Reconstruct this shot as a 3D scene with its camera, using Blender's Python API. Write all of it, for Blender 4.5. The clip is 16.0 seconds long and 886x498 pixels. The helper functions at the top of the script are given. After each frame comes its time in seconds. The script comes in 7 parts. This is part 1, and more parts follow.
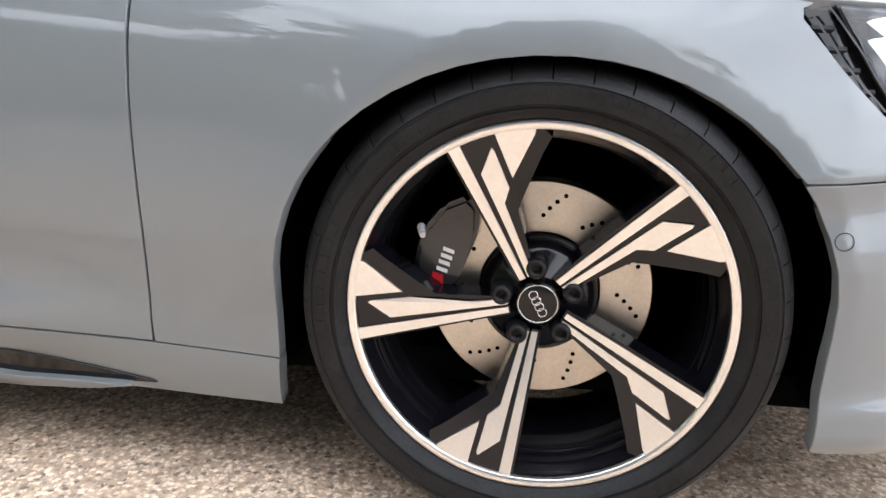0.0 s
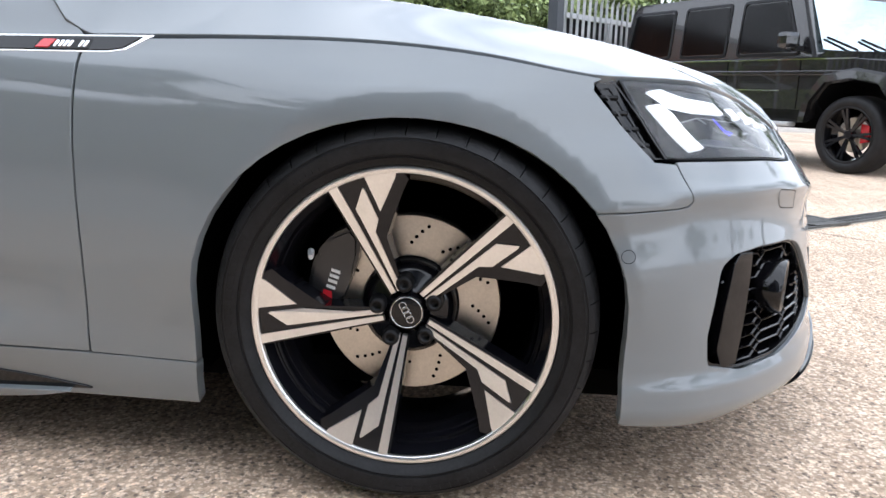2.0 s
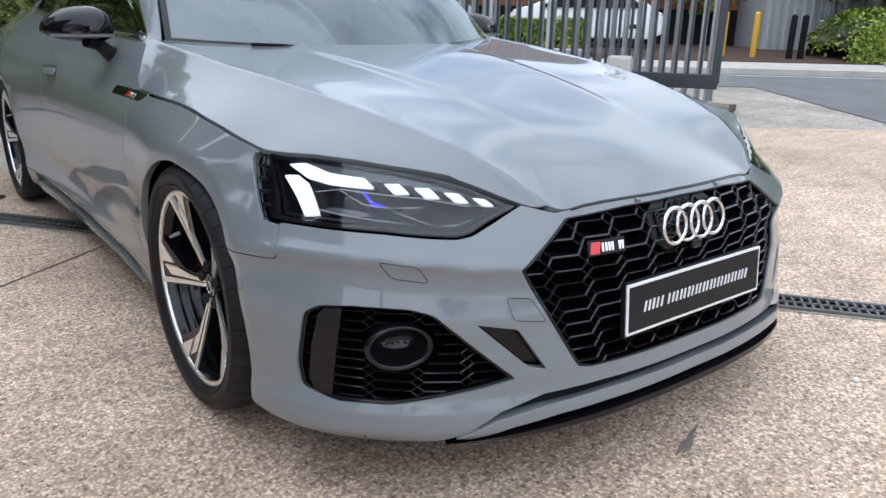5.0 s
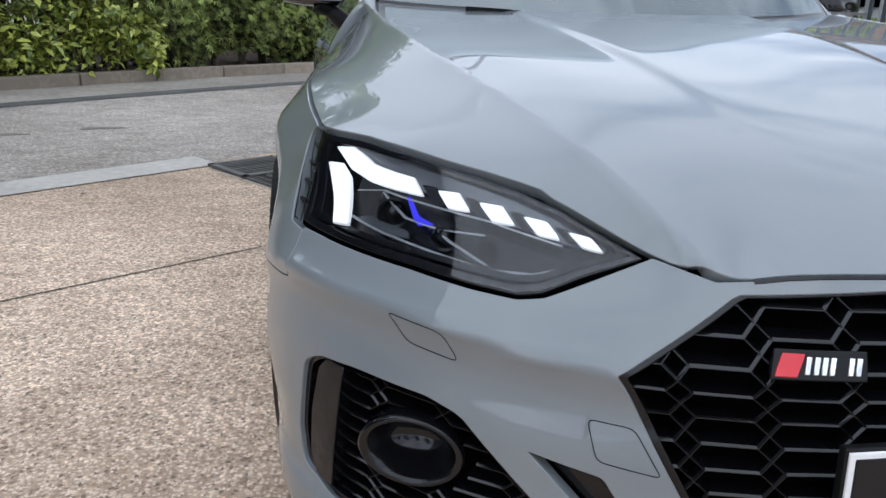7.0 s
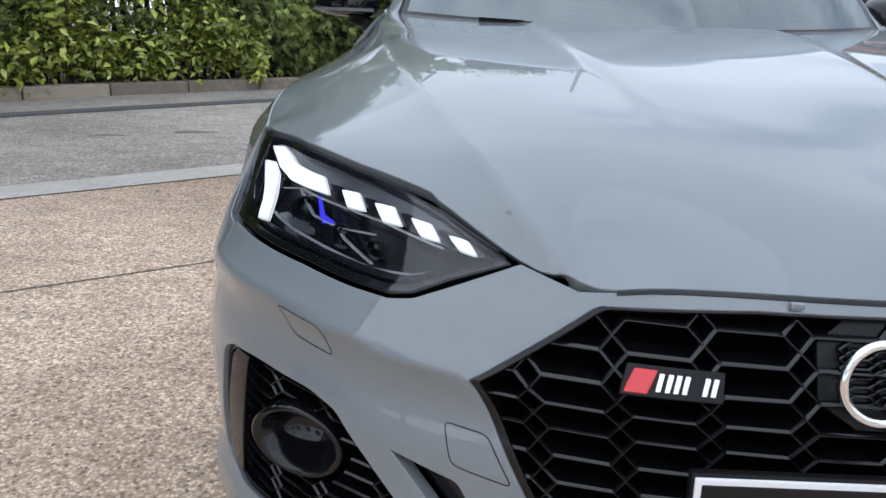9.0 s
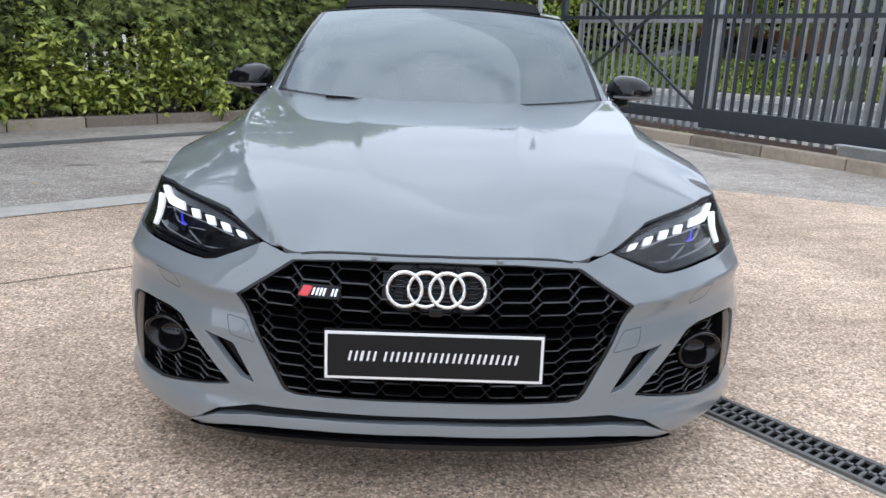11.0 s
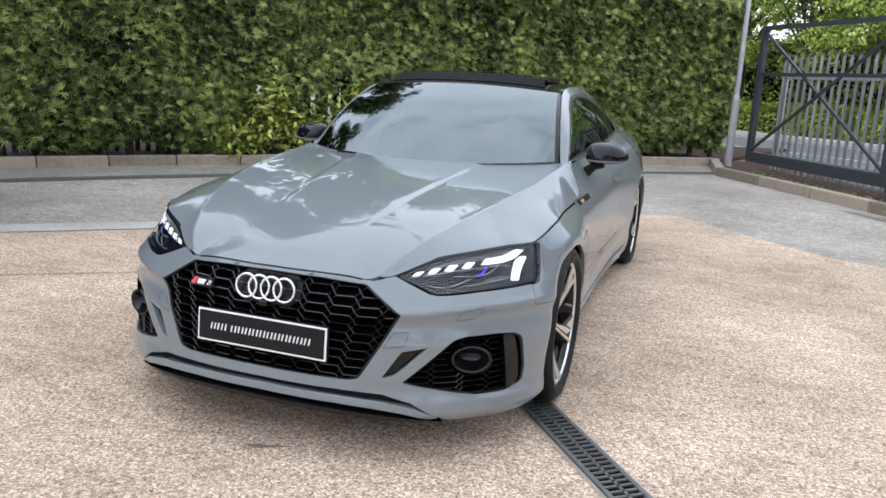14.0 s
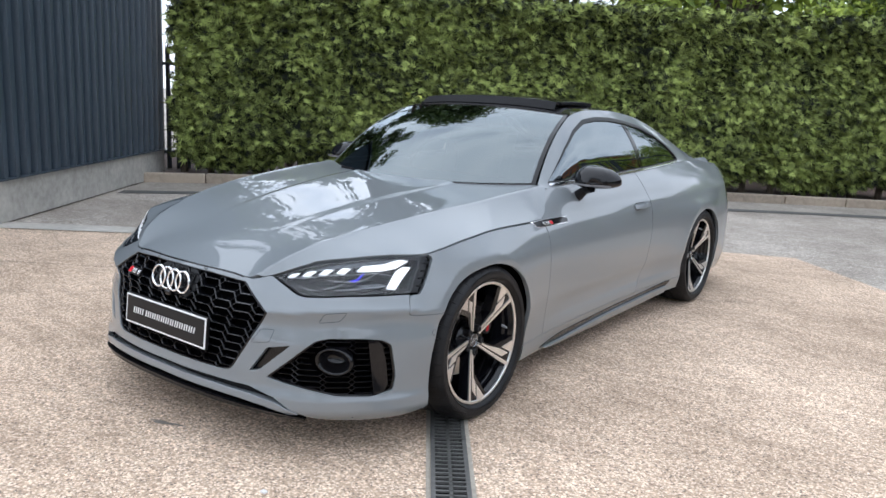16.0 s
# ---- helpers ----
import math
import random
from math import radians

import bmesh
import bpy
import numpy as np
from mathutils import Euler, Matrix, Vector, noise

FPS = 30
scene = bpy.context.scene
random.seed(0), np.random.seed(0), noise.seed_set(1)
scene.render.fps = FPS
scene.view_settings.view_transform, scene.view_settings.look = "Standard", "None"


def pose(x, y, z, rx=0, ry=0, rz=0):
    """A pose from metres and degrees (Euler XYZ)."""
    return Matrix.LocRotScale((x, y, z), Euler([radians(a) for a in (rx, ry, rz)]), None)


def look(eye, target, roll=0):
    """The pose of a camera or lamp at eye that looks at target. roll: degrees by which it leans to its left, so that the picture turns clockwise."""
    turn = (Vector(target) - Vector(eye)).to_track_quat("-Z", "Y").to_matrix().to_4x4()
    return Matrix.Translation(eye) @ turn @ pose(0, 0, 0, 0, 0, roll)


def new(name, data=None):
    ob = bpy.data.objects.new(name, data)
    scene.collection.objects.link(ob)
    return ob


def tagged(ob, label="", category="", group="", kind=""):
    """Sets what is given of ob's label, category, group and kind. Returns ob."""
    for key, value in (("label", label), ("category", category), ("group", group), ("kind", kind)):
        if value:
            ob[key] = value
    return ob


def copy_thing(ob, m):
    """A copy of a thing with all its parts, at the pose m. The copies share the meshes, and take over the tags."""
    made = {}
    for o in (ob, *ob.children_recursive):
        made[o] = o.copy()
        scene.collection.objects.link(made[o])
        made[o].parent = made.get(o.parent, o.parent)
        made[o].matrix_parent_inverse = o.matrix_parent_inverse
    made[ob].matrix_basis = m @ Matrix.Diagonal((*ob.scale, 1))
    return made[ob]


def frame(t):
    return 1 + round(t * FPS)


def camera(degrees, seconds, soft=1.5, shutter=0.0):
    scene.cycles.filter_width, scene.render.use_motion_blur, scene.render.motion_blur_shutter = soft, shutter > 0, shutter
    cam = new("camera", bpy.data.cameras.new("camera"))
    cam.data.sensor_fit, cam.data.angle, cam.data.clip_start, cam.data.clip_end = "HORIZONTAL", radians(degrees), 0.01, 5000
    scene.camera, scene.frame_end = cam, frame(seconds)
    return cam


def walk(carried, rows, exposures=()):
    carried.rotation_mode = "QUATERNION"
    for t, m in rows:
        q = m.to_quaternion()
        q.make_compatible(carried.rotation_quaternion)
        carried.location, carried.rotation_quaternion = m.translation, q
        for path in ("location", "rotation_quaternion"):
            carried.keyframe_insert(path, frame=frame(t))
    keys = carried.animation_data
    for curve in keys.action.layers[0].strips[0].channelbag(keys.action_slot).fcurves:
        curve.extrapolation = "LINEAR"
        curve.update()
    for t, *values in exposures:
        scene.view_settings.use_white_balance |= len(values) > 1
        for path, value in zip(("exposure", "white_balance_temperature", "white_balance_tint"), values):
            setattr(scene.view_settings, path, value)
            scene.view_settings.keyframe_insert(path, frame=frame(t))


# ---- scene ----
cam = camera(61.4, 16.0)
PATH = [
    (0, (-1.863, 0.015, 0.701), (0.039, 0.273, 0.137), 1.4),
    (0.5, (-1.952, -0.023, 0.657), (-0.024, 0.174, 0.164), 1.6),
    (1, (-2.004, -0.046, 0.633), (-0.057, 0.137, 0.215), 1.7),
    (1.5, (-2.053, -0.054, 0.655), (-0.105, 0.102, 0.229), 1.6),
    (2, (-2.117, -0.138, 0.723), (-0.168, 0.003, 0.299), 1.6),
    (2.5, (-2.192, -0.365, 0.906), (-0.255, -0.127, 0.469), 1.5),
    (3, (-2.275, -0.703, 1.008), (-0.394, -0.216, 0.534), 1.5),
    (3.5, (-2.177, -1.109, 1.052), (-0.417, -0.313, 0.533), 1.4),
    (3.7, (-2.118, -1.253, 1.054), (-0.423, -0.338, 0.514), 1.5),
    (5.8, (-1.166, -1.941, 1.042), (-0.323, -0.235, 0.427), 1.3),
    (6, (-1.104, -1.918, 1.035), (-0.333, -0.178, 0.42), 1.4),
    (6.5, (-0.949, -1.748, 0.989), (-0.422, 0.077, 0.363), 1.3),
    (7, (-0.802, -1.516, 0.933), (-0.541, 0.367, 0.312), 1.6),
    (7.5, (-0.698, -1.311, 0.868), (-0.634, 0.591, 0.252), 1.6),
    (8, (-0.658, -1.217, 0.847), (-0.67, 0.687, 0.235), 1.7),
    (8.5, (-0.634, -1.28, 0.868), (-0.655, 0.628, 0.268), 2.0),
    (9, (-0.525, -1.551, 0.928), (-0.544, 0.359, 0.335), 2.0),
    (9.5, (-0.281, -1.825, 1.024), (-0.292, 0.087, 0.439), 2.0),
    (10, (-0.093, -2.079, 1.098), (-0.09, -0.167, 0.512), 2.0),
    (10.2, (-0.053, -2.209, 1.122), (-0.045, -0.296, 0.536), 2.0),
    (12.3, (0.029, -2.876, 1.173), (0.075, -0.923, 0.747), 2.3),
    (12.5, (0.14, -2.951, 1.178), (0.145, -0.997, 0.752), 2.1),
    (13, (0.544, -3.055, 1.254), (0.331, -1.113, 0.823), 2.1),
    (13.5, (1.0, -3.031, 1.313), (0.586, -1.124, 0.877), 2.2),
    (14, (1.433, -3.035, 1.34), (0.782, -1.198, 0.89), 2.6),
    (14.5, (1.809, -2.949, 1.342), (0.969, -1.192, 0.885), 2.6),
    (15, (2.15, -2.831, 1.355), (1.166, -1.144, 0.921), 2.7),
    (15.5, (2.37, -2.682, 1.326), (1.276, -1.054, 0.933), 2.9),
    (16, (2.537, -2.522, 1.321), (1.378, -0.938, 0.933), 2.9),
]
walk(cam, [(t, look(eye, target, roll)) for t, eye, target, roll in PATH], exposures=[(0, 1.10, 6050, 12), (1, .95, 6000, 12), (1.5, .83, 5900, 11), (2, .62, 5800, 11), (2.5, .42, 5720, 10), (3.5, .13, 5640, 10), (6, .05, 5670, 10), (8, -.12, 5670, 10), (10, .0, 5670, 10), (12.5, .12, 5780, 10), (16, .15, 5740, 10)])

# ---- world and sun: bright broken cloud, soft light ----
SUN_EL, SUN_AZ = radians(50), radians(262)
world = bpy.data.worlds.new("sky")
scene.world = world
world.use_nodes = True
wt = world.node_tree
wt.nodes.clear()
wout = wt.nodes.new("ShaderNodeOutputWorld")
wbg = wt.nodes.new("ShaderNodeBackground")
wsky = wt.nodes.new("ShaderNodeTexSky")
wsky.sky_type, wsky.sun_disc, wsky.sun_elevation, wsky.sun_rotation = "NISHITA", False, SUN_EL, SUN_AZ
wsky.dust_density, wsky.air_density = 2.0, 1.0
wco = wt.nodes.new("ShaderNodeTexCoord")
wmap = wt.nodes.new("ShaderNodeMapping")
wmap.inputs["Scale"].default_value = (1.0, 1.0, 2.6)
wnz = wt.nodes.new("ShaderNodeTexNoise")
wnz.inputs["Scale"].default_value, wnz.inputs["Detail"].default_value, wnz.inputs["Roughness"].default_value = 2.2, 7.0, 0.58
wramp = wt.nodes.new("ShaderNodeValToRGB")
wramp.color_ramp.elements[0].position, wramp.color_ramp.elements[1].position = 0.22, 0.46
wnz2 = wt.nodes.new("ShaderNodeTexNoise")
wnz2.inputs["Scale"].default_value, wnz2.inputs["Detail"].default_value = 4.5, 5.0
wcl = wt.nodes.new("ShaderNodeValToRGB")
wcl.color_ramp.elements[0].position, wcl.color_ramp.elements[0].color = 0.3, (8.6, 8.9, 9.3, 1)
wcl.color_ramp.elements[1].position, wcl.color_ramp.elements[1].color = 0.7, (11.2, 11.2, 11.2, 1)
wmix = wt.nodes.new("ShaderNodeMix")
wmix.data_type = "RGBA"
wt.links.new(wco.outputs["Generated"], wmap.inputs["Vector"])
wt.links.new(wmap.outputs[0], wnz.inputs["Vector"])
wt.links.new(wmap.outputs[0], wnz2.inputs["Vector"])
wt.links.new(wnz.outputs["Fac"], wramp.inputs[0])
wt.links.new(wnz2.outputs["Fac"], wcl.inputs[0])
wt.links.new(wramp.outputs[0], wmix.inputs["Factor"])
wt.links.new(wsky.outputs[0], wmix.inputs["A"])
wt.links.new(wcl.outputs[0], wmix.inputs["B"])
wt.links.new(wmix.outputs["Result"], wbg.inputs["Color"])
wt.links.new(wbg.outputs[0], wout.inputs["Surface"])
wbg.inputs["Strength"].default_value = 0.145

sun = new("sun", bpy.data.lights.new("sun", "SUN"))
sun.data.energy, sun.data.angle, sun.data.color = 1.0, radians(125), (1.0, 0.97, 0.93)
sun.matrix_world = look((0, 0, 0), (-math.sin(SUN_AZ) * math.cos(SUN_EL), -math.cos(SUN_AZ) * math.cos(SUN_EL), -math.sin(SUN_EL)))


# ---- materials ----
def material(name, color=(0.5, 0.5, 0.5), rough=0.5, metal=0.0, coat=0.0, spec=0.5, vary=0.0, scale=8.0, bump=0.0, bump_scale=60.0, color2=None, per=None, emit=None, alpha=None):
    """Principled material with colour variation at two scales, grain in the relief, and variation per piece or per object."""
    m = bpy.data.materials.new(name)
    m.use_nodes = True
    nt = m.node_tree
    p = nt.nodes["Principled BSDF"]
    p.inputs["Base Color"].default_value = (*color, 1)
    p.inputs["Roughness"].default_value, p.inputs["Metallic"].default_value = rough, metal
    p.inputs["Coat Weight"].default_value, p.inputs["Specular IOR Level"].default_value = coat, spec
    p.inputs["Coat Roughness"].default_value = 0.02
    if emit:
        p.inputs["Emission Color"].default_value, p.inputs["Emission Strength"].default_value = (*emit[:3], 1), emit[3]
    co = nt.nodes.new("ShaderNodeTexCoord")
    if vary or color2:
        n1, n2 = nt.nodes.new("ShaderNodeTexNoise"), nt.nodes.new("ShaderNodeTexNoise")
        n1.inputs["Scale"].default_value, n2.inputs["Scale"].default_value = scale, scale * 9
        n1.inputs["Detail"].default_value, n2.inputs["Detail"].default_value = 6, 4
        for n in (n1, n2):
            nt.links.new(co.outputs["Object"], n.inputs["Vector"])
        add = nt.nodes.new("ShaderNodeMath")
        add.operation = "ADD"
        nt.links.new(n1.outputs["Fac"], add.inputs[0])
        nt.links.new(n2.outputs["Fac"], add.inputs[1])
        src = add.outputs[0]
        if per:
            info = nt.nodes.new("ShaderNodeObjectInfo" if per == "object" else "ShaderNodeNewGeometry")
            add2 = nt.nodes.new("ShaderNodeMath")
            add2.operation = "MULTIPLY_ADD"
            nt.links.new(info.outputs["Random" if per == "object" else "Random Per Island"], add2.inputs[0])
            add2.inputs[1].default_value = 0.9
            nt.links.new(src, add2.inputs[2])
            sub = nt.nodes.new("ShaderNodeMath")
            sub.operation = "SUBTRACT"
            nt.links.new(add2.outputs[0], sub.inputs[0])
            sub.inputs[1].default_value = 0.45
            src = sub.outputs[0]
        ramp = nt.nodes.new("ShaderNodeValToRGB")
        ramp.color_ramp.elements[0].position, ramp.color_ramp.elements[1].position = 0.32, 0.72
        half = nt.nodes.new("ShaderNodeMath")
        half.operation = "MULTIPLY"
        half.inputs[1].default_value = 0.5
        nt.links.new(src, half.inputs[0])
        nt.links.new(half.outputs[0], ramp.inputs[0])
        lo = [max(0.0, c * (1 - vary)) for c in color]
        hi = color2 or [min(1.0, c * (1 + vary)) for c in color]
        ramp.color_ramp.elements[0].color, ramp.color_ramp.elements[1].color = (*lo, 1), (*hi, 1)
        nt.links.new(ramp.outputs[0], p.inputs["Base Color"])
    if bump:
        nb, b = nt.nodes.new("ShaderNodeTexNoise"), nt.nodes.new("ShaderNodeBump")
        nb.inputs["Scale"].default_value, nb.inputs["Detail"].default_value = bump_scale, 5
        nt.links.new(co.outputs["Object"], nb.inputs["Vector"])
        nt.links.new(nb.outputs["Fac"], b.inputs["Height"])
        b.inputs["Strength"].default_value, b.inputs["Distance"].default_value = bump, 0.01
        nt.links.new(b.outputs[0], p.inputs["Normal"])
    return m


def glass(name, tint=(0.9, 0.95, 0.95), rough=0.0, ior=1.9, gloss=(1, 1, 1)):
    """Thin sheet glass: clear through, mirrored by its Fresnel gloss."""
    m = bpy.data.materials.new(name)
    m.use_nodes = True
    nt = m.node_tree
    nt.nodes.clear()
    out, mix = nt.nodes.new("ShaderNodeOutputMaterial"), nt.nodes.new("ShaderNodeMixShader")
    tr, gl, fr = nt.nodes.new("ShaderNodeBsdfTransparent"), nt.nodes.new("ShaderNodeBsdfGlossy"), nt.nodes.new("ShaderNodeFresnel")
    tr.inputs["Color"].default_value = (*tint, 1)
    gl.inputs["Roughness"].default_value = rough
    gl.inputs["Color"].default_value = (*gloss, 1)
    fr.inputs["IOR"].default_value = ior
    nt.links.new(fr.outputs[0], mix.inputs[0])
    nt.links.new(tr.outputs[0], mix.inputs[1])
    nt.links.new(gl.outputs[0], mix.inputs[2])
    nt.links.new(mix.outputs[0], out.inputs["Surface"])
    return m


def aggregate(name, stones, scale, wear, tint):
    """Exposed-aggregate concrete: small stones of several colours in a sandy matrix, with large worn and stained areas."""
    m = bpy.data.materials.new(name)
    m.use_nodes = True
    nt = m.node_tree
    p = nt.nodes["Principled BSDF"]
    p.inputs["Roughness"].default_value = 0.85
    co = nt.nodes.new("ShaderNodeTexCoord")
    wob = nt.nodes.new("ShaderNodeTexNoise")
    wob.inputs["Scale"].default_value = scale * 1.3
    shift = nt.nodes.new("ShaderNodeMix")
    shift.data_type = "VECTOR"
    shift.inputs["Factor"].default_value = 0.013
    nt.links.new(co.outputs["Object"], wob.inputs["Vector"])
    nt.links.new(co.outputs["Object"], shift.inputs["A"])
    nt.links.new(wob.outputs["Color"], shift.inputs["B"])
    vo = nt.nodes.new("ShaderNodeTexVoronoi")
    vo.inputs["Scale"].default_value = scale
    vo.inputs["Randomness"].default_value = 1.0
    nt.links.new(shift.outputs["Result"], vo.inputs["Vector"])
    sep = nt.nodes.new("ShaderNodeSeparateColor")
    nt.links.new(vo.outputs["Color"], sep.inputs[0])
    ramp = nt.nodes.new("ShaderNodeValToRGB")
    ramp.color_ramp.interpolation = "CONSTANT"
    for k, c in enumerate(stones):
        e = ramp.color_ramp.elements[k] if k < 2 else ramp.color_ramp.elements.new(0.5)
        e.position, e.color = k / len(stones), (*c, 1)
    nt.links.new(sep.outputs[0], ramp.inputs[0])
    big = nt.nodes.new("ShaderNodeTexNoise")
    big.inputs["Scale"].default_value, big.inputs["Detail"].default_value = wear, 8
    big.inputs["Roughness"].default_value = 0.65
    nt.links.new(co.outputs["Object"], big.inputs["Vector"])
    br = nt.nodes.new("ShaderNodeValToRGB")
    br.color_ramp.elements[0].position, br.color_ramp.elements[0].color = 0.30, (0.60, 0.565, 0.53, 1)
    br.color_ramp.elements[1].position, br.color_ramp.elements[1].color = 0.66, (1.14, 1.12, 1.10, 1)
    nt.links.new(big.outputs["Fac"], br.inputs[0])
    matrix = nt.nodes.new("ShaderNodeMix")
    matrix.data_type = "RGBA"
    edge = nt.nodes.new("ShaderNodeMapRange")
    edge.inputs["From Min"].default_value, edge.inputs["From Max"].default_value = 0.40, 0.62
    nt.links.new(vo.outputs["Distance"], edge.inputs["Value"])
    nt.links.new(edge.outputs[0], matrix.inputs["Factor"])
    nt.links.new(ramp.outputs[0], matrix.inputs["A"])
    matrix.inputs["B"].default_value = (*tint, 1)
    mul = nt.nodes.new("ShaderNodeMix")
    mul.data_type, mul.blend_type = "RGBA", "MULTIPLY"
    mul.inputs["Factor"].default_value = 1.0
    nt.links.new(matrix.outputs["Result"], mul.inputs["A"])
    nt.links.new(br.outputs[0], mul.inputs["B"])
    mid = nt.nodes.new("ShaderNodeTexNoise")
    mid.inputs["Scale"].default_value, mid.inputs["Detail"].default_value, mid.inputs["Roughness"].default_value = 3.4, 10, 0.72
    lean = nt.nodes.new("ShaderNodeMapping")
    lean.inputs["Rotation"].default_value, lean.inputs["Scale"].default_value = (0, 0, 0.9), (1.0, 2.6, 1.0)
    nt.links.new(co.outputs["Object"], lean.inputs["Vector"])
    nt.links.new(lean.outputs[0], mid.inputs["Vector"])
    mr = nt.nodes.new("ShaderNodeValToRGB")
    mr.color_ramp.elements[0].position, mr.color_ramp.elements[0].color = 0.36, (0.80, 0.785, 0.77, 1)
    mr.color_ramp.elements[1].position, mr.color_ramp.elements[1].color = 0.56, (1.05, 1.05, 1.05, 1)
    nt.links.new(mid.outputs["Fac"], mr.inputs[0])
    mul2 = nt.nodes.new("ShaderNodeMix")
    mul2.data_type, mul2.blend_type = "RGBA", "MULTIPLY"
    mul2.inputs["Factor"].default_value = 1.0
    nt.links.new(mul.outputs["Result"], mul2.inputs["A"])
    nt.links.new(mr.outputs[0], mul2.inputs["B"])
    grit = nt.nodes.new("ShaderNodeTexNoise")
    grit.inputs["Scale"].default_value, grit.inputs["Detail"].default_value, grit.inputs["Roughness"].default_value = 46.0, 9, 0.75
    nt.links.new(co.outputs["Object"], grit.inputs["Vector"])
    gr = nt.nodes.new("ShaderNodeValToRGB")
    gr.color_ramp.elements[0].position, gr.color_ramp.elements[0].color = 0.36, (0.74, 0.705, 0.675, 1)
    gr.color_ramp.elements[1].position, gr.color_ramp.elements[1].color = 0.58, (1.36, 1.36, 1.36, 1)
    nt.links.new(grit.outputs["Fac"], gr.inputs[0])
    mul3 = nt.nodes.new("ShaderNodeMix")
    mul3.data_type, mul3.blend_type = "RGBA", "MULTIPLY"
    mul3.inputs["Factor"].default_value = 1.0
    nt.links.new(mul2.outputs["Result"], mul3.inputs["A"])
    nt.links.new(gr.outputs[0], mul3.inputs["B"])
    nt.links.new(mul3.outputs["Result"], p.inputs["Base Color"])
    b = nt.nodes.new("ShaderNodeBump")
    b.invert = True
    b.inputs["Strength"].default_value, b.inputs["Distance"].default_value = 0.5, 0.004
    nt.links.new(vo.outputs["Distance"], b.inputs["Height"])
    nt.links.new(b.outputs[0], p.inputs["Normal"])
    return m


PAINT = material("grey_paint", (0.196, 0.215, 0.228), rough=0.34, coat=1.0, spec=0.15)
PAINT.node_tree.nodes["Principled BSDF"].inputs["Coat IOR"].default_value = 1.56
BLACK_GLOSS = material("gloss_black", (0.005, 0.005, 0.006), rough=0.10, spec=0.4)
BLACK_SATIN = material("satin_black", (0.009, 0.009, 0.010), rough=0.38, spec=0.25)
BLACK_MATT = material("matt_black", (0.008, 0.008, 0.009), rough=0.75, spec=0.2, vary=0.3, scale=30)
# near-black stands in for the shade in gaps, holes and hollows
CORE = material("painted_cavity_shade", (0.002, 0.002, 0.002), rough=0.9, spec=0.05)
RUBBER = material("tyre_rubber", (0.012, 0.012, 0.013), rough=0.52, spec=0.26, vary=0.6, scale=18, bump=0.12, bump_scale=160)
POLISH = material("diamond_cut_alloy", (0.86, 0.85, 0.83), rough=0.30, metal=1.0, vary=0.06, scale=20)
ALLOY_BLACK = material("gloss_black_alloy", (0.005, 0.005, 0.007), rough=0.12, spec=0.4)
STEEL = material("brake_disc_steel", (0.62, 0.57, 0.50), rough=0.36, metal=1.0, vary=0.12, scale=25)
CHROME = material("chrome", (0.85, 0.85, 0.86), rough=0.06, metal=1.0)
TRIM_BRIGHT = material("satin_aluminium", (0.75, 0.76, 0.77), rough=0.22, metal=1.0)
RED = material("red_enamel", (0.62, 0.02, 0.03), rough=0.25, coat=0.5)
WHITE = material("white_lettering", (0.82, 0.82, 0.82), rough=0.35)
CALIPER = material("dark_grey_caliper", (0.018, 0.018, 0.020), rough=0.32, coat=0.5)
LAMP_GREY = material("lamp_inner_grey", (0.13, 0.137, 0.15), rough=0.28, metal=0.4)
LAMP_DARK = material("lamp_inner_black", (0.006, 0.006, 0.008), rough=0.2, spec=0.3)
DRL = material("white_light_guide", (0.9, 0.9, 0.9), rough=0.3, emit=(1.0, 0.98, 0.94, 0.65))
# glowing blue for a painted glint in the headlamps, not a light source
BLUE = material("painted_blue_glint", (0.03, 0.03, 0.5), rough=0.2, emit=(0.08, 0.06, 1.0, 0.6))
LENS = glass("lamp_cover_glass", (0.94, 0.95, 0.96), ior=1.48)
SCREEN = glass("windscreen_glass", (0.15, 0.19, 0.19), ior=2.45, gloss=(0.88, 0.97, 1.0))
SIDE_GLASS = glass("tinted_side_glass", (0.06, 0.07, 0.07), ior=3.0, gloss=(0.88, 0.96, 1.0))
TRIM = material("interior_charcoal", (0.018, 0.018, 0.019), rough=0.7, spec=0.1, vary=0.2, scale=12)
CONCRETE = aggregate("exposed_aggregate_concrete", [(0.634, 0.491, 0.365), (0.379, 0.277, 0.2), (0.736, 0.597, 0.464), (0.197, 0.154, 0.122), (0.558, 0.425, 0.316), (0.785, 0.661, 0.537), (0.432, 0.271, 0.182), (0.621, 0.478, 0.353), (0.481, 0.366, 0.271), (0.278, 0.218, 0.172), (0.684, 0.544, 0.415)], 108.0, 0.55, (0.469, 0.36, 0.266))
ASPHALT = aggregate("worn_grey_asphalt", [(0.371, 0.347, 0.315), (0.494, 0.459, 0.414), (0.247, 0.231, 0.21), (0.618, 0.564, 0.508), (0.408, 0.378, 0.342)], 85.0, 0.5, (0.358, 0.333, 0.3))
ROAD = material("road_tarmac", (0.165, 0.165, 0.165), rough=0.9, vary=0.18, scale=1.2, bump=0.3, bump_scale=120)
PALE = material("pale_concrete", (0.50, 0.47, 0.42), rough=0.88, vary=0.22, scale=2.2, bump=0.25, bump_scale=70)
KERB = material("kerb_concrete", (0.33, 0.275, 0.215), rough=0.9, vary=0.3, scale=2.0, bump=0.3, bump_scale=60, per="object")
SOIL = material("brown_soil", (0.07, 0.04, 0.028), rough=1.0, vary=0.5, scale=6, bump=0.8, bump_scale=40)
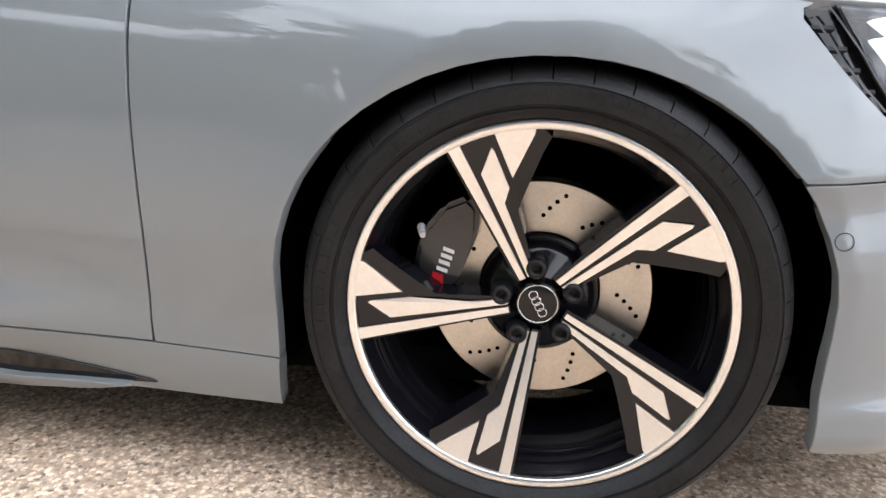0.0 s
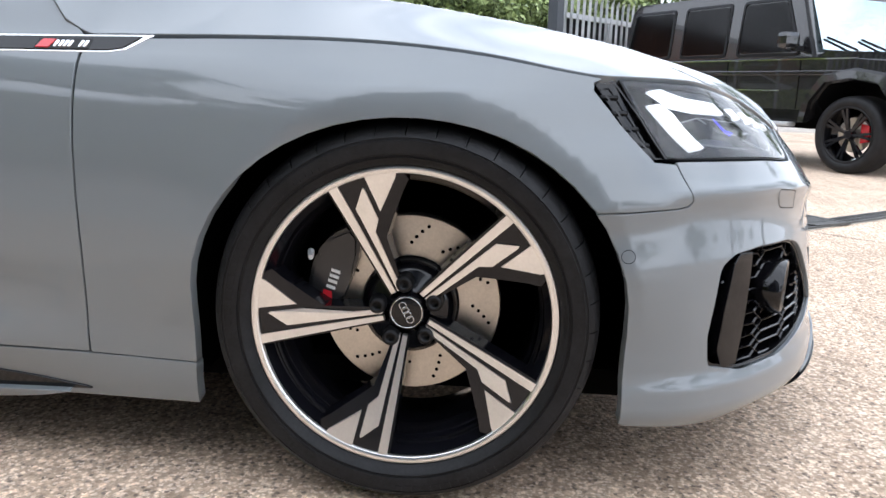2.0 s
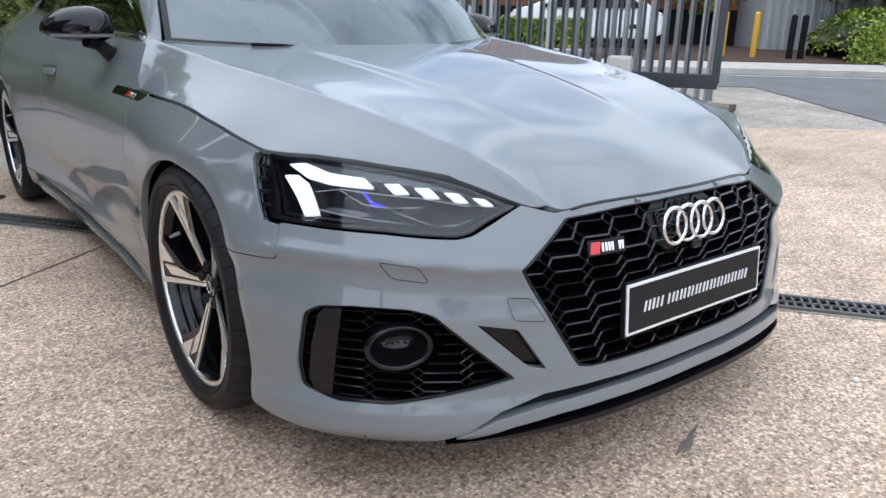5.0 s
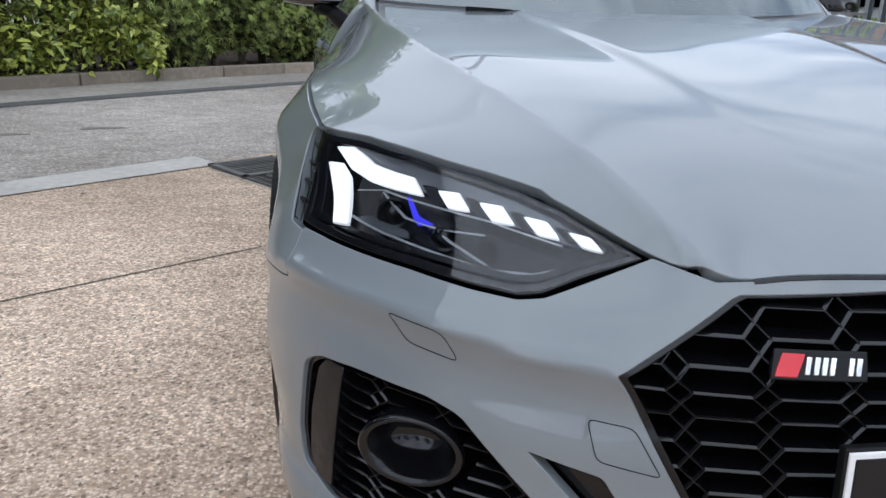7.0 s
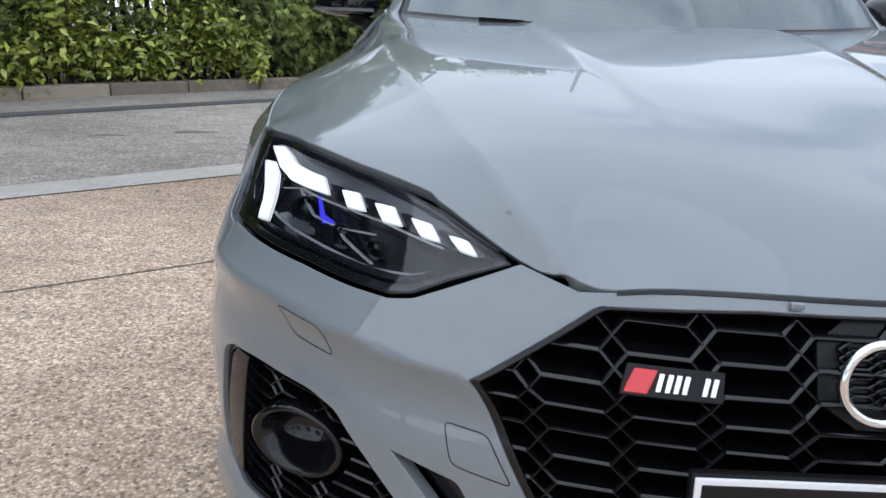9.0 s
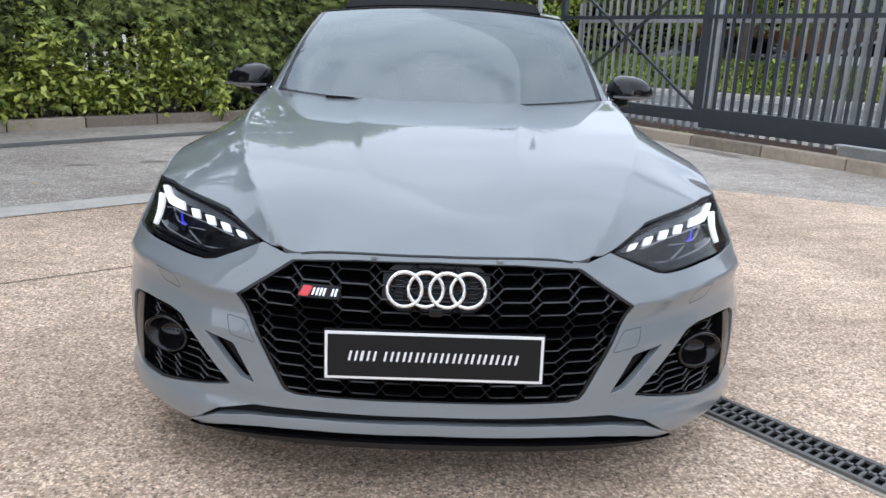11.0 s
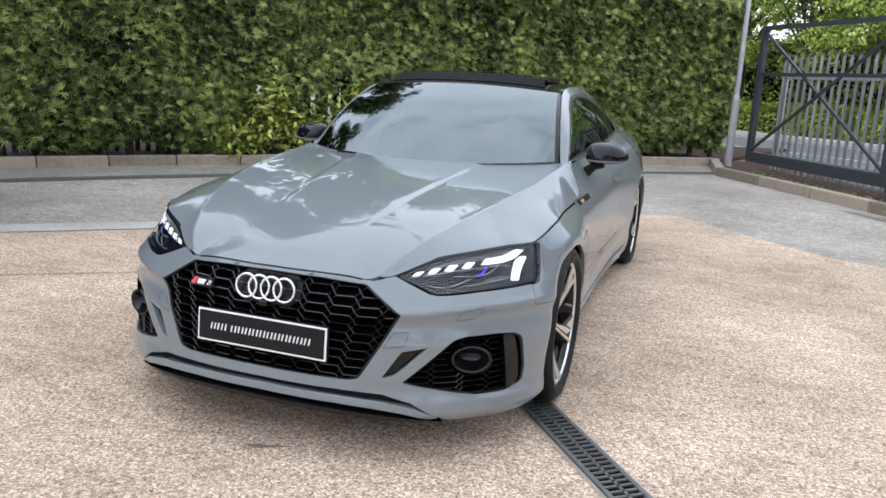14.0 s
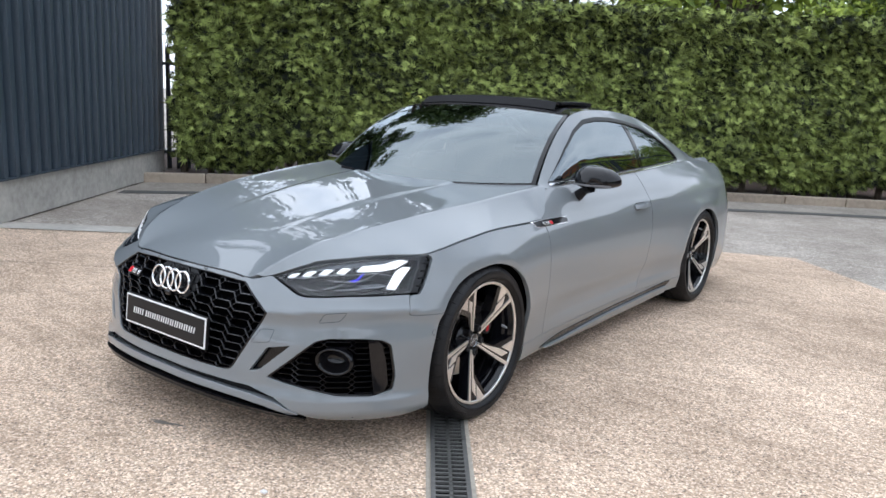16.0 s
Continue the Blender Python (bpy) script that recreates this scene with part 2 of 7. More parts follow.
CLAD = material("slate_blue_cladding", (0.046, 0.064, 0.086), rough=0.30, vary=0.12, scale=1.5)
PLINTH = material("plinth_concrete", (0.40, 0.385, 0.35), rough=0.9, vary=0.28, scale=1.8, bump=0.25, bump_scale=40)
GATE = material("slate_grey_gate_paint", (0.044, 0.050, 0.060), rough=0.45, vary=0.15, scale=5)
GALV = material("galvanised_steel", (0.50, 0.51, 0.52), rough=0.5, metal=0.4, vary=0.2, scale=6)
LEAF = material("conifer_hedge_foliage", (0.040, 0.070, 0.014), rough=0.55, spec=0.25, vary=0.85, scale=1.1, color2=(0.42, 0.50, 0.14), per="island")
LEAF2 = material("laurel_foliage", (0.21, 0.29, 0.04), rough=0.35, spec=0.5, vary=0.5, scale=2.0, color2=(0.56, 0.60, 0.12), per="island")
LEAF3 = material("tree_foliage", (0.07, 0.125, 0.03), rough=0.55, spec=0.3, vary=0.5, scale=1.0, color2=(0.19, 0.26, 0.08), per="island")
LEAF4 = material("low_hedge_foliage", (0.14, 0.23, 0.03), rough=0.5, spec=0.3, vary=0.5, scale=0.9, color2=(0.38, 0.46, 0.07), per="island")
LEAF5 = material("bright_tree_foliage", (0.20, 0.30, 0.04), rough=0.5, spec=0.3, vary=0.5, scale=1.0, color2=(0.48, 0.58, 0.10), per="island")
LEAF6 = material("pale_street_tree_foliage", (0.13, 0.19, 0.06), rough=0.5, spec=0.3, vary=0.5, scale=1.0, color2=(0.36, 0.43, 0.17), per="island")
FENCE = material("weathered_fence_steel", (0.20, 0.215, 0.215), rough=0.6, metal=0.2, vary=0.25, scale=3)
BARK = material("bark", (0.09, 0.07, 0.05), rough=0.95, vary=0.4, scale=9, bump=0.8, bump_scale=30)
# near-black colour stands in for the shade deep inside the hedges
HEDGE_DARK = material("hedge_painted_shade", (0.010, 0.010, 0.006), rough=1.0, vary=0.5, scale=9)
BRICK = material("orange_brick", (0.27, 0.11, 0.052), rough=0.9, vary=0.2, scale=3)
SHED = material("grey_shed_cladding", (0.36, 0.37, 0.38), rough=0.55, vary=0.1, scale=1.0)
YELLOW = material("yellow_paint", (0.65, 0.38, 0.03), rough=0.5, vary=0.1)
CARWHITE = material("white_car_paint", (0.72, 0.73, 0.74), rough=0.3, coat=1.0)
CARBLACK = material("black_car_paint", (0.010, 0.010, 0.011), rough=0.25, coat=1.0)
GREEN_SIGN = material("green_sign", (0.01, 0.10, 0.055), rough=0.4)
LITTER = material("litter_paper", (0.75, 0.72, 0.70), rough=0.7)
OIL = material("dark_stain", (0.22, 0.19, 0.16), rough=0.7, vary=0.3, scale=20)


# ---- mesh helpers ----
def mesh_object(name, verts, faces, mat, parent=None, normals=None, smooth=False, label="", mats=None, findex=None):
    me = bpy.data.meshes.new(name)
    me.from_pydata([tuple(map(float, v)) for v in verts], [], [tuple(map(int, f)) for f in faces])
    for mm in (mats or [mat]):
        me.materials.append(mm)
    if findex is not None:
        me.polygons.foreach_set("material_index", np.asarray(findex, np.int32))
    if smooth or normals is not None:
        me.polygons.foreach_set("use_smooth", np.ones(len(me.polygons), bool))
    me.update()
    if normals is not None:
        me.normals_split_custom_set_from_vertices([tuple(map(float, n)) for n in normals])
    ob = new(name, me)
    if parent is not None:
        ob.parent = parent
    return tagged(ob, label)


def part(name, bm, mat, parent=None, label="", smooth=False):
    """Links a bmesh as one mesh object under a thing or a part."""
    me = bpy.data.meshes.new(name)
    bmesh.ops.recalc_face_normals(bm, faces=bm.faces)
    bm.to_mesh(me)
    bm.free()
    me.materials.append(mat)
    if smooth:
        me.polygons.foreach_set("use_smooth", np.ones(len(me.polygons), bool))
        me.set_sharp_from_angle(angle=radians(35))
    ob = new(name, me)
    if parent is not None:
        ob.parent = parent
    return tagged(ob, label)


def thing(name, label, category, group="", kind="", at=None):
    e = new(name)
    e.empty_display_size = 0.1
    if at is not None:
        e.matrix_basis = at
    return tagged(e, label, category, group, kind)


def box(bm, cx, cy, cz, sx, sy, sz, rot=None, bevel=0.0):
    m = Matrix.Translation((cx, cy, cz)) @ (rot or Matrix.Identity(4)) @ Matrix.Diagonal((sx, sy, sz, 1))
    r = bmesh.ops.create_cube(bm, size=1.0, matrix=m)
    if bevel:
        vs = set(r["verts"])
        es = [e for e in bm.edges if e.verts[0] in vs and e.verts[1] in vs]
        bmesh.ops.bevel(bm, geom=es, offset=bevel, segments=2, affect="EDGES", profile=0.6)


def boxed(name, c, s, mat, parent=None, label="", rz=0.0, bevel=0.0, rot=None):
    bm = bmesh.new()
    box(bm, *c, *s, rot=rot or Matrix.Rotation(rz, 4, "Z"), bevel=bevel)
    return part(name, bm, mat, parent, label)


def tube(bm, a, b, r0, r1=None, n=12):
    a, b = Vector(a), Vector(b)
    d = b - a
    m = Matrix.Translation((a + b) / 2) @ d.to_track_quat("Z", "Y").to_matrix().to_4x4()
    bmesh.ops.create_cone(bm, cap_ends=True, segments=n, radius1=r0, radius2=r0 if r1 is None else r1, depth=d.length, matrix=m)


def beam(bm, a, b, w, h, up=(0, 0, 1)):
    """A square bar from a to b."""
    a, b = Vector(a), Vector(b)
    z = (b - a)
    x = z.cross(Vector(up)).normalized()
    y = x.cross(z.normalized())
    m = Matrix((x, y, z.normalized())).transposed().to_4x4()
    bmesh.ops.create_cube(bm, size=1.0, matrix=Matrix.Translation((a + b) / 2) @ m @ Matrix.Diagonal((w, h, z.length, 1)))


def lathe(profile, n=64, axis="X", closed=False):
    """Vertices and faces of a turned profile of (radius, along-axis) pairs."""
    vs, fs = [], []
    k = len(profile)
    for i in range(n):
        c, s = math.cos(2 * math.pi * i / n), math.sin(2 * math.pi * i / n)
        vs += [(h, r * c, r * s) if axis == "X" else (r * c, r * s, h) for r, h in profile]
    for i in range(n):
        j = (i + 1) % n
        for q in range(k if closed else k - 1):
            q2 = (q + 1) % k
            fs.append((i * k + q, i * k + q2, j * k + q2, j * k + q))
    return vs, fs


def prism(bm, poly, x0, x1, taper=0.0):
    """A plate in the (y, z) plane from x0 (back) to x1 (face); taper shrinks the face towards its middle."""
    c = np.mean(poly, axis=0)
    back = [bm.verts.new((x0, y, z)) for y, z in poly]
    front = [bm.verts.new((x1, c[0] + (y - c[0]) * (1 - taper), c[1] + (z - c[1]) * (1 - taper))) for y, z in poly]
    bm.faces.new(front)
    bm.faces.new(back[::-1])
    n = len(poly)
    for i in range(n):
        bm.faces.new((back[i], back[(i + 1) % n], front[(i + 1) % n], front[i]))


def inside(pts, loops):
    """Which 2D points lie inside the loops, by the even-odd rule."""
    pts = np.asarray(pts, float)
    odd = np.zeros(len(pts), bool)
    for lp in loops:
        a = np.asarray(lp, float)
        b = np.roll(a, -1, 0)
        for (x0, y0), (x1, y1) in zip(a, b):
            if y0 == y1:
                continue
            cross = (pts[:, 1] < y0) != (pts[:, 1] < y1)
            odd ^= cross & (pts[:, 0] < x0 + (pts[:, 1] - y0) * (x1 - x0) / (y1 - y0))
    return odd


def resample(loop, step):
    out = []
    for (x0, y0), (x1, y1) in zip(loop, [*loop[1:], loop[0]]):
        n = max(1, int(math.ceil(math.hypot(x1 - x0, y1 - y0) / step)))
        out += [(x0 + (x1 - x0) * k / n, y0 + (y1 - y0) * k / n) for k in range(n)]
    return out


def rounded(loop, r, n=4):
    """A polygon with its corners rounded by r."""
    out = []
    k = len(loop)
    for i in range(k):
        p0, p, p1 = (np.array(loop[(i + d) % k], float) for d in (-1, 0, 1))
        u, w = p0 - p, p1 - p
        lu, lw = np.linalg.norm(u), np.linalg.norm(w)
        q = min(r, lu * 0.45, lw * 0.45)
        a, b = p + u / lu * q, p + w / lw * q
        for t in np.linspace(0, 1, n + 1):
            out.append(tuple((1 - t) ** 2 * a + 2 * t * (1 - t) * p + t * t * b))
    return out


def sheet(name, outline, holes, surf, step, mat, parent=None, depth=0.0, flip=False, label="", lip=0.0015):
    """A smooth panel: the flat outline with its holes, meshed and laid onto the surface surf(points) -> places, with edges turned in by depth."""
    from mathutils.geometry import delaunay_2d_cdt

    loops = [resample(lp, step * 0.8) for lp in (outline, *holes)]
    pts = np.array([p for lp in loops for p in lp])
    edges, k = [], 0
    for lp in loops:
        edges += [(k + i, k + (i + 1) % len(lp)) for i in range(len(lp))]
        k += len(lp)
    lo, hi = pts.min(0), pts.max(0)
    gx, gy = np.meshgrid(np.arange(lo[0], hi[0], step), np.arange(lo[1], hi[1], step))
    gx = gx + (np.arange(gx.shape[0])[:, None] % 2) * step * 0.5
    g = np.stack([gx.ravel(), gy.ravel()], 1)
    g = g[inside(g, loops)]
    ea, eb = pts[[e[0] for e in edges]], pts[[e[1] for e in edges]]
    keep = np.ones(len(g), bool)
    for a, b in zip(ea, eb):
        d = b - a
        near = (np.abs(g[:, 0] - a[0]) < 2 * step) & (np.abs(g[:, 1] - a[1]) < 2 * step)
        q = g[near]
        t = np.clip(((q - a) @ d) / max(d @ d, 1e-12), 0, 1)
        keep[near] &= np.linalg.norm(q - (a + t[:, None] * d), axis=1) > step * 0.45
    allp = [Vector(p) for p in (*pts, *g[keep])]
    vs, _, fs, *_ = delaunay_2d_cdt(allp, edges, [], 0, 1e-7)
    v2 = np.array([tuple(v) for v in vs])
    fs = np.array([f for f in fs if len(f) == 3])
    fs = fs[inside(v2[fs].mean(1), loops)]
    P = surf(v2)
    e = 2e-4
    du, dv = surf(v2 + (e, 0)) - surf(v2 - (e, 0)), surf(v2 + (0, e)) - surf(v2 - (0, e))
    N = np.cross(du, dv) * (-1 if flip else 1)
    N /= np.linalg.norm(N, axis=1)[:, None] + 1e-12
    if flip:
        fs = fs[:, ::-1]
    verts, norms, faces = list(P), list(N), [tuple(f) for f in fs]
    if depth:
        for lp in loops:
            c = np.array(lp)
            d = np.roll(c, -1, 0) - np.roll(c, 1, 0)
            area = 0.5 * np.sum(c[:, 0] * np.roll(c[:, 1], -1) - c[:, 1] * np.roll(c[:, 0], -1))
            outw = np.stack([d[:, 1], -d[:, 0]], 1) * (1 if area > 0 else -1) * (1 if lp is loops[0] else -1)
            outw = outw / (np.linalg.norm(outw, axis=1)[:, None] + 1e-12)
            p0 = surf(c)
            n0 = np.cross(surf(c + (e, 0)) - surf(c - (e, 0)), surf(c + (0, e)) - surf(c - (0, e))) * (-1 if flip else 1)
            n0 /= np.linalg.norm(n0, axis=1)[:, None] + 1e-12
            o3 = surf(c + outw * e) - surf(c - outw * e)
            o3 /= np.linalg.norm(o3, axis=1)[:, None] + 1e-12
            rings = [(p0, n0), (p0 + o3 * lip * 0.6 - n0 * lip * 0.4, n0 * 0.6 + o3 * 0.8), (p0 + o3 * lip - n0 * lip * 1.6, o3), (p0 + o3 * lip - n0 * depth, o3)]
            base, n = len(verts), len(lp)
            for ps, ns in rings:
                verts += list(ps)
                norms += list(ns / (np.linalg.norm(ns, axis=1)[:, None] + 1e-12))
            turn = (area > 0) == (lp is loops[0])
            if flip:
                turn = not turn
            for r in range(3):
                for i in range(n):
                    j = (i + 1) % n
                    q = (base + r * n + i, base + (r + 1) * n + i, base + (r + 1) * n + j, base + r * n + j)
                    faces.append(q if turn else q[::-1])
    return mesh_object(name, verts, faces, mat, parent, normals=norms, label=label)



# ---- the grey coupe: body surface ----
def curve(px, py):
    """Smooth curve y(x) through points, with clamped finite-difference slopes."""
    px=np.array(px,float); py=np.array(py,float); d=np.diff(py)/np.diff(px); m=np.empty_like(px)
    m[0],m[-1]=d[0],d[-1]
    for i in range(1,len(px)-1):
        h0,h1=px[i]-px[i-1],px[i+1]-px[i]
        m[i]=(d[i-1]*h1+d[i]*h0)/(h0+h1) if d[i-1]*d[i]>0 else 0.0
    def f(x):
        x=np.clip(np.asarray(x,float),px[0],px[-1]); i=np.clip(np.searchsorted(px,x)-1,0,len(px)-2)
        h=px[i+1]-px[i]; t=(x-px[i])/h
        return (2*t**3-3*t**2+1)*py[i]+(t**3-2*t**2+t)*h*m[i]+(-2*t**3+3*t**2)*py[i+1]+(t**3-t**2)*h*m[i+1]
    return f
PLAN=[(0,-.868),(.17,-.864),(.33,-.845),(.49,-.800),(.60,-.750),(.68,-.700),(.76,-.632),(.83,-.555),(.885,-.46),(.915,-.36),(.927,-.25),(.93,-.10),(.93,.1),(.922,.35),(.905,.60),(.896,1.0),(.895,1.5),(.905,1.95),(.925,2.3),(.935,2.6),(.935,2.9),(.925,3.2),(.89,3.48),(.82,3.66),(.70,3.755),(.4,3.81),(0,3.83)]
_pl=np.array(PLAN); 
_len=np.r_[0,np.cumsum(np.hypot(*np.diff(_pl,axis=0).T))]
def cat(t,p,flat_start=False):
    m=np.gradient(p,t)
    if flat_start: m[0]=0.0
    def f(x):
        x=np.clip(np.asarray(x,float),t[0],t[-1]); i=np.clip(np.searchsorted(t,x)-1,0,len(t)-2)
        h=t[i+1]-t[i]; u=(x-t[i])/h
        return (2*u**3-3*u**2+1)*p[i]+(u**3-2*u**2+u)*h*m[i]+(-2*u**3+3*u**2)*p[i+1]+(u**3-u**2)*h*m[i+1]
    return f
PX,PY=cat(_len,_pl[:,0]),cat(_len,_pl[:,1],True)
_s=np.linspace(0,_len[-1],4000); _x,_y=PX(_s),PY(_s); _y_mono=np.maximum.accumulate(_y)
def s_of_y(y): return np.interp(y,_y_mono,_s)
PROF=[ # y along the plan, then z/inset pairs
 (-.868,[(.10,.03),(.16,-.03),(.22,-.035),(.30,-.022),(.40,-.006),(.5,0),(.53,.002),(.55,.008),(.60,.030),(.64,.055),(.68,.09),(.75,.16),(1.0,.4)]),
 (-.760,[(.10,.05),(.14,.015),(.17,-.022),(.20,-.034),(.235,-.032),(.265,-.022),(.31,-.020),(.40,-.010),(.44,-.005),(.452,-.002),(.50,.010),(.525,.006),(.537,.002),(.547,.006),(.56,.016),(.60,.045),(.64,.08),(.68,.112),(.72,.15),(.8,.22),(1.0,.4)]),
 (-.50,[(.10,.04),(.14,.018),(.165,-.006),(.19,-.020),(.225,-.020),(.255,-.008),(.30,-.009),(.42,-.004),(.455,-.001),(.468,.002),(.505,.012),(.525,.007),(.537,.004),(.547,.008),(.56,.018),(.61,.046),(.66,.078),(.70,.098),(.74,.120),(.78,.15),(.85,.21),(1.0,.35)]),
 (-.33,[(.10,.03),(.15,.012),(.18,-.004),(.21,-.006),(.25,-.002),(.3,-.004),(.45,.0),(.50,.007),(.525,.004),(.537,.003),(.548,.006),(.58,.016),(.62,.030),(.66,.050),(.70,.066),(.74,.084),(.78,.105),(.85,.16),(1.0,.3)]),
 (0.0,[(.10,.03),(.2,.005),(.3,0),(.5,0),(.64,0),(.68,.003),(.71,.014),(.74,.036),(.77,.060),(.79,.075),(.83,.11),(.90,.18),(1.0,.3)]),
 (.45,[(.10,.06),(.18,.03),(.26,.02),(.4,.006),(.55,0),(.64,.004),(.70,.014),(.75,.034),(.78,.056),(.80,.07),(.86,.11),(.93,.17),(1.0,.25)]),
 (.9,[(.10,.07),(.18,.045),(.225,.024),(.25,.017),(.275,.018),(.315,.024),(.36,.021),(.41,.009),(.46,.004),(.55,0),(.66,.006),(.72,.016),(.76,.030),(.78,.044),(.80,.058),(.86,.092),(.93,.145),(1.0,.20)]),
 (1.9,[(.10,.07),(.18,.045),(.225,.024),(.25,.017),(.275,.018),(.315,.024),(.36,.021),(.41,.009),(.46,.004),(.55,0),(.66,.004),(.74,.014),(.80,.032),(.82,.045),(.88,.08),(.95,.135),(1.02,.20)]),
 (2.7,[(.10,.03),(.2,.005),(.3,0),(.5,0),(.66,0),(.71,.008),(.76,.028),(.82,.050),(.86,.075),(.92,.125),(.98,.19),(1.05,.28)]),
 (3.3,[(.10,.06),(.2,.02),(.3,0),(.5,0),(.66,.01),(.74,.03),(.82,.055),(.86,.08),(.92,.14),(.98,.22),(1.05,.32)]),
 (3.83,[(.10,.10),(.2,.04),(.3,0),(.45,-.01),(.6,0),(.7,.02),(.8,.03),(.9,.0),(.95,.02),(1.05,.1)])]
_ps=[float(s_of_y(p[0])) for p in PROF]; _pf=[curve(*zip(*p[1])) for p in PROF]
def inset(s,z):
    s=np.abs(np.asarray(s,float)); z=np.asarray(z,float)
    rise=lambda e0,e1: (lambda k: k*k*(3-2*k))(np.clip((s-e0)/(e1-e0),0,1))
    z=z-.026*rise(.48,.83)*(1-rise(1.0,1.2))*np.exp(-((z-.55)/.06)**2)
    v=np.stack([f(z) for f in _pf]) ; 
    i=np.clip(np.searchsorted(_ps,s)-1,0,len(_ps)-2); sa=np.array(_ps)
    t=np.clip((s-sa[i])/(sa[i+1]-sa[i]),0,1); t=t*t*(3-2*t)
    return np.take_along_axis(v,i[None],0)[0]*(1-t)+np.take_along_axis(v,(i+1)[None],0)[0]*t
def W(a,z,off=0.0):
    """Body surface; a: metres along the waist from the nose, positive to the car's left; z: height; off: metres outwards."""
    a=np.atleast_1d(np.asarray(a,float)); z=np.broadcast_to(np.asarray(z,float),a.shape).astype(float)
    s=np.abs(a); e=1e-3
    tx,ty=PX(s+e)-PX(s-e),PY(s+e)-PY(s-e); n=np.hypot(tx,ty); nx,ny=ty/n,-tx/n
    flare=0
    for sc in (1.508,float(s_of_y(2.766))):
        rho=np.hypot(s-sc,np.maximum(z,.36)-.33); q=rho-.394+.03*np.clip((s-sc)/.3,0,1)
        flare=flare+.015*np.exp(-.5*(q+np.hypot(q,.003))/.12)-.16*np.minimum(.5*(np.hypot(q,.003)-q),.05)
    d=off-inset(s,z)+flare*np.clip((z-.30)/.12,0,1)
    return np.stack([np.sign(a+1e-12)*(PX(s)+nx*d),PY(s)+ny*d,z],-1)


def Wsurf(off=0.0):
    return lambda p: W(p[:, 0], p[:, 1], off)


ZTOP = cat(*np.array([(0, .655), (.30, .650), (.41, .641), (.49, .657), (.54, .675), (.625, .702), (.727, .720), (.80, .729), (.89, .740), (1.0, .745), (1.134, .746), (1.188, .747), (1.263, .757), (1.386, .777), (1.513, .790), (1.649, .796), (1.785, .796), (1.966, .793), (2.2, .790)]).T)
BELT = cat(*np.array([(.60, .915), (.74, .922), (1.2, .937), (1.8, .955), (2.3, .978), (2.65, .990), (3.0, .990), (3.4, .965), (3.7, .95)]).T)
S_REAR, S_QUARTER = float(s_of_y(2.766)), float(s_of_y(3.42))
S_END = float(_len[-1])
car = thing("car", "grey two-door coupe with black honeycomb grille parked on the concrete", "car")


def arch(sc, n=26, rx=.372, rz=.346, zc=.330, lo=.17):
    """The wheel opening's edge, from the front foot over the top to the rear foot."""
    t = np.linspace(0, math.pi, n)
    return [(sc - rx, lo), *[(sc - rx * math.cos(k), zc + rz * math.sin(k) ** 0.92) for k in t], (sc + rx, lo)]


S_FRONT = 1.508
FA, RA = arch(S_FRONT), arch(S_REAR, rx=.365, rz=.345)


def along(f, a0, a1, dz, n=12):
    return [(a, float(f(a)) + dz) for a in np.linspace(a0, a1, n)]


def both(half):
    """A closed loop from its half with positive a, from the middle's top round to the middle's bottom."""
    return [*half, *[(-a, z) for a, z in half[::-1] if a > 1e-6]]


def mirrored(loop, s):
    return list(loop) if s > 0 else [(-a, z) for a, z in loop][::-1]


LAMP = [(.494, .653), *along(ZTOP, .54, 1.10, -.007, 9), (1.150, .741), (1.072, .620), (1.04, .618), (.92, .617), (.80, .614), (.704, .608), (.642, .605), (.612, .610), (.566, .629)]
GRILLE = both([(0, .643), (.20, .640), (.372, .629), (.382, .625), (.508, .541), (.508, .536), (.378, .322), (.366, .308), (.335, .301), (0, .302)])
INTAKE = rounded([(.970, .440), (.935, .460), (.86, .466), (.74, .464), (.690, .452), (.512, .302), (.58, .286), (.776, .250), (.90, .246), (.980, .262), (.989, .32)], .014, 3)
SLIT = rounded([(.606, .430), (.512, .413), (.444, .316), (.488, .326)], .008, 3)
foot = [p for p in FA if p[0] < S_FRONT and p[1] < .525]
bump_half = [*along(ZTOP, 0, .40, -.003, 8), (.41, .640), (.478, .655), (.551, .626), (.606, .6045), (.640, .5995), (.704, .602), (.80, .608), (.92, .611), (1.03, .612), (1.052, .612), (1.042, .580), (1.034, .551), (1.042, .541), (1.064, .537), (1.2, .530), *foot[::-1],
             (1.13, .165), (.98, .150), (.80, .146), (.70, .155), (.62, .19), (.55, .235), (.45, .262), (.30, .268), (0, .270)]
bumper = sheet("front_bumper", both(bump_half), [GRILLE, INTAKE, mirrored(INTAKE, -1), SLIT, mirrored(SLIT, -1)], Wsurf(), .013, PAINT, car, depth=.022, label="grey painted front bumper with large openings")


def fender(s):
    top = along(ZTOP, 1.20, 2.072, -.004, 16)[1:]
    loop = [(1.100, .612), (1.160, .672), (1.205, .724), (1.204, .738), (1.19, .743), *top, (2.074, .60), (2.074, .417), (2.083, .277), (2.084, .2365), (1.883, .234), *[p for p in FA[::-1] if p[1] > .235 and p[0] > S_FRONT], *[p for p in FA[::-1] if p[1] > .535 and p[0] <= S_FRONT],
            (1.2, .5345), (1.067, .5415), (1.046, .545), (1.038, .552), (1.046, .580), (1.056, .608)]
    return sheet("front_wing", mirrored(loop, s), [], Wsurf(), .014, PAINT, car, depth=.02)


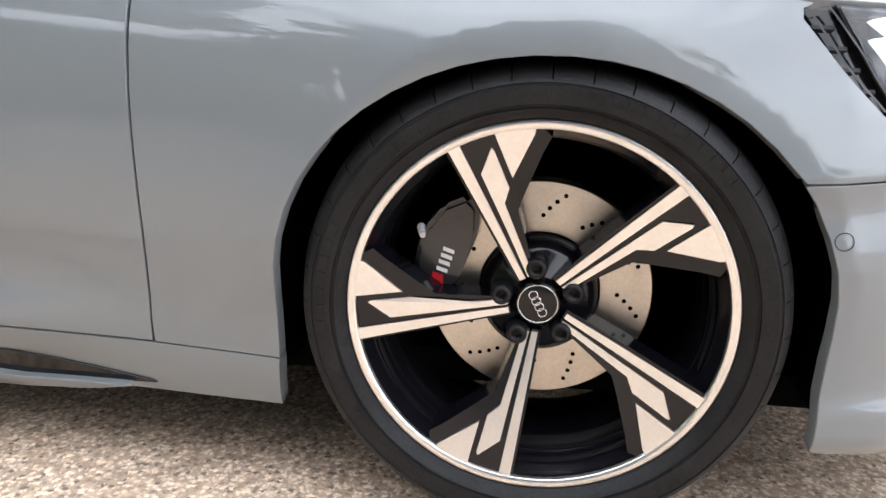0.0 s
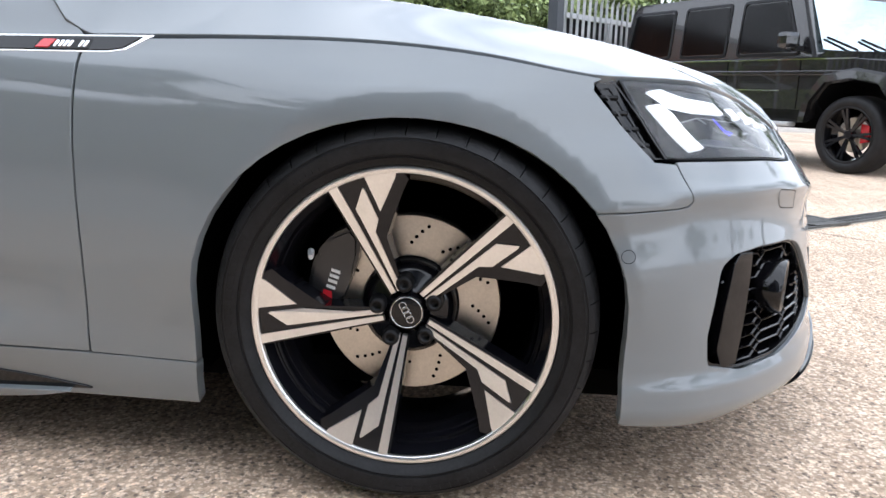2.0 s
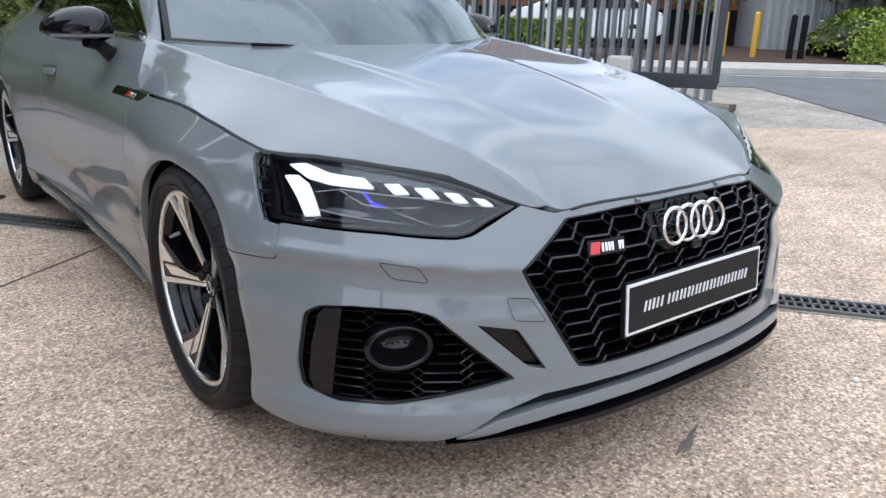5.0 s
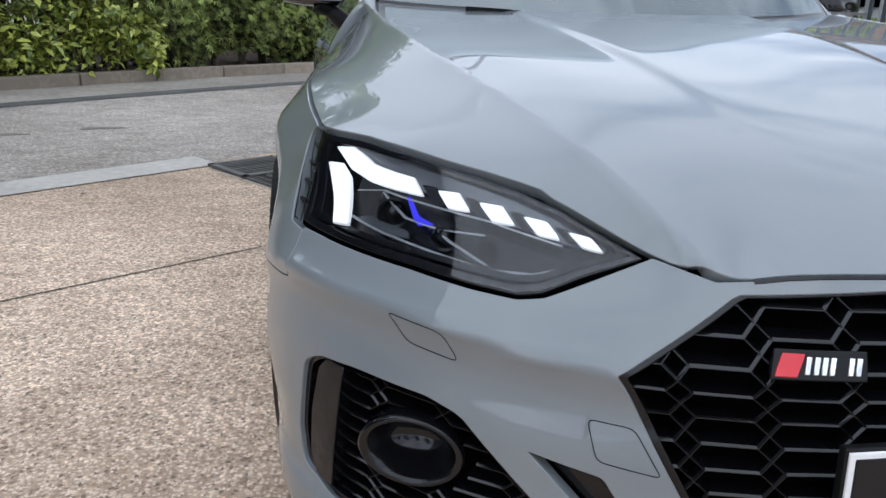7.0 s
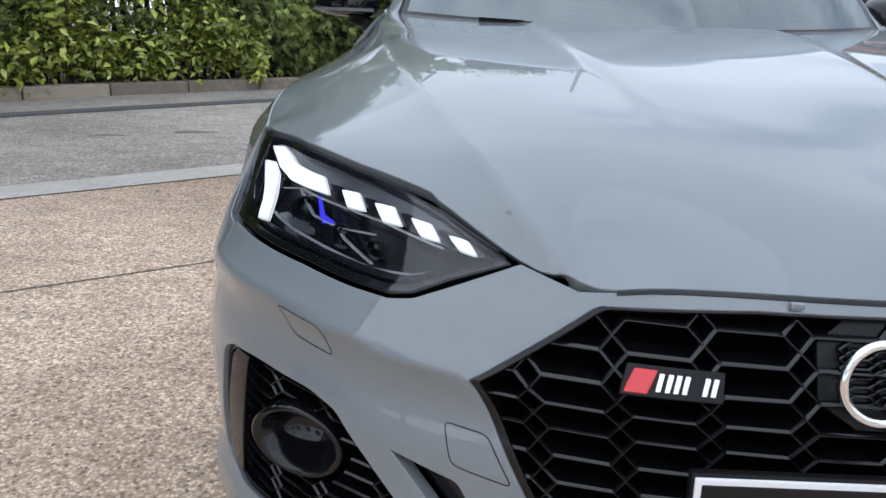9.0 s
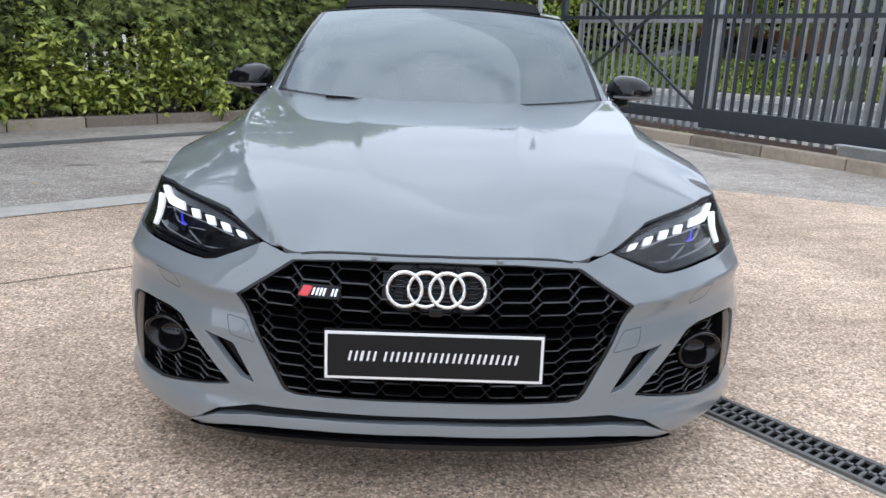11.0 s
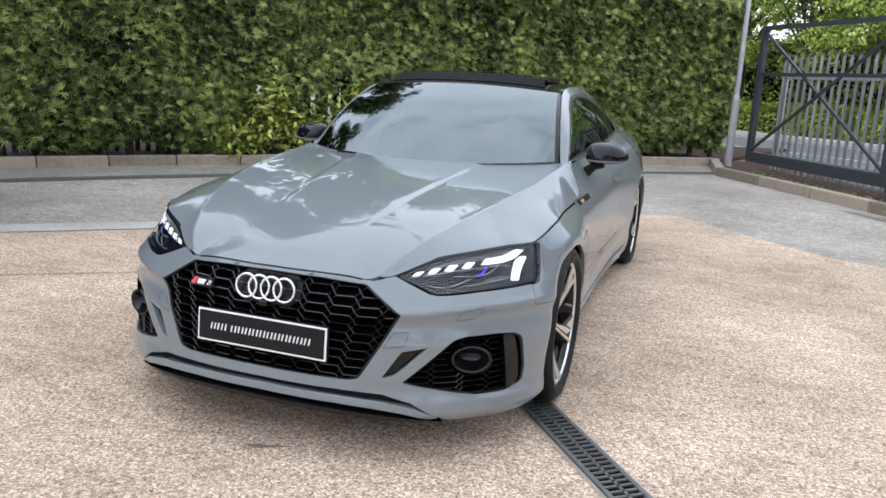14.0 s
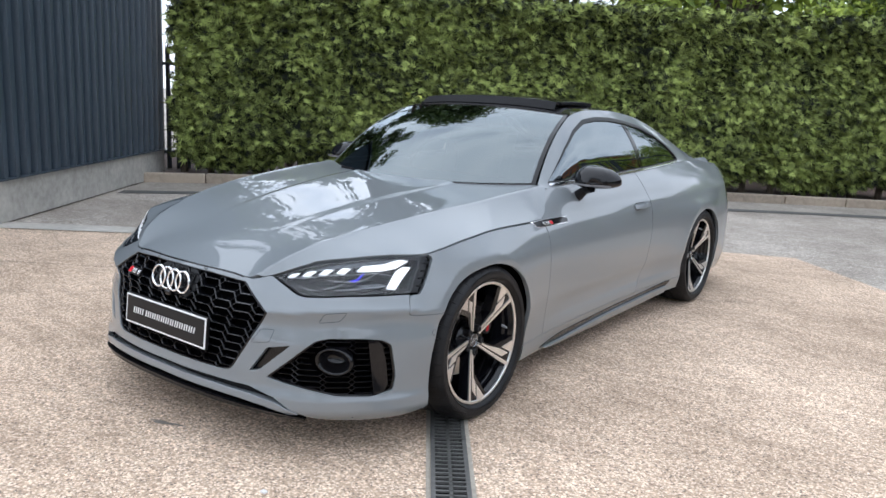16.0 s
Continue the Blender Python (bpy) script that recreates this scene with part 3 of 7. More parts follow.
def door(s):
    y = lambda a: float(PY(a))
    top = [(a, float(BELT(y(a))) - .003) for a in np.linspace(2.235, 3.33, 14)]
    loop = [(2.090, .238), (2.089, .277), (2.080, .417), (2.080, .60), (2.080, .775), (2.084, .795), (2.12, .828), (2.155, .860), (2.195, .893), *top, (3.355, .80), (3.365, .62), (3.32, .40), (3.23, .245)]
    return sheet("door", mirrored(loop, s), [], Wsurf(), .016, PAINT, car, depth=.02)


def quarter(s):
    y = lambda a: float(PY(a))
    top = [(a, float(BELT(y(a))) - .003) for a in np.linspace(3.337, S_QUARTER, 20)]
    ra = [p for p in RA if p[1] > .24]
    loop = [(3.237, .245), (3.327, .40), (3.372, .62), (3.362, .80), *top, (S_QUARTER, .60), (S_QUARTER, .17), (S_REAR + .365, .17), *[p for p in ra[::-1]], (S_REAR - .365, .247)]
    return sheet("rear_quarter", mirrored(loop, s), [], Wsurf(), .018, PAINT, car, depth=.02)


def sill(s):
    loop = [(1.884, .229), (2.095, .232), (3.0, .238), (S_REAR - .367, .242), (S_REAR - .367, .165), (3.5, .158), (2.6, .142), (2.15, .140), (1.89, .148)]
    sk = sheet("side_skirt", mirrored(loop, s), [], Wsurf(), .014, PAINT, car, depth=.025)
    blade = [(2.10, .158), (2.20, .172), (2.34, .186), (2.80, .200), (3.40, .216), (3.68, .240), (3.74, .236), (3.70, .206), (3.40, .184), (2.80, .164), (2.34, .143), (2.20, .148)]
    sheet("blade", mirrored(blade, s), [], Wsurf(.004), .014, BLACK_GLOSS, sk, depth=.012, label="gloss black skirt blade")
    ledge = [(2.14, .150), (2.34, .139), (2.80, .160), (3.40, .180), (3.70, .202), (3.70, .160), (3.40, .130), (2.80, .113), (2.34, .118), (2.20, .136)]
    sheet("ledge", mirrored(ledge, s), [], lambda p: W(p[:, 0], p[:, 1], .016 - .5 * np.clip(.13 - p[:, 1], 0, .03)), .014, PAINT, sk, depth=.03)
    return sk


for s in (1, -1):
    fender(s), door(s), quarter(s), sill(s)
rear = [(S_QUARTER + .004, .958), *[(a, .95 - .004 * k) for k, a in enumerate(np.linspace(S_QUARTER + .05, S_END, 6))]]
rear_loop = [*rear, *[(2 * S_END - a, z) for a, z in rear[::-1]], (2 * S_END - S_QUARTER - .004, .20), (S_END, .22), (S_QUARTER + .004, .20)]


def round_back(p):
    a = np.where(p[:, 0] > S_END, p[:, 0] - 2 * S_END, p[:, 0])
    return W(np.where(np.abs(a) > S_END - 1e-3, np.sign(a) * (S_END - 1e-3), a), p[:, 1])


sheet("rear_bumper", rear_loop, [], round_back, .03, PAINT, car, depth=.02)


def core_half():
    a = np.linspace(0, 2.2, 40)
    y = lambda s: float(PY(s))
    top = [*[(k, float(ZTOP(k)) - .012) for k in a], *[(k, float(BELT(y(k))) - .012) for k in np.linspace(2.26, S_QUARTER, 20)]]
    grow = lambda A, sc, m: [(sc + (p - sc) * m, z if z < .2 else .33 + (z - .33) * m) for p, z in A]
    return [*top, (S_QUARTER, .19), *grow(RA, S_REAR, 1.03)[::-1], *grow(FA, S_FRONT, 1.03)[::-1], (1.0, .185), (.7, .20), (0, .29)]


def core_surf(p):
    d = np.clip((1.15 - np.abs(p[:, 0])) / .25, 0, 1)
    return W(p[:, 0], p[:, 1], -.026 - .05 * d * d * (3 - 2 * d))


# added black fill behind the panel gaps: paints their shade, blocks light
sheet("inner_shell", both(core_half()), [], core_surf, .03, CORE, car, label="near-black fill behind the panels, added as painted shade")
# added near-black plate, stops light leaking in from below
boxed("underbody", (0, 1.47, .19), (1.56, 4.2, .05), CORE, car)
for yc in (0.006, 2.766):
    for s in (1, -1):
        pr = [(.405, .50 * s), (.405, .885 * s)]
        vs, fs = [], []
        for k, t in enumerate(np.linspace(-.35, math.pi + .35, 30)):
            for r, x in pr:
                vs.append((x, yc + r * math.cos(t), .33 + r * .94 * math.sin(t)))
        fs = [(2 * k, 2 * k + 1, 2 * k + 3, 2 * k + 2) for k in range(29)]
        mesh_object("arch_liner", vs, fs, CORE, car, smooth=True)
        # near-black plate added to block the daylight seen through the wheel
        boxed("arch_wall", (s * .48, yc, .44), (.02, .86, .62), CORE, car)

# ---- bonnet ----
_ea = np.linspace(.40, 2.075, 90)
_E = np.concatenate([W(_ea, ZTOP(_ea)), [(.835, .620, .820), (.812, .655, .857), (.787, .697, .892), (.763, .737, .920), (.74, .80, .935)]])


def smooth(px, py, sigma):
    """A soft curve near the points."""
    gx = np.arange(px[0] - .5, px[-1] + .5, .004)
    gy = np.interp(gx, px, py)
    gy = np.where(gx < px[0], py[0] + (gx - px[0]) * (py[2] - py[0]) / (px[2] - px[0]), gy)
    gy = np.where(gx > px[-1], py[-1] + (gx - px[-1]) * (py[-1] - py[-3]) / (px[-1] - px[-3]), gy)
    k = np.exp(-.5 * (np.arange(-120, 121) * .004 / sigma) ** 2)
    gy = np.convolve(np.pad(gy, 120, "edge"), k / k.sum(), "valid")
    return lambda x: np.interp(x, gx, gy)


ZC = smooth(*np.array([(-.90, .56), (-.80, .652), (-.76, .682), (-.68, .722), (-.5, .770), (-.25, .818), (.05, .864), (.35, .902), (.7, .936), (1.0, .96)]).T, .035)
CREASE = np.array([(.382, -.768, .644), (.396, -.752, .654), (.414, -.725, .676), (.446, -.67, .711), (.492, -.57, .756), (.570, -.37, .806), (.630, -.17, .841), (.672, .03, .868), (.703, .23, .886), (.722, .45, .909), (.735, .70, .928)])
XC, ZCR = smooth(CREASE[:, 1], CREASE[:, 0], .02), smooth(CREASE[:, 1], CREASE[:, 2], .015)


def thin_plate(P, soft):
    """A thin-plate surface z(x, y) near the points P."""
    n = len(P)
    d2 = lambda A, B: ((A[:, None] - B[None]) ** 2).sum(-1)
    ker = lambda r: .5 * r * np.log(r + 1e-12)
    M = np.zeros((n + 3, n + 3))
    M[:n, :n] = ker(d2(P[:, :2], P[:, :2])) + soft * np.eye(n)
    M[:n, n], M[:n, n + 1:] = 1, P[:, :2]
    M[n:, :n] = M[:n, n:].T
    c = np.linalg.solve(M, np.r_[P[:, 2], 0, 0, 0])
    return lambda X: ker(d2(X, P[:, :2])) @ c[:n] + c[n] + X @ c[n + 1:]


_yc = np.linspace(-.76, .68, 46)
_cr = np.stack([XC(_yc), _yc, ZCR(_yc)], 1)
_yz = np.linspace(-.74, .62, 24)
_fe = W(np.linspace(0, .375, 12), ZTOP(np.linspace(0, .375, 12)))
_mid = np.concatenate([np.stack([0 * _yz, _yz, ZC(_yz)], 1), _fe, _cr])
_mid = np.concatenate([_mid, (_mid * (-1, 1, 1))[_mid[:, 0] > .01]])
_ed = np.concatenate([W(np.linspace(.42, 2.07, 50), ZTOP(np.linspace(.42, 2.07, 50))), _E[-5:]])
INNER, OUTER = thin_plate(_mid, 1e-4), thin_plate(np.concatenate([_cr[2:], _ed]), 2e-6)


def bonnet_surf(p):
    x, y = np.abs(p[:, 0]), p[:, 1]
    X = np.stack([x, y], 1)
    w = 1 / (1 + np.exp(-np.clip((x - XC(y)) / .0035, -40, 40)))
    z = INNER(X) * (1 - w) + OUTER(X) * w
    u = np.clip((y + .62) / .6, 0, 1)
    d = x - XC(y)
    ridge = np.clip((y + .77) / .10, 0, 1)
    z = z + .0055 * ridge * np.exp(-np.hypot(d, .004) / .055)
    dome = 1 / (1 + np.exp((x - (.172 + .16 * np.clip((y + .72) / 1.1, 0, 1) ** .9)) / .007))
    z = z + .008 * dome * u * u * (3 - 2 * u)
    return np.stack([p[:, 0], y, z], -1)


_front = W(np.linspace(0, .40, 10), ZTOP(np.linspace(0, .40, 10)))
_side = W(np.linspace(.41, 2.068, 70), ZTOP(np.linspace(.41, 2.068, 70)))
half = [*[(x, y + .003) for x, y, _ in _front], *[(x - .006 + .004 * (y < -.62), y + .005 - .0025 * (y < -.62)) for x, y, _ in _side], (.832, .617), (.808, .653), (.783, .695), (.760, .733), (.70, .738), (.60, .672), (.45, .585), (.25, .515), (0, .490)]
half[0] = (0.0, half[0][1])
bonnet = sheet("bonnet", [*half, *[(-x, y) for x, y in half[::-1] if x > 1e-6]][::-1], [], bonnet_surf, .012, PAINT, car, depth=.02, label="grey bonnet with two long creases")

# ---- roof, screens and side glass ----
ST = np.array([(1.17, 1.315, .585, 1.27, 1.282), (1.50, 1.352, .577, 1.50, 1.312), (1.95, 1.350, .572, 1.95, 1.306), (2.40, 1.292, .588, 2.40, 1.236), (3.05, 1.065, .665, 2.98, 1.045), (3.30, 1.010, .690, 3.25, .975), (3.74, .965, .70, 3.60, .925)])
SPINE = [cat(np.arange(len(ST), dtype=float), ST[:, k]) for k in range(5)]


def top_surf(p):
    u, q = p[:, 0], p[:, 1]
    yc, zc, xe, ye, ze = (f(q) for f in SPINE)
    t = np.abs(u) ** 2.4
    return np.stack([xe * u, yc + (ye - yc) * t, zc + (ze - zc) * t], -1)


def screen_surf(p):
    u, q = p[:, 0], p[:, 1]
    t = np.abs(u) ** 2.2
    xb, yb, zb = .705 * u, .47 + (.745 - .47) * t, .905 + (.930 - .905) * t
    xt, yt, zt = .585 * u, 1.17 + (1.27 - 1.17) * t, 1.315 + (1.282 - 1.315) * t
    bow = .035 * np.sin(math.pi * q)
    return np.stack([xb + (xt - xb) * q, yb + (yt - yb) * q - bow * .6, zb + (zt - zb) * q + bow], -1)


windscreen = sheet("windscreen", [(-.965, .03), (.965, .03), (.955, .965), (-.955, .965)], [], screen_surf, .04, SCREEN, car, label="clear curved windscreen")
ring = [(-.99, 0.0), (.99, 0.0), (.985, 1.0), (-.985, 1.0)]
sheet("screen_surround", ring, [[(-.955, .045), (.955, .045), (.945, .95), (-.945, .95)]], lambda p: screen_surf(p) - (0, .003, .004), .04, BLACK_GLOSS, car, depth=.01, label="black screen border")
roof_hole = [(-.80, .18), (.80, .18), (.80, 1.05), (-.80, 1.05)]
sheet("roof", [(-1, 0), (1, 0), (1, 3.0), (-1, 3.0)], [roof_hole], top_surf, .06, BLACK_GLOSS, car, depth=.015, label="gloss black roof")
sheet("rear_screen", [(-.9, 3.05), (.9, 3.05), (.93, 3.95), (-.93, 3.95)], [], top_surf, .06, SIDE_GLASS, car)
sheet("boot_lid", [(-1, 4.0), (1, 4.0), (1, 6), (-1, 6)], [], top_surf, .08, PAINT, car, depth=.02)
sheet("rear_deck", [(-1, 2.95), (1, 2.95), (1, 4.05), (-1, 4.05)], [[(-.9, 3.05), (-.93, 3.95), (.93, 3.95), (.9, 3.05)]], lambda p: top_surf(p) - (0, 0, .003), .06, PAINT, car, depth=.01)

RAIL_T = np.linspace(0, 1, 12)
_apil = screen_surf(np.stack([np.ones(12), RAIL_T], 1))
_rail = top_surf(np.stack([np.ones(40), np.linspace(0.05, 4.6, 40)], 1))
_edge = np.concatenate([_apil, _rail])
XR, ZR = (lambda y: np.interp(y, _edge[:, 1], _edge[:, 0])), (lambda y: np.interp(y, _edge[:, 1], _edge[:, 2]))


def side_surf(s):
    def f(p):
        y, z = p[:, 0], p[:, 1]
        zb, zr, xr = BELT(y), ZR(y), XR(y)
        xb = W(s_of_y(y), zb)[:, 0]
        v = np.clip((z - zb) / np.maximum(zr - zb, .012), -.05, 1.05)
        return np.stack([s * (xb + (xr - xb) * v + .028 * np.sin(math.pi * np.clip(v, 0, 1)) * np.clip((zr - zb) / .3, 0, 1)), y, z], -1)
    return f


DLO = [(.80, .948), (1.2, .952), (1.8, .970), (2.3, .990), (2.62, 1.003), (2.655, 1.012), (2.60, 1.055), (2.50, 1.110), (2.35, 1.170), (2.15, 1.218), (1.95, 1.245), (1.75, 1.262), (1.55, 1.264), (1.38, 1.248), (1.22, 1.195), (1.05, 1.105)]
for s in (1, -1):
    f = side_surf(s)
    ys = np.linspace(.752, 3.40, 44)
    out = [(y, float(BELT(y)) - .001) for y in ys] + [(y, float(ZR(y)) - .001) for y in ys[::-1]]
    sheet("roof_pillar", out, [rounded(DLO, .02, 3)], f, .025, PAINT, car, depth=.015, flip=s < 0)
    g = lambda p, f=f, s=s: f(p) - (s * .006, 0, 0)
    sheet("side_window", [(.79, .946), (1.2, .950), (1.8, .968), (1.95, .975), (1.90, 1.25), (1.75, 1.266), (1.55, 1.268), (1.38, 1.252), (1.21, 1.197), (1.04, 1.105)], [], g, .04, SIDE_GLASS, car, flip=s < 0)
    sheet("quarter_window", [(1.985, .976), (2.3, .988), (2.64, 1.000), (2.66, 1.012), (2.60, 1.058), (2.50, 1.113), (2.35, 1.173), (2.15, 1.222), (1.94, 1.248)], [], g, .04, SIDE_GLASS, car, flip=s < 0)
    sheet("window_pillar", [(1.945, .972), (1.99, .974), (1.945, 1.25), (1.895, 1.254)], [], lambda p, f=f, s=s: f(p) - (s * .003, 0, 0), .04, BLACK_GLOSS, car, depth=.01, flip=s < 0)
    grow = [(1.62 + (y - 1.62) * 1.012, 1.06 + (z - 1.06) * 1.06) for y, z in DLO]
    sheet("window_trim", rounded(grow, .02, 3), [rounded([(1.62 + (y - 1.62) * .994, 1.06 + (z - 1.06) * .96) for y, z in DLO], .02, 3)], lambda p, f=f, s=s: f(p) + (s * .002, 0, 0), .02, BLACK_SATIN, car, depth=.008, flip=s < 0)

    low = [(y, float(np.interp(y, (.80, 1.2, 1.8, 2.3, 2.62), (.948, .952, .970, .990, 1.003)))) for y in np.linspace(.80, 2.62, 14)]
    sheet("waist_trim", [*[(y, z - .014) for y, z in low], *[(y, z - .003) for y, z in low[::-1]]], [], lambda p, f=f, s=s: f(p) + (s * .006, 0, 0), .02, TRIM_BRIGHT, car, depth=.006, flip=s < 0, label="bright metal strip below the side glass")

# opened glass sunroof panel lying proud of the roof, with the wind deflector before it
sheet("sunroof_panel", rounded([(-.81, .55), (.81, .55), (.80, 1.75), (-.80, 1.75)], .1, 4), [], lambda p: top_surf(p) + np.stack([0 * p[:, 0], 0 * p[:, 0], .032 - .010 * (p[:, 1] - .55)], -1), .06, BLACK_GLOSS, car, depth=.02, label="black glass sunroof panel slid open")
sheet("wind_deflector", rounded([(-.82, 0), (.82, 0), (.79, 1), (-.79, 1)], .05, 3), [], lambda p: top_surf(np.stack([p[:, 0], .20 + .25 * p[:, 1]], 1)) + np.stack([0 * p[:, 0], 0 * p[:, 0], .004 + .032 * p[:, 1]], -1), .06, BLACK_MATT, car, depth=.012, label="black wind deflector")
sheet("cowl", [(-1, 0), (1, 0), (1, 1), (-1, 1)], [], lambda p: np.stack([.72 * p[:, 0], .44 + .02 * p[:, 1] * 5 + .25 * np.abs(p[:, 0]) ** 2.2, .870 + .03 * p[:, 1] + .02 * np.abs(p[:, 0]) ** 2], -1), .05, BLACK_MATT, car)


# ---- headlamps ----
def ribbon(name, loop, s, width, off, mat, parent, step=.01):
    """A thin flat line that follows a closed loop on the body."""
    c = np.mean(loop, axis=0)
    inner = []
    k = len(loop)
    for i in range(k):
        p0, p, p1 = (np.array(loop[(i + d) % k]) for d in (-1, 0, 1))
        n = np.array((-(p1 - p0)[1], (p1 - p0)[0]))
        n = n / (np.linalg.norm(n) + 1e-9)
        n = n if n @ (c - p) > 0 else -n
        inner.append(tuple(p + n * width))
    return sheet(name, mirrored(loop, s), [mirrored(inner, s)], Wsurf(off), step, mat, parent)


def headlamp(s):
    e = new("headlamp")
    e.parent = car
    tagged(e, "headlamp with lit white segments behind clear glass")
    M = lambda loop: mirrored(loop, s)
    grow = [(.80 + (a - .80) * 1.006, .672 + (z - .672) * 1.015) for a, z in LAMP]
    inner = lambda m, n: [(.80 + (a - .80) * m, .672 + (z - .672) * n) for a, z in LAMP]
    sheet("housing", M(grow), [], Wsurf(-.046), .02, LAMP_DARK, e)
    sheet("seal", M(grow), [M(inner(.972, .90))], Wsurf(-.005), .012, BLACK_GLOSS, e, depth=.035)
    sheet("inner_frame", M(inner(.968, .88)), [M(inner(.95, .80))], Wsurf(-.016), .012, LAMP_DARK, e, depth=.02)
    upper = [(.52, .657), *along(ZTOP, .56, 1.07, -.013, 9), (1.065, .720), (.985, .700), (.86, .690), (.74, .674), (.66, .660), (.60, .650), (.545, .645)]
    sheet("upper_reflector", M(upper), [], lambda p: W(p[:, 0], p[:, 1], -.022 + .35 * (p[:, 1] - .70)), .012, LAMP_GREY, e, depth=.004)
    sheet("light_guide", M([(1.086, .725), (1.046, .729), (.968, .714), (.864, .707), (.838, .689), (.958, .693), (1.024, .701)]), [], Wsurf(-.008), .008, DRL, e, depth=.006, label="lit white light bar")
    sheet("light_guide", M([(1.090, .702), (1.056, .704), (1.020, .689), (.964, .634), (1.002, .630)]), [], Wsurf(-.008), .008, DRL, e, depth=.006, label="lit white light bar")
    segs = [((.814, .697), (.780, .697), (.754, .680), (.788, .680)), ((.740, .690), (.702, .689), (.676, .672), (.710, .673)), ((.662, .681), (.628, .678), (.606, .663), (.636, .665)), ((.592, .670), (.562, .667), (.544, .655), (.570, .658))]
    for k, sg in enumerate(segs):
        sheet("light_segment", M(sg), [], Wsurf(-.008), .008, DRL, e, depth=.006, label="lit white light segment")
        dv = [(a + .031 - .003 * k, z + .003) for a, z in (sg[0], sg[3])]
        sheet("segment_divider", M([(dv[0][0], dv[0][1]), (dv[0][0] - .024 + .002 * k, dv[0][1] - .001), (dv[1][0] - .024 + .002 * k, dv[1][1] - .001), (dv[1][0], dv[1][1])]), [], Wsurf(-.011), .008, LAMP_DARK, e, depth=.004)
    for pts in ([(1.00, .672), (.93, .682), (.84, .676), (.72, .668), (.60, .652)], [(.93, .680), (.86, .655), (.80, .650), (.72, .652)], [(.80, .650), (.775, .640), (.70, .622)], [(.98, .640), (.88, .632), (.70, .618), (.63, .620), (.58, .634)]):
        v2, f2 = [], []
        fine = [(p[0] + (r[0] - p[0]) * k / 6, p[1] + (r[1] - p[1]) * k / 6) for p, r in zip(pts, pts[1:]) for k in range(6)] + [pts[-1]]
        for a, z in fine:
            v2 += [*W([s * a], [z + .0006], -.019), *W([s * a], [z - .0006], -.019), *W([s * a], [z - .0006], -.023), *W([s * a], [z + .0006], -.023)]
        for i in range(len(fine) - 1):
            f2 += [(4 * i + j, 4 * i + (j + 1) % 4, 4 * i + 4 + (j + 1) % 4, 4 * i + 4 + j) for j in range(4)]
        mesh_object("bezel_edge", v2, f2, GALV, e, label="thin bright bezel edge")
    for (a, z, r) in ((.900, .655, .022), (.790, .640, .018), (.715, .636, .014)):
        c = W([s * a], [z], -.036)[0]
        d = Vector((0.25 * s, -1, 0)).normalized()
        bm = bmesh.new()
        ring_p = [(r * .6, -.010), (r, 0), (r * 1.05, .006), (r * .92, .006), (r * .75, -.004), (r * .4, -.006)]
        vs, fs = lathe([(q[0], q[1]) for q in ring_p], 28, "Z")
        ob = mesh_object("projector", vs, fs, LAMP_DARK, e, smooth=True)
        ob.matrix_basis = Matrix.Translation(Vector(c) + d * .008) @ d.to_track_quat("Z", "Y").to_matrix().to_4x4()
        vs, fs = lathe([(.0005, .006), (r * .35, .005), (r * .62, .0), (r * .7, -.006)], 24, "Z")
        ob2 = mesh_object("projector_lens", vs, fs, BLACK_GLOSS, e, smooth=True)
        ob2.matrix_basis = ob.matrix_basis.copy()
    # slanted blue glint drawn as a glowing sheet behind the cover
    sheet("blue_glint", M([(.872, .680), (.864, .681), (.836, .660), (.806, .654), (.832, .649), (.846, .657)]), [], Wsurf(-.020), .01, BLUE, e)
    sheet("bezel", M([(.965, .640), (.94, .646), (.85, .640), (.84, .634), (.90, .632)]), [], Wsurf(-.022), .01, LAMP_GREY, e, depth=.004, label="slim grey bezel")
    sheet("cover", M(inner(.996, .985)), [], Wsurf(-.003), .012, LENS, e, label="clear lamp glass").visible_shadow = False
    # finned side vent at the lamp's outer edge
    vent = [(1.198, .735), (1.166, .741), (1.112, .680), (1.072, .618), (1.098, .617), (1.150, .672)]
    sheet("side_vent", M(vent), [], Wsurf(-.016), .01, BLACK_GLOSS, e, depth=.01, label="black finned vent")
    for k in range(4):
        z = .640 + .025 * k
        a = 1.086 + (z - .618) * .76
        sheet("fin", M([(a + .030, z + .0018), (a - .004, z + .0018), (a - .004, z - .0018), (a + .030, z - .0018)]), [], Wsurf(-.010), .01, BLACK_SATIN, e, depth=.012)
    ribbon("vent_rim", vent, s, .0035, -.001, BLACK_GLOSS, e)
    return e


for s in (1, -1):
    headlamp(s)


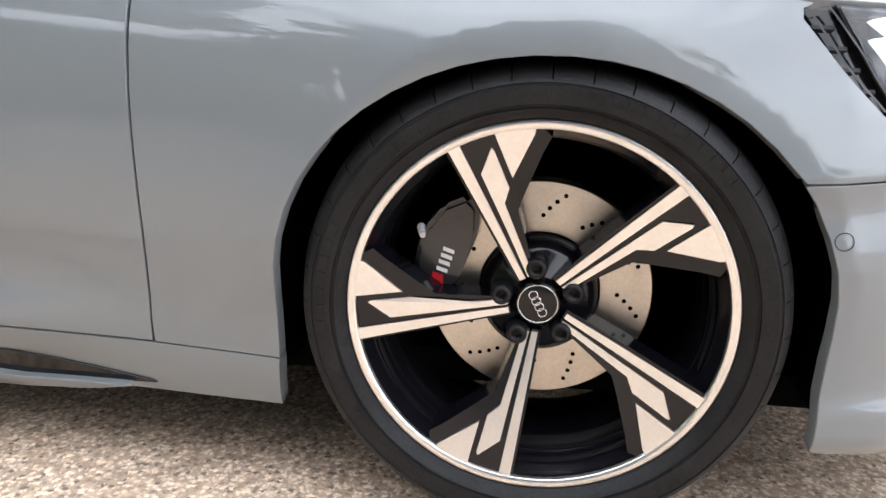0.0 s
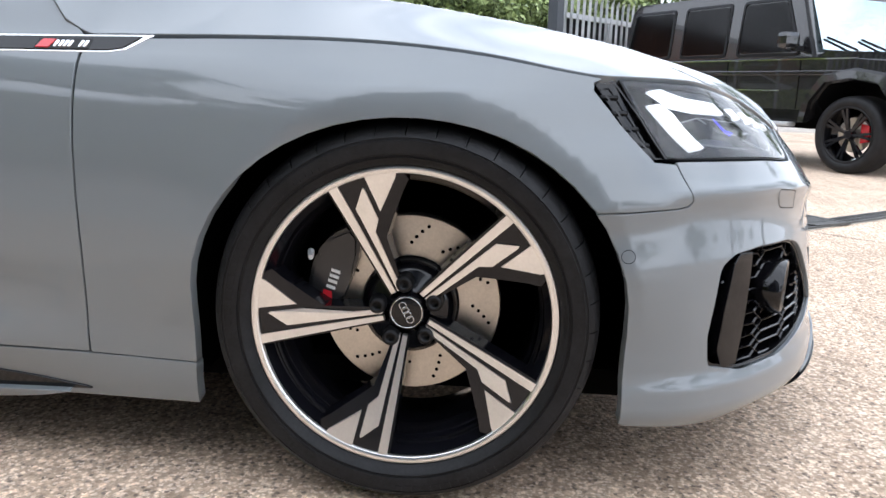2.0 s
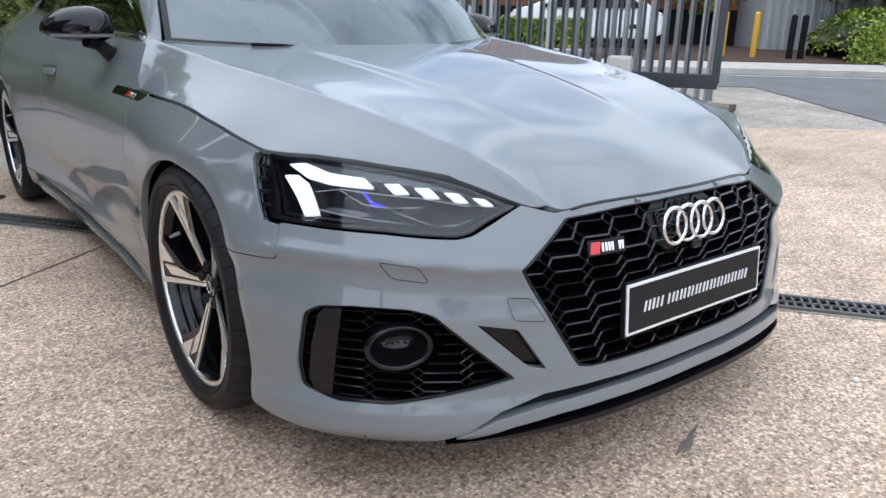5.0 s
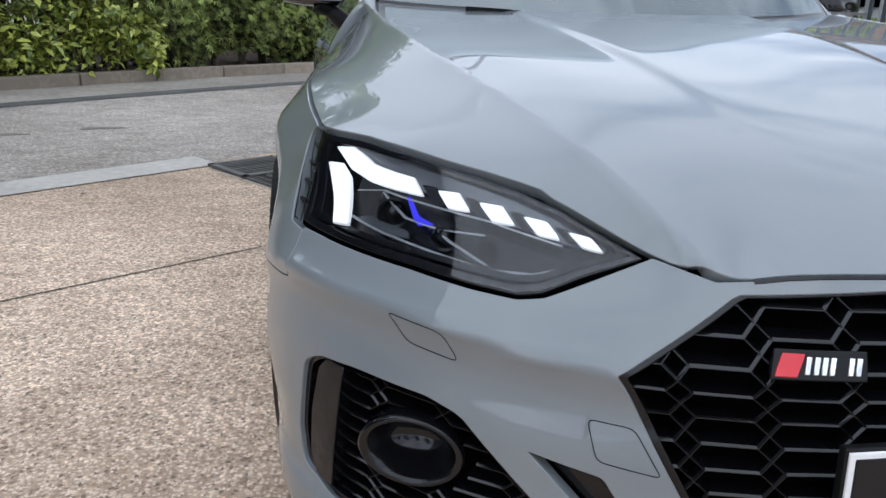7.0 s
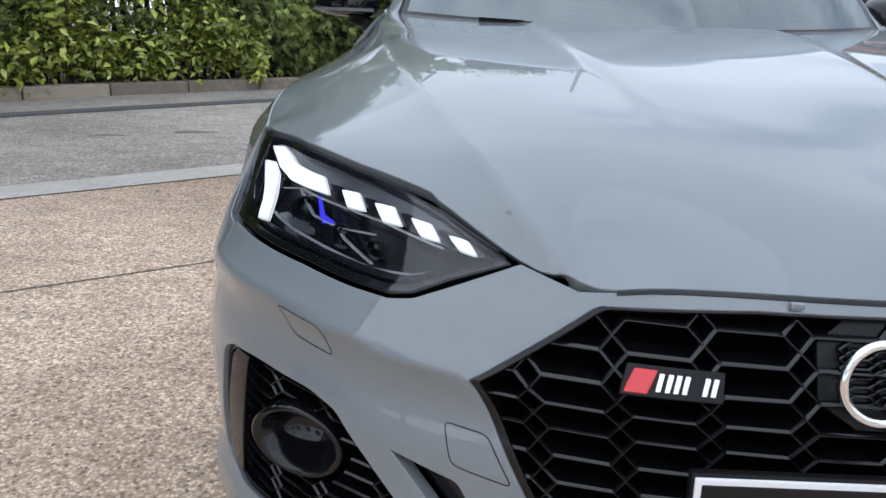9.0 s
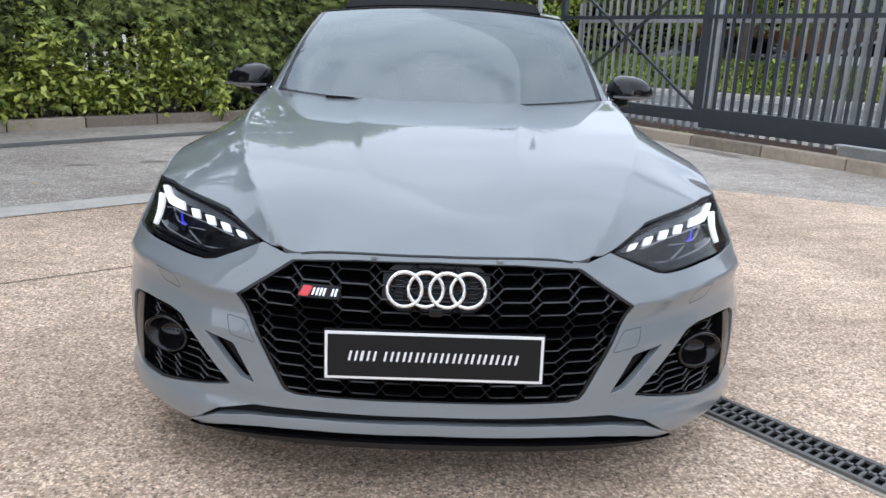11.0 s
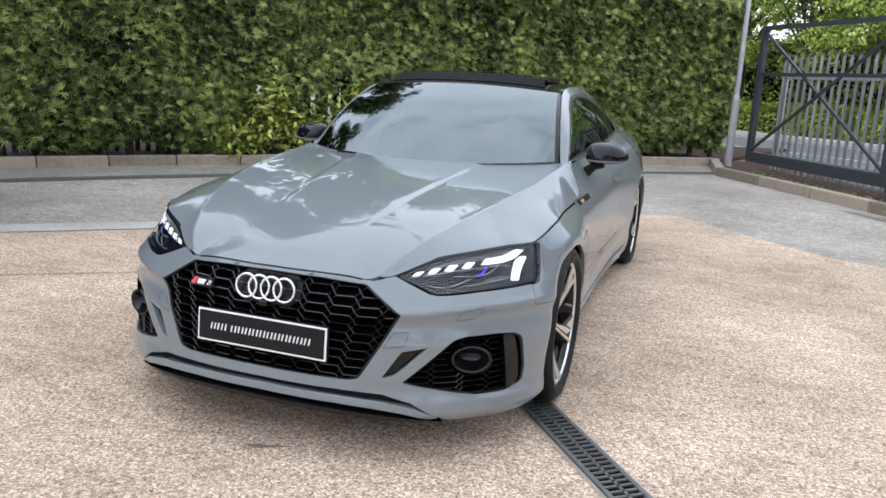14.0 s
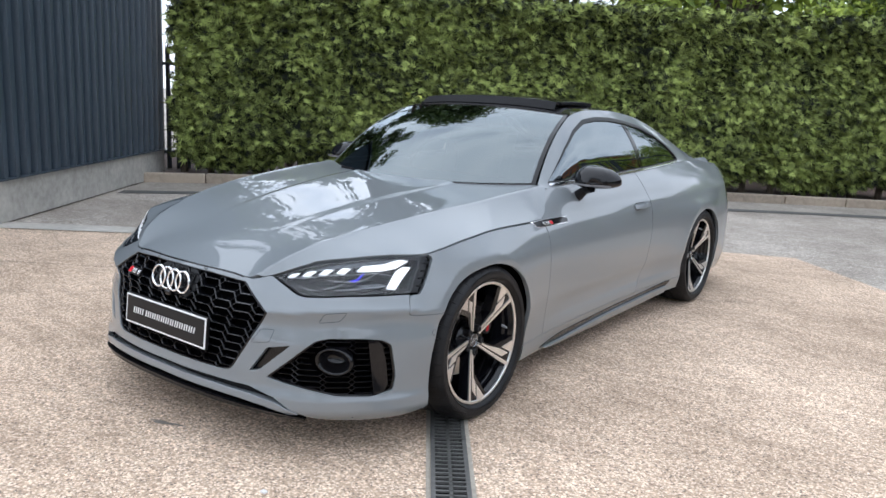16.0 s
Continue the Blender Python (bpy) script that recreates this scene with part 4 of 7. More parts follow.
# ---- grille, plate and badges ----
def lattice(name, loop, P, L, rows, off, width, deep, parent, shift=0.0, mat=BLACK_GLOSS, hole=None, narrow=0.0, z0=.616):
    """Horizontal bars with diamonds between them, laid on the body and kept inside the loop."""
    taper = lambda p: p[:, 0] * (1 + narrow * (p[:, 1] - z0))
    segs = []
    lo, hi = np.min(loop, 0), np.max(loop, 0)
    ks = range(int(math.floor(lo[0] / P)) - 3, int(math.ceil(hi[0] / P)) + 4)
    for k in ks:
        for j, z in enumerate(rows):
            up = (rows[j + 1] - z) / 2 if j + 1 < len(rows) else .015
            dn = (z - rows[j - 1]) / 2 if j else .015
            c = k * P + shift
            segs.append(((c - L / 2, z), (c + L / 2, z)))
            r = c + P / 2
            segs += [((c + L / 2, z), (r, z + up)), ((c + L / 2, z), (r, z - dn)), ((r, z + up), (c + P - L / 2, z)), ((r, z - dn), (c + P - L / 2, z))]
    verts, faces = [], []
    fine = resample(loop, .02)
    for a, b in segs:
        n = max(2, int(math.hypot(b[0] - a[0], b[1] - a[1]) / .008))
        pts = np.stack([np.linspace(a[0], b[0], n), np.linspace(a[1], b[1], n)], 1)
        ok = inside(np.stack([taper(pts), pts[:, 1]], 1), [fine] + ([hole] if hole else []))
        if ok.sum() < 2:
            continue
        pts = pts[ok][[0, -1]]
        d = pts[1] - pts[0]
        if np.linalg.norm(d) < .004:
            continue
        nrm = np.array((-d[1], d[0])) / np.linalg.norm(d) * width / 2
        base = len(verts)
        for m, dp in ((.2, 0), (1.2, width * .75), (1.6, deep)):
            r4 = np.array([pts[0] - nrm * m, pts[1] - nrm * m, pts[1] + nrm * m, pts[0] + nrm * m])
            verts += list(W(taper(r4), r4[:, 1], off - dp))
        faces += [(base, base + 1, base + 2, base + 3)]
        faces += [(base + 4 * k + i, base + 4 * k + 4 + i, base + 4 * k + 4 + (i + 1) % 4, base + 4 * k + (i + 1) % 4) for k in (0, 1) for i in range(4)]
    return mesh_object(name, verts, faces, mat, parent)


grille = new("grille")
grille.parent = car
tagged(grille, "black honeycomb radiator grille")
gz = [.6475 - .0315 * k + .00012 * k * k for k in range(13)][::-1]
shrink = lambda loop, m, c: [(c[0] + (a - c[0]) * m, c[1] + (z - c[1]) * m) for a, z in loop]
GRILLE_BAR = material("grille_gloss_black", (0.004, 0.004, 0.005), rough=0.12, spec=0.5)
lattice("honeycomb", GRILLE, .1025, .070, gz, -.008, .0040, .030, grille, shift=0.0, mat=GRILLE_BAR, narrow=.56)
sheet("grille_frame", GRILLE, [shrink(GRILLE, .978, (0, .47))], Wsurf(-.004), .014, BLACK_GLOSS, grille, depth=.05)
sheet("badge_panel", both([(0, .640), (.09, .640), (.132, .610), (.132, .556), (.09, .528), (0, .528)]), [], Wsurf(-.016), .02, BLACK_SATIN, grille, depth=.01)
lattice("badge_mesh", both([(0, .630), (.12, .612), (.12, .556), (0, .536)]), .030, .016, list(np.arange(.53, .64, .0085)), -.009, .002, .006, grille)
boxed("sensor_cap", tuple(W([0], [.532], -.004)[0]), (.035, .02, .022), BLACK_GLOSS, grille, bevel=.006)

for s in (1, -1):
    c = W([s * .158], [.647], .003)[0]
    boxed("sensor_bump", tuple(c), (.016, .010, .009), PAINT, grille, bevel=.004)

strip_z = lambda d: [(a, float(ZTOP(a)) - d) for a in np.linspace(0, .355, 10)]
sheet("bonnet_seal", both([*strip_z(.0003), *strip_z(.0028)[::-1]]), [], Wsurf(.0015), .012, BLACK_GLOSS, grille, depth=.004)

rings = new("ring_badge")
rings.parent = car
tagged(rings, "chrome badge of four linked rings")
for k in range(4):
    prof = [(.0415 + .0052 * math.cos(t), .0048 * math.sin(t)) for t in np.linspace(0, 2 * math.pi, 10, endpoint=False)]
    vs, fs = lathe(prof, 48, "Z", closed=True)
    o = mesh_object("ring", vs, fs, CHROME, rings, smooth=True)
    o.matrix_basis = Matrix.Translation((-.0765 + .051 * k, float(W([0], [.585], .010)[0][1]) + .0015 * (k % 2), .585)) @ Matrix.Rotation(radians(90 - 10), 4, "X")

plate = new("front_plate")
plate.parent = car
tagged(plate, "black show plate with white border and lettering bars")
pm = Matrix.Translation((0, -.886, .425)) @ Matrix.Rotation(radians(-5), 4, "X")
plate.matrix_basis = pm
for nm, sz, y, mt in (("holder", (.534, .012, .126), .007, BLACK_SATIN), ("rim", (.528, .004, .119), -.001, WHITE), ("face", (.514, .004, .105), -.0025, BLACK_SATIN)):
    boxed(nm, (0, y, 0), sz, mt, plate, bevel=.0018)
xs = -.205
for wdt, gap in ((.020, .008), (.007, .009), (.021, .020), *[(.0215, .0085)] * 11):
    for dx, wb in (((0, .0055), (wdt - .0055, .0055)) if wdt > .01 else ((0, wdt),)):
        o = boxed("letter_bar", (xs + dx + wb / 2, -.0055, 0), (wb, .002, .024), WHITE, plate)
        for v in o.data.vertices:
            v.co.x += v.co.z * .22
    xs += wdt + gap


def block_badge(a0, a1, z0, z1, off, s, parent, letters):
    """A small dark badge with a slanted red block and pale letter bars."""
    f = lambda u, v: (a0 + (a1 - a0) * u, z0 + (z1 - z0) * v)
    sheet("badge_base", mirrored([f(-.04, -.15), f(1.04, -.15), f(1.06, 1.15), f(.02, 1.15)][::(1 if a1 > a0 else -1)], s), [], Wsurf(off), .01, BLACK_SATIN, parent, depth=.006)
    sheet("red_block", mirrored([f(0, 0), f(.24, 0), f(.34, 1), f(.10, 1)][::(1 if a1 > a0 else -1)], s), [], Wsurf(off + .002), .01, RED, parent, depth=.003)
    for u in letters:
        sheet("letter_bar", mirrored([f(u, .12), f(u + .04, .12), f(u + .08, .88), f(u + .04, .88)][::(1 if a1 > a0 else -1)], s), [], Wsurf(off + .002), .01, CHROME, parent, depth=.003)


mb = new("model_badge")
mb.parent = car
tagged(mb, "small badge with red block and pale bars")
block_badge(-.338, -.240, .556, .577, .000, 1, mb, (.34, .44, .53, .62, .83, .92))

# ---- lower front ----
for s in (1, -1):
    inta = new("side_intake")
    inta.parent = car
    tagged(inta, "black honeycomb side air intake")
    lattice("honeycomb", mirrored(INTAKE, s), .105, .076, list(np.arange(.232, .50, .0215)), -.016, .0036, .022, inta, shift=.04 * s, mat=GRILLE_BAR, hole=mirrored([(.758 + .082 * math.cos(t), .377 + .050 * math.sin(t)) for t in np.linspace(0, 6.283, 24, endpoint=False)], s))
    sheet("intake_rim", mirrored(INTAKE, s), [mirrored(shrink(INTAKE, .955, (.80, .35)), s)], Wsurf(-.008), .012, BLACK_GLOSS, inta, depth=.06)
    sheet("vertical_blade", mirrored([(.884, .456), (.918, .457), (.934, .44), (.950, .37), (.958, .29), (.945, .262), (.908, .258)], s), [], Wsurf(-.002), .012, BLACK_GLOSS, inta, depth=.05)
    c = W([s * .760], [.377], -.004)[0]
    d = Vector((.42 * s, -1, -.02)).normalized()
    vs, fs = lathe([(.0005, -.055), (.026, -.052), (.036, -.030), (.045, -.004), (.051, .004), (.055, .0), (.056, -.02), (.050, -.05)], 40, "Z")
    o = mesh_object("sensor_tube", vs, fs, BLACK_GLOSS, inta, smooth=True, label="round gloss black sensor housing")
    o.matrix_basis = Matrix.Translation(c) @ d.to_track_quat("Z", "Y").to_matrix().to_4x4() @ Matrix.Diagonal((1.32, .93, 1, 1))
    sheet("vent_slot", mirrored(SLIT, s), [], Wsurf(-.03), .012, BLACK_GLOSS, inta)
    wash = rounded([(.808, .562), (.724, .554), (.700, .516), (.780, .524)], .012, 3)
    ribbon("washer_cover_seam", wash, s, .0016, .0006, BLACK_MATT, car, .006)
    ribbon("tow_cover_seam", rounded([(.538, .480), (.482, .476), (.446, .422), (.522, .432)], .010, 3), s, .0012, .0006, BLACK_MATT, car, .006)
    ribbon("parking_sensor_ring", [(1.147 + .0115 * math.cos(t), .4645 + .0115 * math.sin(t)) for t in np.linspace(0, 6.283, 20, endpoint=False)], s, .0011, .0006, BLACK_MATT, car, .004)
    # side badge on the shut line
    sb = new("side_badge")
    sb.parent = car
    tagged(sb, "black and chrome wing badge")
    sheet("badge_trim", mirrored([(1.955, .795), (2.31, .791), (2.31, .764), (2.03, .766), (1.998, .770)], s), [], Wsurf(.001), .012, CHROME, sb, depth=.004)
    sheet("badge_field", mirrored([(1.975, .7925), (2.305, .7885), (2.305, .768), (2.03, .770), (2.003, .774)], s), [], Wsurf(.0035), .012, BLACK_GLOSS, sb, depth=.003)
    block_badge(2.155, 2.065, .7725, .7855, .0042, s, sb, (.34, .44, .53, .62, .83, .92))
    # door handle
    hd = new("door_handle")
    hd.parent = car
    sheet("grip", mirrored(rounded([(3.11, .784), (3.11, .762), (3.31, .764), (3.31, .788)], .012, 4), s), [], lambda p, s=s: W(p[:, 0], p[:, 1], .010 + .022 * np.sin(np.clip((np.abs(p[:, 0]) - 3.11) / .20, 0, 1) * math.pi) ** .6), .01, PAINT, hd, depth=.012)
    ribbon("recess", rounded([(3.13, .792), (3.13, .752), (3.28, .752), (3.28, .794)], .02, 4), s, .004, .0006, BLACK_SATIN, hd)

lip = both([(0, .2500), (.3, .2470), (.45, .237), (.56, .214), (.64, .176), (.61, .172), (.52, .198), (.42, .213), (.3, .221), (0, .2245)])
sheet("front_lip", lip, [], Wsurf(.004), .012, PAINT, car, depth=.05, label="grey front lip")
sheet("lower_valance", both([(0, .285), (.45, .275), (.58, .225), (.66, .17), (.6, .16), (.4, .185), (0, .19)]), [], Wsurf(-.028), .02, BLACK_MATT, car)
aa = np.linspace(-.66, .66, 60)
zz = .205 - .045 * (np.abs(aa) / .66) ** 3
vs = [*W(aa, zz, .012), *W(aa, zz - .013, .014), *W(aa, zz - .013, -.10), *W(aa, zz, -.10)]
n = len(aa)
fs = [(k * n + i, k * n + i + 1, ((k + 1) % 4) * n + i + 1, ((k + 1) % 4) * n + i) for k in range(4) for i in range(n - 1)]
mesh_object("splitter", vs, fs, BLACK_GLOSS, car, label="gloss black splitter blade")


# ---- door mirrors ----
def mirror(s):
    e = new("door_mirror")
    e.parent = car
    tagged(e, "gloss black door mirror")
    # shell: blunt nose forwards, sharp tip outwards, flat underside, open to the rear
    N, rows = 32, []
    for q in (0, .03, .08, .16, .27, .40, .55, .72, .88, 1.0):
        g = (1 - (1 - q) ** 2.6) ** .55
        ring_ = []
        for t in np.linspace(0, 2 * math.pi, N, endpoint=False):
            ct, st = math.cos(t), math.sin(t)
            out = (ct + 1) / 2
            ux = math.copysign(abs(ct) ** .75, ct) * .112 * g
            hi, lo = .092 * (1 - .42 * out ** 1.6), .046 * (1 - .40 * out)
            uz = (math.copysign(abs(st) ** .8, st) * (hi if st > 0 else lo)) * g
            ring_.append((s * (.890 + ux + .008 * q), .925 + .125 * q + .03 * out, .955 + uz))
        rows.append(ring_)
    vs = [v for r in rows for v in r]
    fs = [(i * N + j, i * N + (j + 1) % N, (i + 1) * N + (j + 1) % N, (i + 1) * N + j) for i in range(len(rows) - 1) for j in range(N)]
    fs.append(tuple(range(N))[::-1])
    mesh_object("shell", vs, fs, BLACK_GLOSS, e, smooth=True)
    mesh_object("mirror_glass", [(x, y - .004, z) for x, y, z in rows[-1]], [tuple(range(N))], CHROME, e)
    bm = bmesh.new()
    for k in range(7):
        x0, x1 = .80 + .028 * k, .828 + .028 * k
        f = lambda x: .936 + 3.2 * (x - .888) ** 2 + .012 * (x > .93)
        beam(bm, (s * x0, f(x0) - .006, .942), (s * x1, f(x1) - .006, .942), .006, .010)
    part("indicator_strip", bm, material("indicator_grey", (.15, .15, .155), rough=.2), e)
    bm = bmesh.new()
    tube(bm, (s * .795, 1.03, .872), (s * .838, 1.02, .908), .030, .022, 12)
    tube(bm, (s * .838, 1.02, .908), (s * .872, 1.01, .930), .022, .034, 12)
    part("stalk", bm, BLACK_SATIN, e, smooth=True)


for s in (1, -1):
    mirror(s)

# ---- cabin seen through the glass ----
cab = new("cabin")
cab.parent = car
boxed("dashboard", (0, 1.02, .82), (1.36, .56, .14), TRIM, cab, bevel=.05)
boxed("cabin_floor", (0, 1.9, .42), (1.5, 2.2, .04), CORE, cab)
boxed("parcel_shelf", (0, 2.85, .94), (1.3, .5, .04), TRIM, cab)
for sx in (-.37, .37):
    st = boxed("seat_back", (sx, 1.78, .86), (.50, .14, .66), TRIM, cab, bevel=.05, rot=Matrix.Rotation(radians(-18), 4, "X"))
    boxed("headrest", (sx, 1.92, 1.16), (.27, .09, .17), TRIM, cab, bevel=.03, rot=Matrix.Rotation(radians(-12), 4, "X"))
vs, fs = lathe([(.175 + .014 * math.cos(t), .014 * math.sin(t)) for t in np.linspace(0, 6.283, 10, endpoint=False)], 36, "Z", closed=True)
sw = mesh_object("steering_wheel", vs, fs, BLACK_SATIN, cab, smooth=True)
sw.matrix_basis = Matrix.Translation((-.37, 1.30, .93)) @ Matrix.Rotation(radians(68), 4, "X")
boxed("interior_mirror", (0, 1.16, 1.215), (.24, .04, .07), BLACK_SATIN, cab, bevel=.015)
boxed("sensor_housing", (0, 1.16, 1.275), (.14, .06, .06), BLACK_SATIN, cab, bevel=.02)
for s in (1, -1):
    bm = bmesh.new()
    y0 = .60 if s > 0 else .54
    beam(bm, (s * .05 + .12, y0 - .04, .905), (s * .05 - .42, y0 + .03, .925), .012, .014)
    part("wiper", bm, BLACK_MATT, car)


# ---- wheels ----
def uv(points, turn):
    """Wheel-face outline from (along the spoke, across it) at a turn from the forward direction."""
    c, s_ = math.cos(turn), math.sin(turn)
    return [(-(u * c - v * s_), u * s_ + v * c) for u, v in points]


def face_x(r):
    """How far out the dished wheel face lies at radius r."""
    return .862 + .056 * min(1.1, r / .26) ** 1.15


def plate_piece(poly, x_off, deep, name, mat, parent, sub=.03, grow=1.02):
    """A wheel-face piece: its outline follows the dished face of the wheel."""
    bm = bmesh.new()
    fine = resample(poly, sub)
    top = [bm.verts.new((face_x(math.hypot(y, z)) + x_off, y, z)) for y, z in fine]
    c = np.mean(fine, 0)
    low = [bm.verts.new((face_x(math.hypot(y, z)) + x_off - deep, c[0] + (y - c[0]) * grow, c[1] + (z - c[1]) * grow)) for y, z in fine]
    f = bm.faces.new(top)
    n = len(fine)
    for i in range(n):
        bm.faces.new((top[i], low[i], low[(i + 1) % n], top[(i + 1) % n]))
    bmesh.ops.triangulate(bm, faces=[f])
    return part(name, bm, mat, parent)


def wheel():
    e = thing("wheel_master", "", "")
    # tyre: turned section with cut shoulder blocks
    prof = [(.255, .902), (.2625, .913), (.268, .924), (.2775, .9325), (.2785, .929), (.282, .930), (.283, .933), (.290, .9345), (.3045, .9345), (.3055, .9325), (.3085, .932), (.3095, .9335), (.312, .931), (.320, .924), (.3265, .913), (.331, .898), (.3345, .878), (.336, .862), (.336, .838), (.329, .836), (.329, .826), (.336, .824), (.336, .775), (.329, .773), (.329, .763), (.336, .761), (.336, .725), (.331, .690), (.32, .672), (.29, .664), (.25, .672)]
    n, k = 240, len(prof)
    vs = []
    for i in range(n):
        turn = 2 * math.pi * (i // 6 + (0, .022, .044, .28, .52, .76)[i % 6]) / 40
        c, s_ = math.cos(turn), math.sin(turn)
        for q, (r, x) in enumerate(prof):
            cut = .006 if (i % 6 == 1 and 13 <= q <= 17) else 0.0
            vs.append((x - cut * (q < 15), (r - cut) * c, (r - cut) * s_))
    fs = [(i * k + q, i * k + q + 1, ((i + 1) % n) * k + q + 1, ((i + 1) % n) * k + q) for i in range(n) for q in range(k - 1)]
    t = mesh_object("tyre", vs, fs, RUBBER, e, smooth=True, label="black low-profile tyre")
    t.data.set_sharp_from_angle(angle=radians(40))
    for (t0, t1, r0, r1, cnt) in ((100, 142, .296, .307, 11), (-8, 24, .291, .302, 7), (236, 272, .296, .306, 11), (40, 62, .287, .292, 9), (300, 330, .286, .291, 12)):
        v2, f2 = [], []
        for j in range(cnt):
            a0, a1 = (radians(t0 + (t1 - t0) * (j + o) / cnt) for o in (.12, .82))
            b = len(v2)
            for rr, aa_ in ((r0, a0), (r0, a1), (r1, a1), (r1, a0)):
                v2.append((.9357, rr * math.cos(aa_), rr * math.sin(aa_)))
            for rr, aa_ in ((r0, a0), (r0, a1), (r1, a1), (r1, a0)):
                v2.append((.930, rr * math.cos(aa_), rr * math.sin(aa_)))
            f2 += [(b, b + 1, b + 2, b + 3)] + [(b + i, b + 4 + i, b + 4 + (i + 1) % 4, b + (i + 1) % 4) for i in range(4)]
        mesh_object("sidewall_marking", v2, f2, RUBBER, e)
    vs, fs = lathe([(.2500, .905), (.2503, .9140), (.2515, .9165), (.2610, .9180), (.2630, .9168), (.2640, .909), (.260, .898)], 120, "X")
    mesh_object("rim_lip", vs, fs, POLISH, e, smooth=True, label="bright polished rim lip")
    vs, fs = lathe([(.2512, .914), (.2490, .903), (.2400, .892), (.2385, .884), (.2385, .868), (.2345, .864), (.2325, .858), (.2320, .838), (.2290, .834), (.226, .80), (.224, .72), (.236, .69)], 96, "X")
    mesh_object("rim_barrel", vs, fs, ALLOY_BLACK, e, smooth=True)
    for j in range(5):
        tr = radians(46.5) + j * 2 * math.pi / 5
        plate_piece(uv([(.040, .012), (.140, .0125), (.252, .0118), (.2475, -.056), (.229, -.113), (.209, -.119), (.195, -.100), (.158, -.058), (.137, -.036), (.046, -.016)], tr), -.0045, .046, "spoke", ALLOY_BLACK, e, grow=1.05)
        plate_piece(uv([(.042, .008), (.251, .008), (.2505, -.0085), (.042, -.0005)], tr), 0, .006, "polished_bar", POLISH, e)
        plate_piece(uv([(.042, -.0045), (.123, -.0105), (.204, -.0155), (.230, -.0435), (.226, -.0455), (.171, -.040), (.154, -.0245), (.044, -.0125)], tr), 0, .006, "polished_blade", POLISH, e)
        plate_piece(uv([(.182, -.050), (.2455, -.056), (.2305, -.1075), (.222, -.1015)], tr), 0, .006, "polished_corner", POLISH, e)
        a = tr + radians(-23.5)
        y, z = -.053 * math.cos(a), .053 * math.sin(a)
        vs, fs = lathe([(.0005, .868), (.007, .868), (.0075, .8775), (.0115, .8775), (.0145, .874), (.0158, .866), (.0165, .840), (.022, .836)], 18, "X")
        mesh_object("wheel_bolt", [(x, y + yy, z + zz_) for x, yy, zz_ in vs], fs, BLACK_SATIN, e, smooth=True)
    vs, fs = lathe([(.0005, .867), (.026, .867), (.0275, .8665)], 40, "X")
    mesh_object("centre_cap", vs, fs, BLACK_GLOSS, e, smooth=True)
    vs, fs = lathe([(.0275, .8655), (.028, .868), (.030, .868), (.031, .865), (.036, .860), (.042, .852), (.070, .842), (.085, .828), (.085, .81)], 48, "X")
    mesh_object("hub", vs, fs, ALLOY_BLACK, e, smooth=True)
    vs, fs = lathe([(.0270, .8675), (.0273, .8685), (.0283, .8685), (.0286, .8675)], 40, "X")
    mesh_object("cap_ring", vs, fs, CHROME, e, smooth=True)
    for q in range(4):
        vs, fs = lathe([(.0062 + .0008 * math.cos(w), .0006 * math.sin(w)) for w in np.linspace(0, 6.283, 6, endpoint=False)], 20, "X", closed=True)
        d = -.0125 + .0083 * q
        mesh_object("emblem_ring", [(x + .8678, yy - d * .55, zz_ - d) for x, yy, zz_ in vs], fs, CHROME, e, smooth=True)
    bm = bmesh.new()
    y, z = .165, .107
    tube(bm, (.885, y, z), (.905, y * .97, z * .97), .006, .005, 10), tube(bm, (.905, y * .97, z * .97), (.912, y * .96, z * .96), .0042, .0042, 10)
    part("valve", bm, GALV, e)
    return e


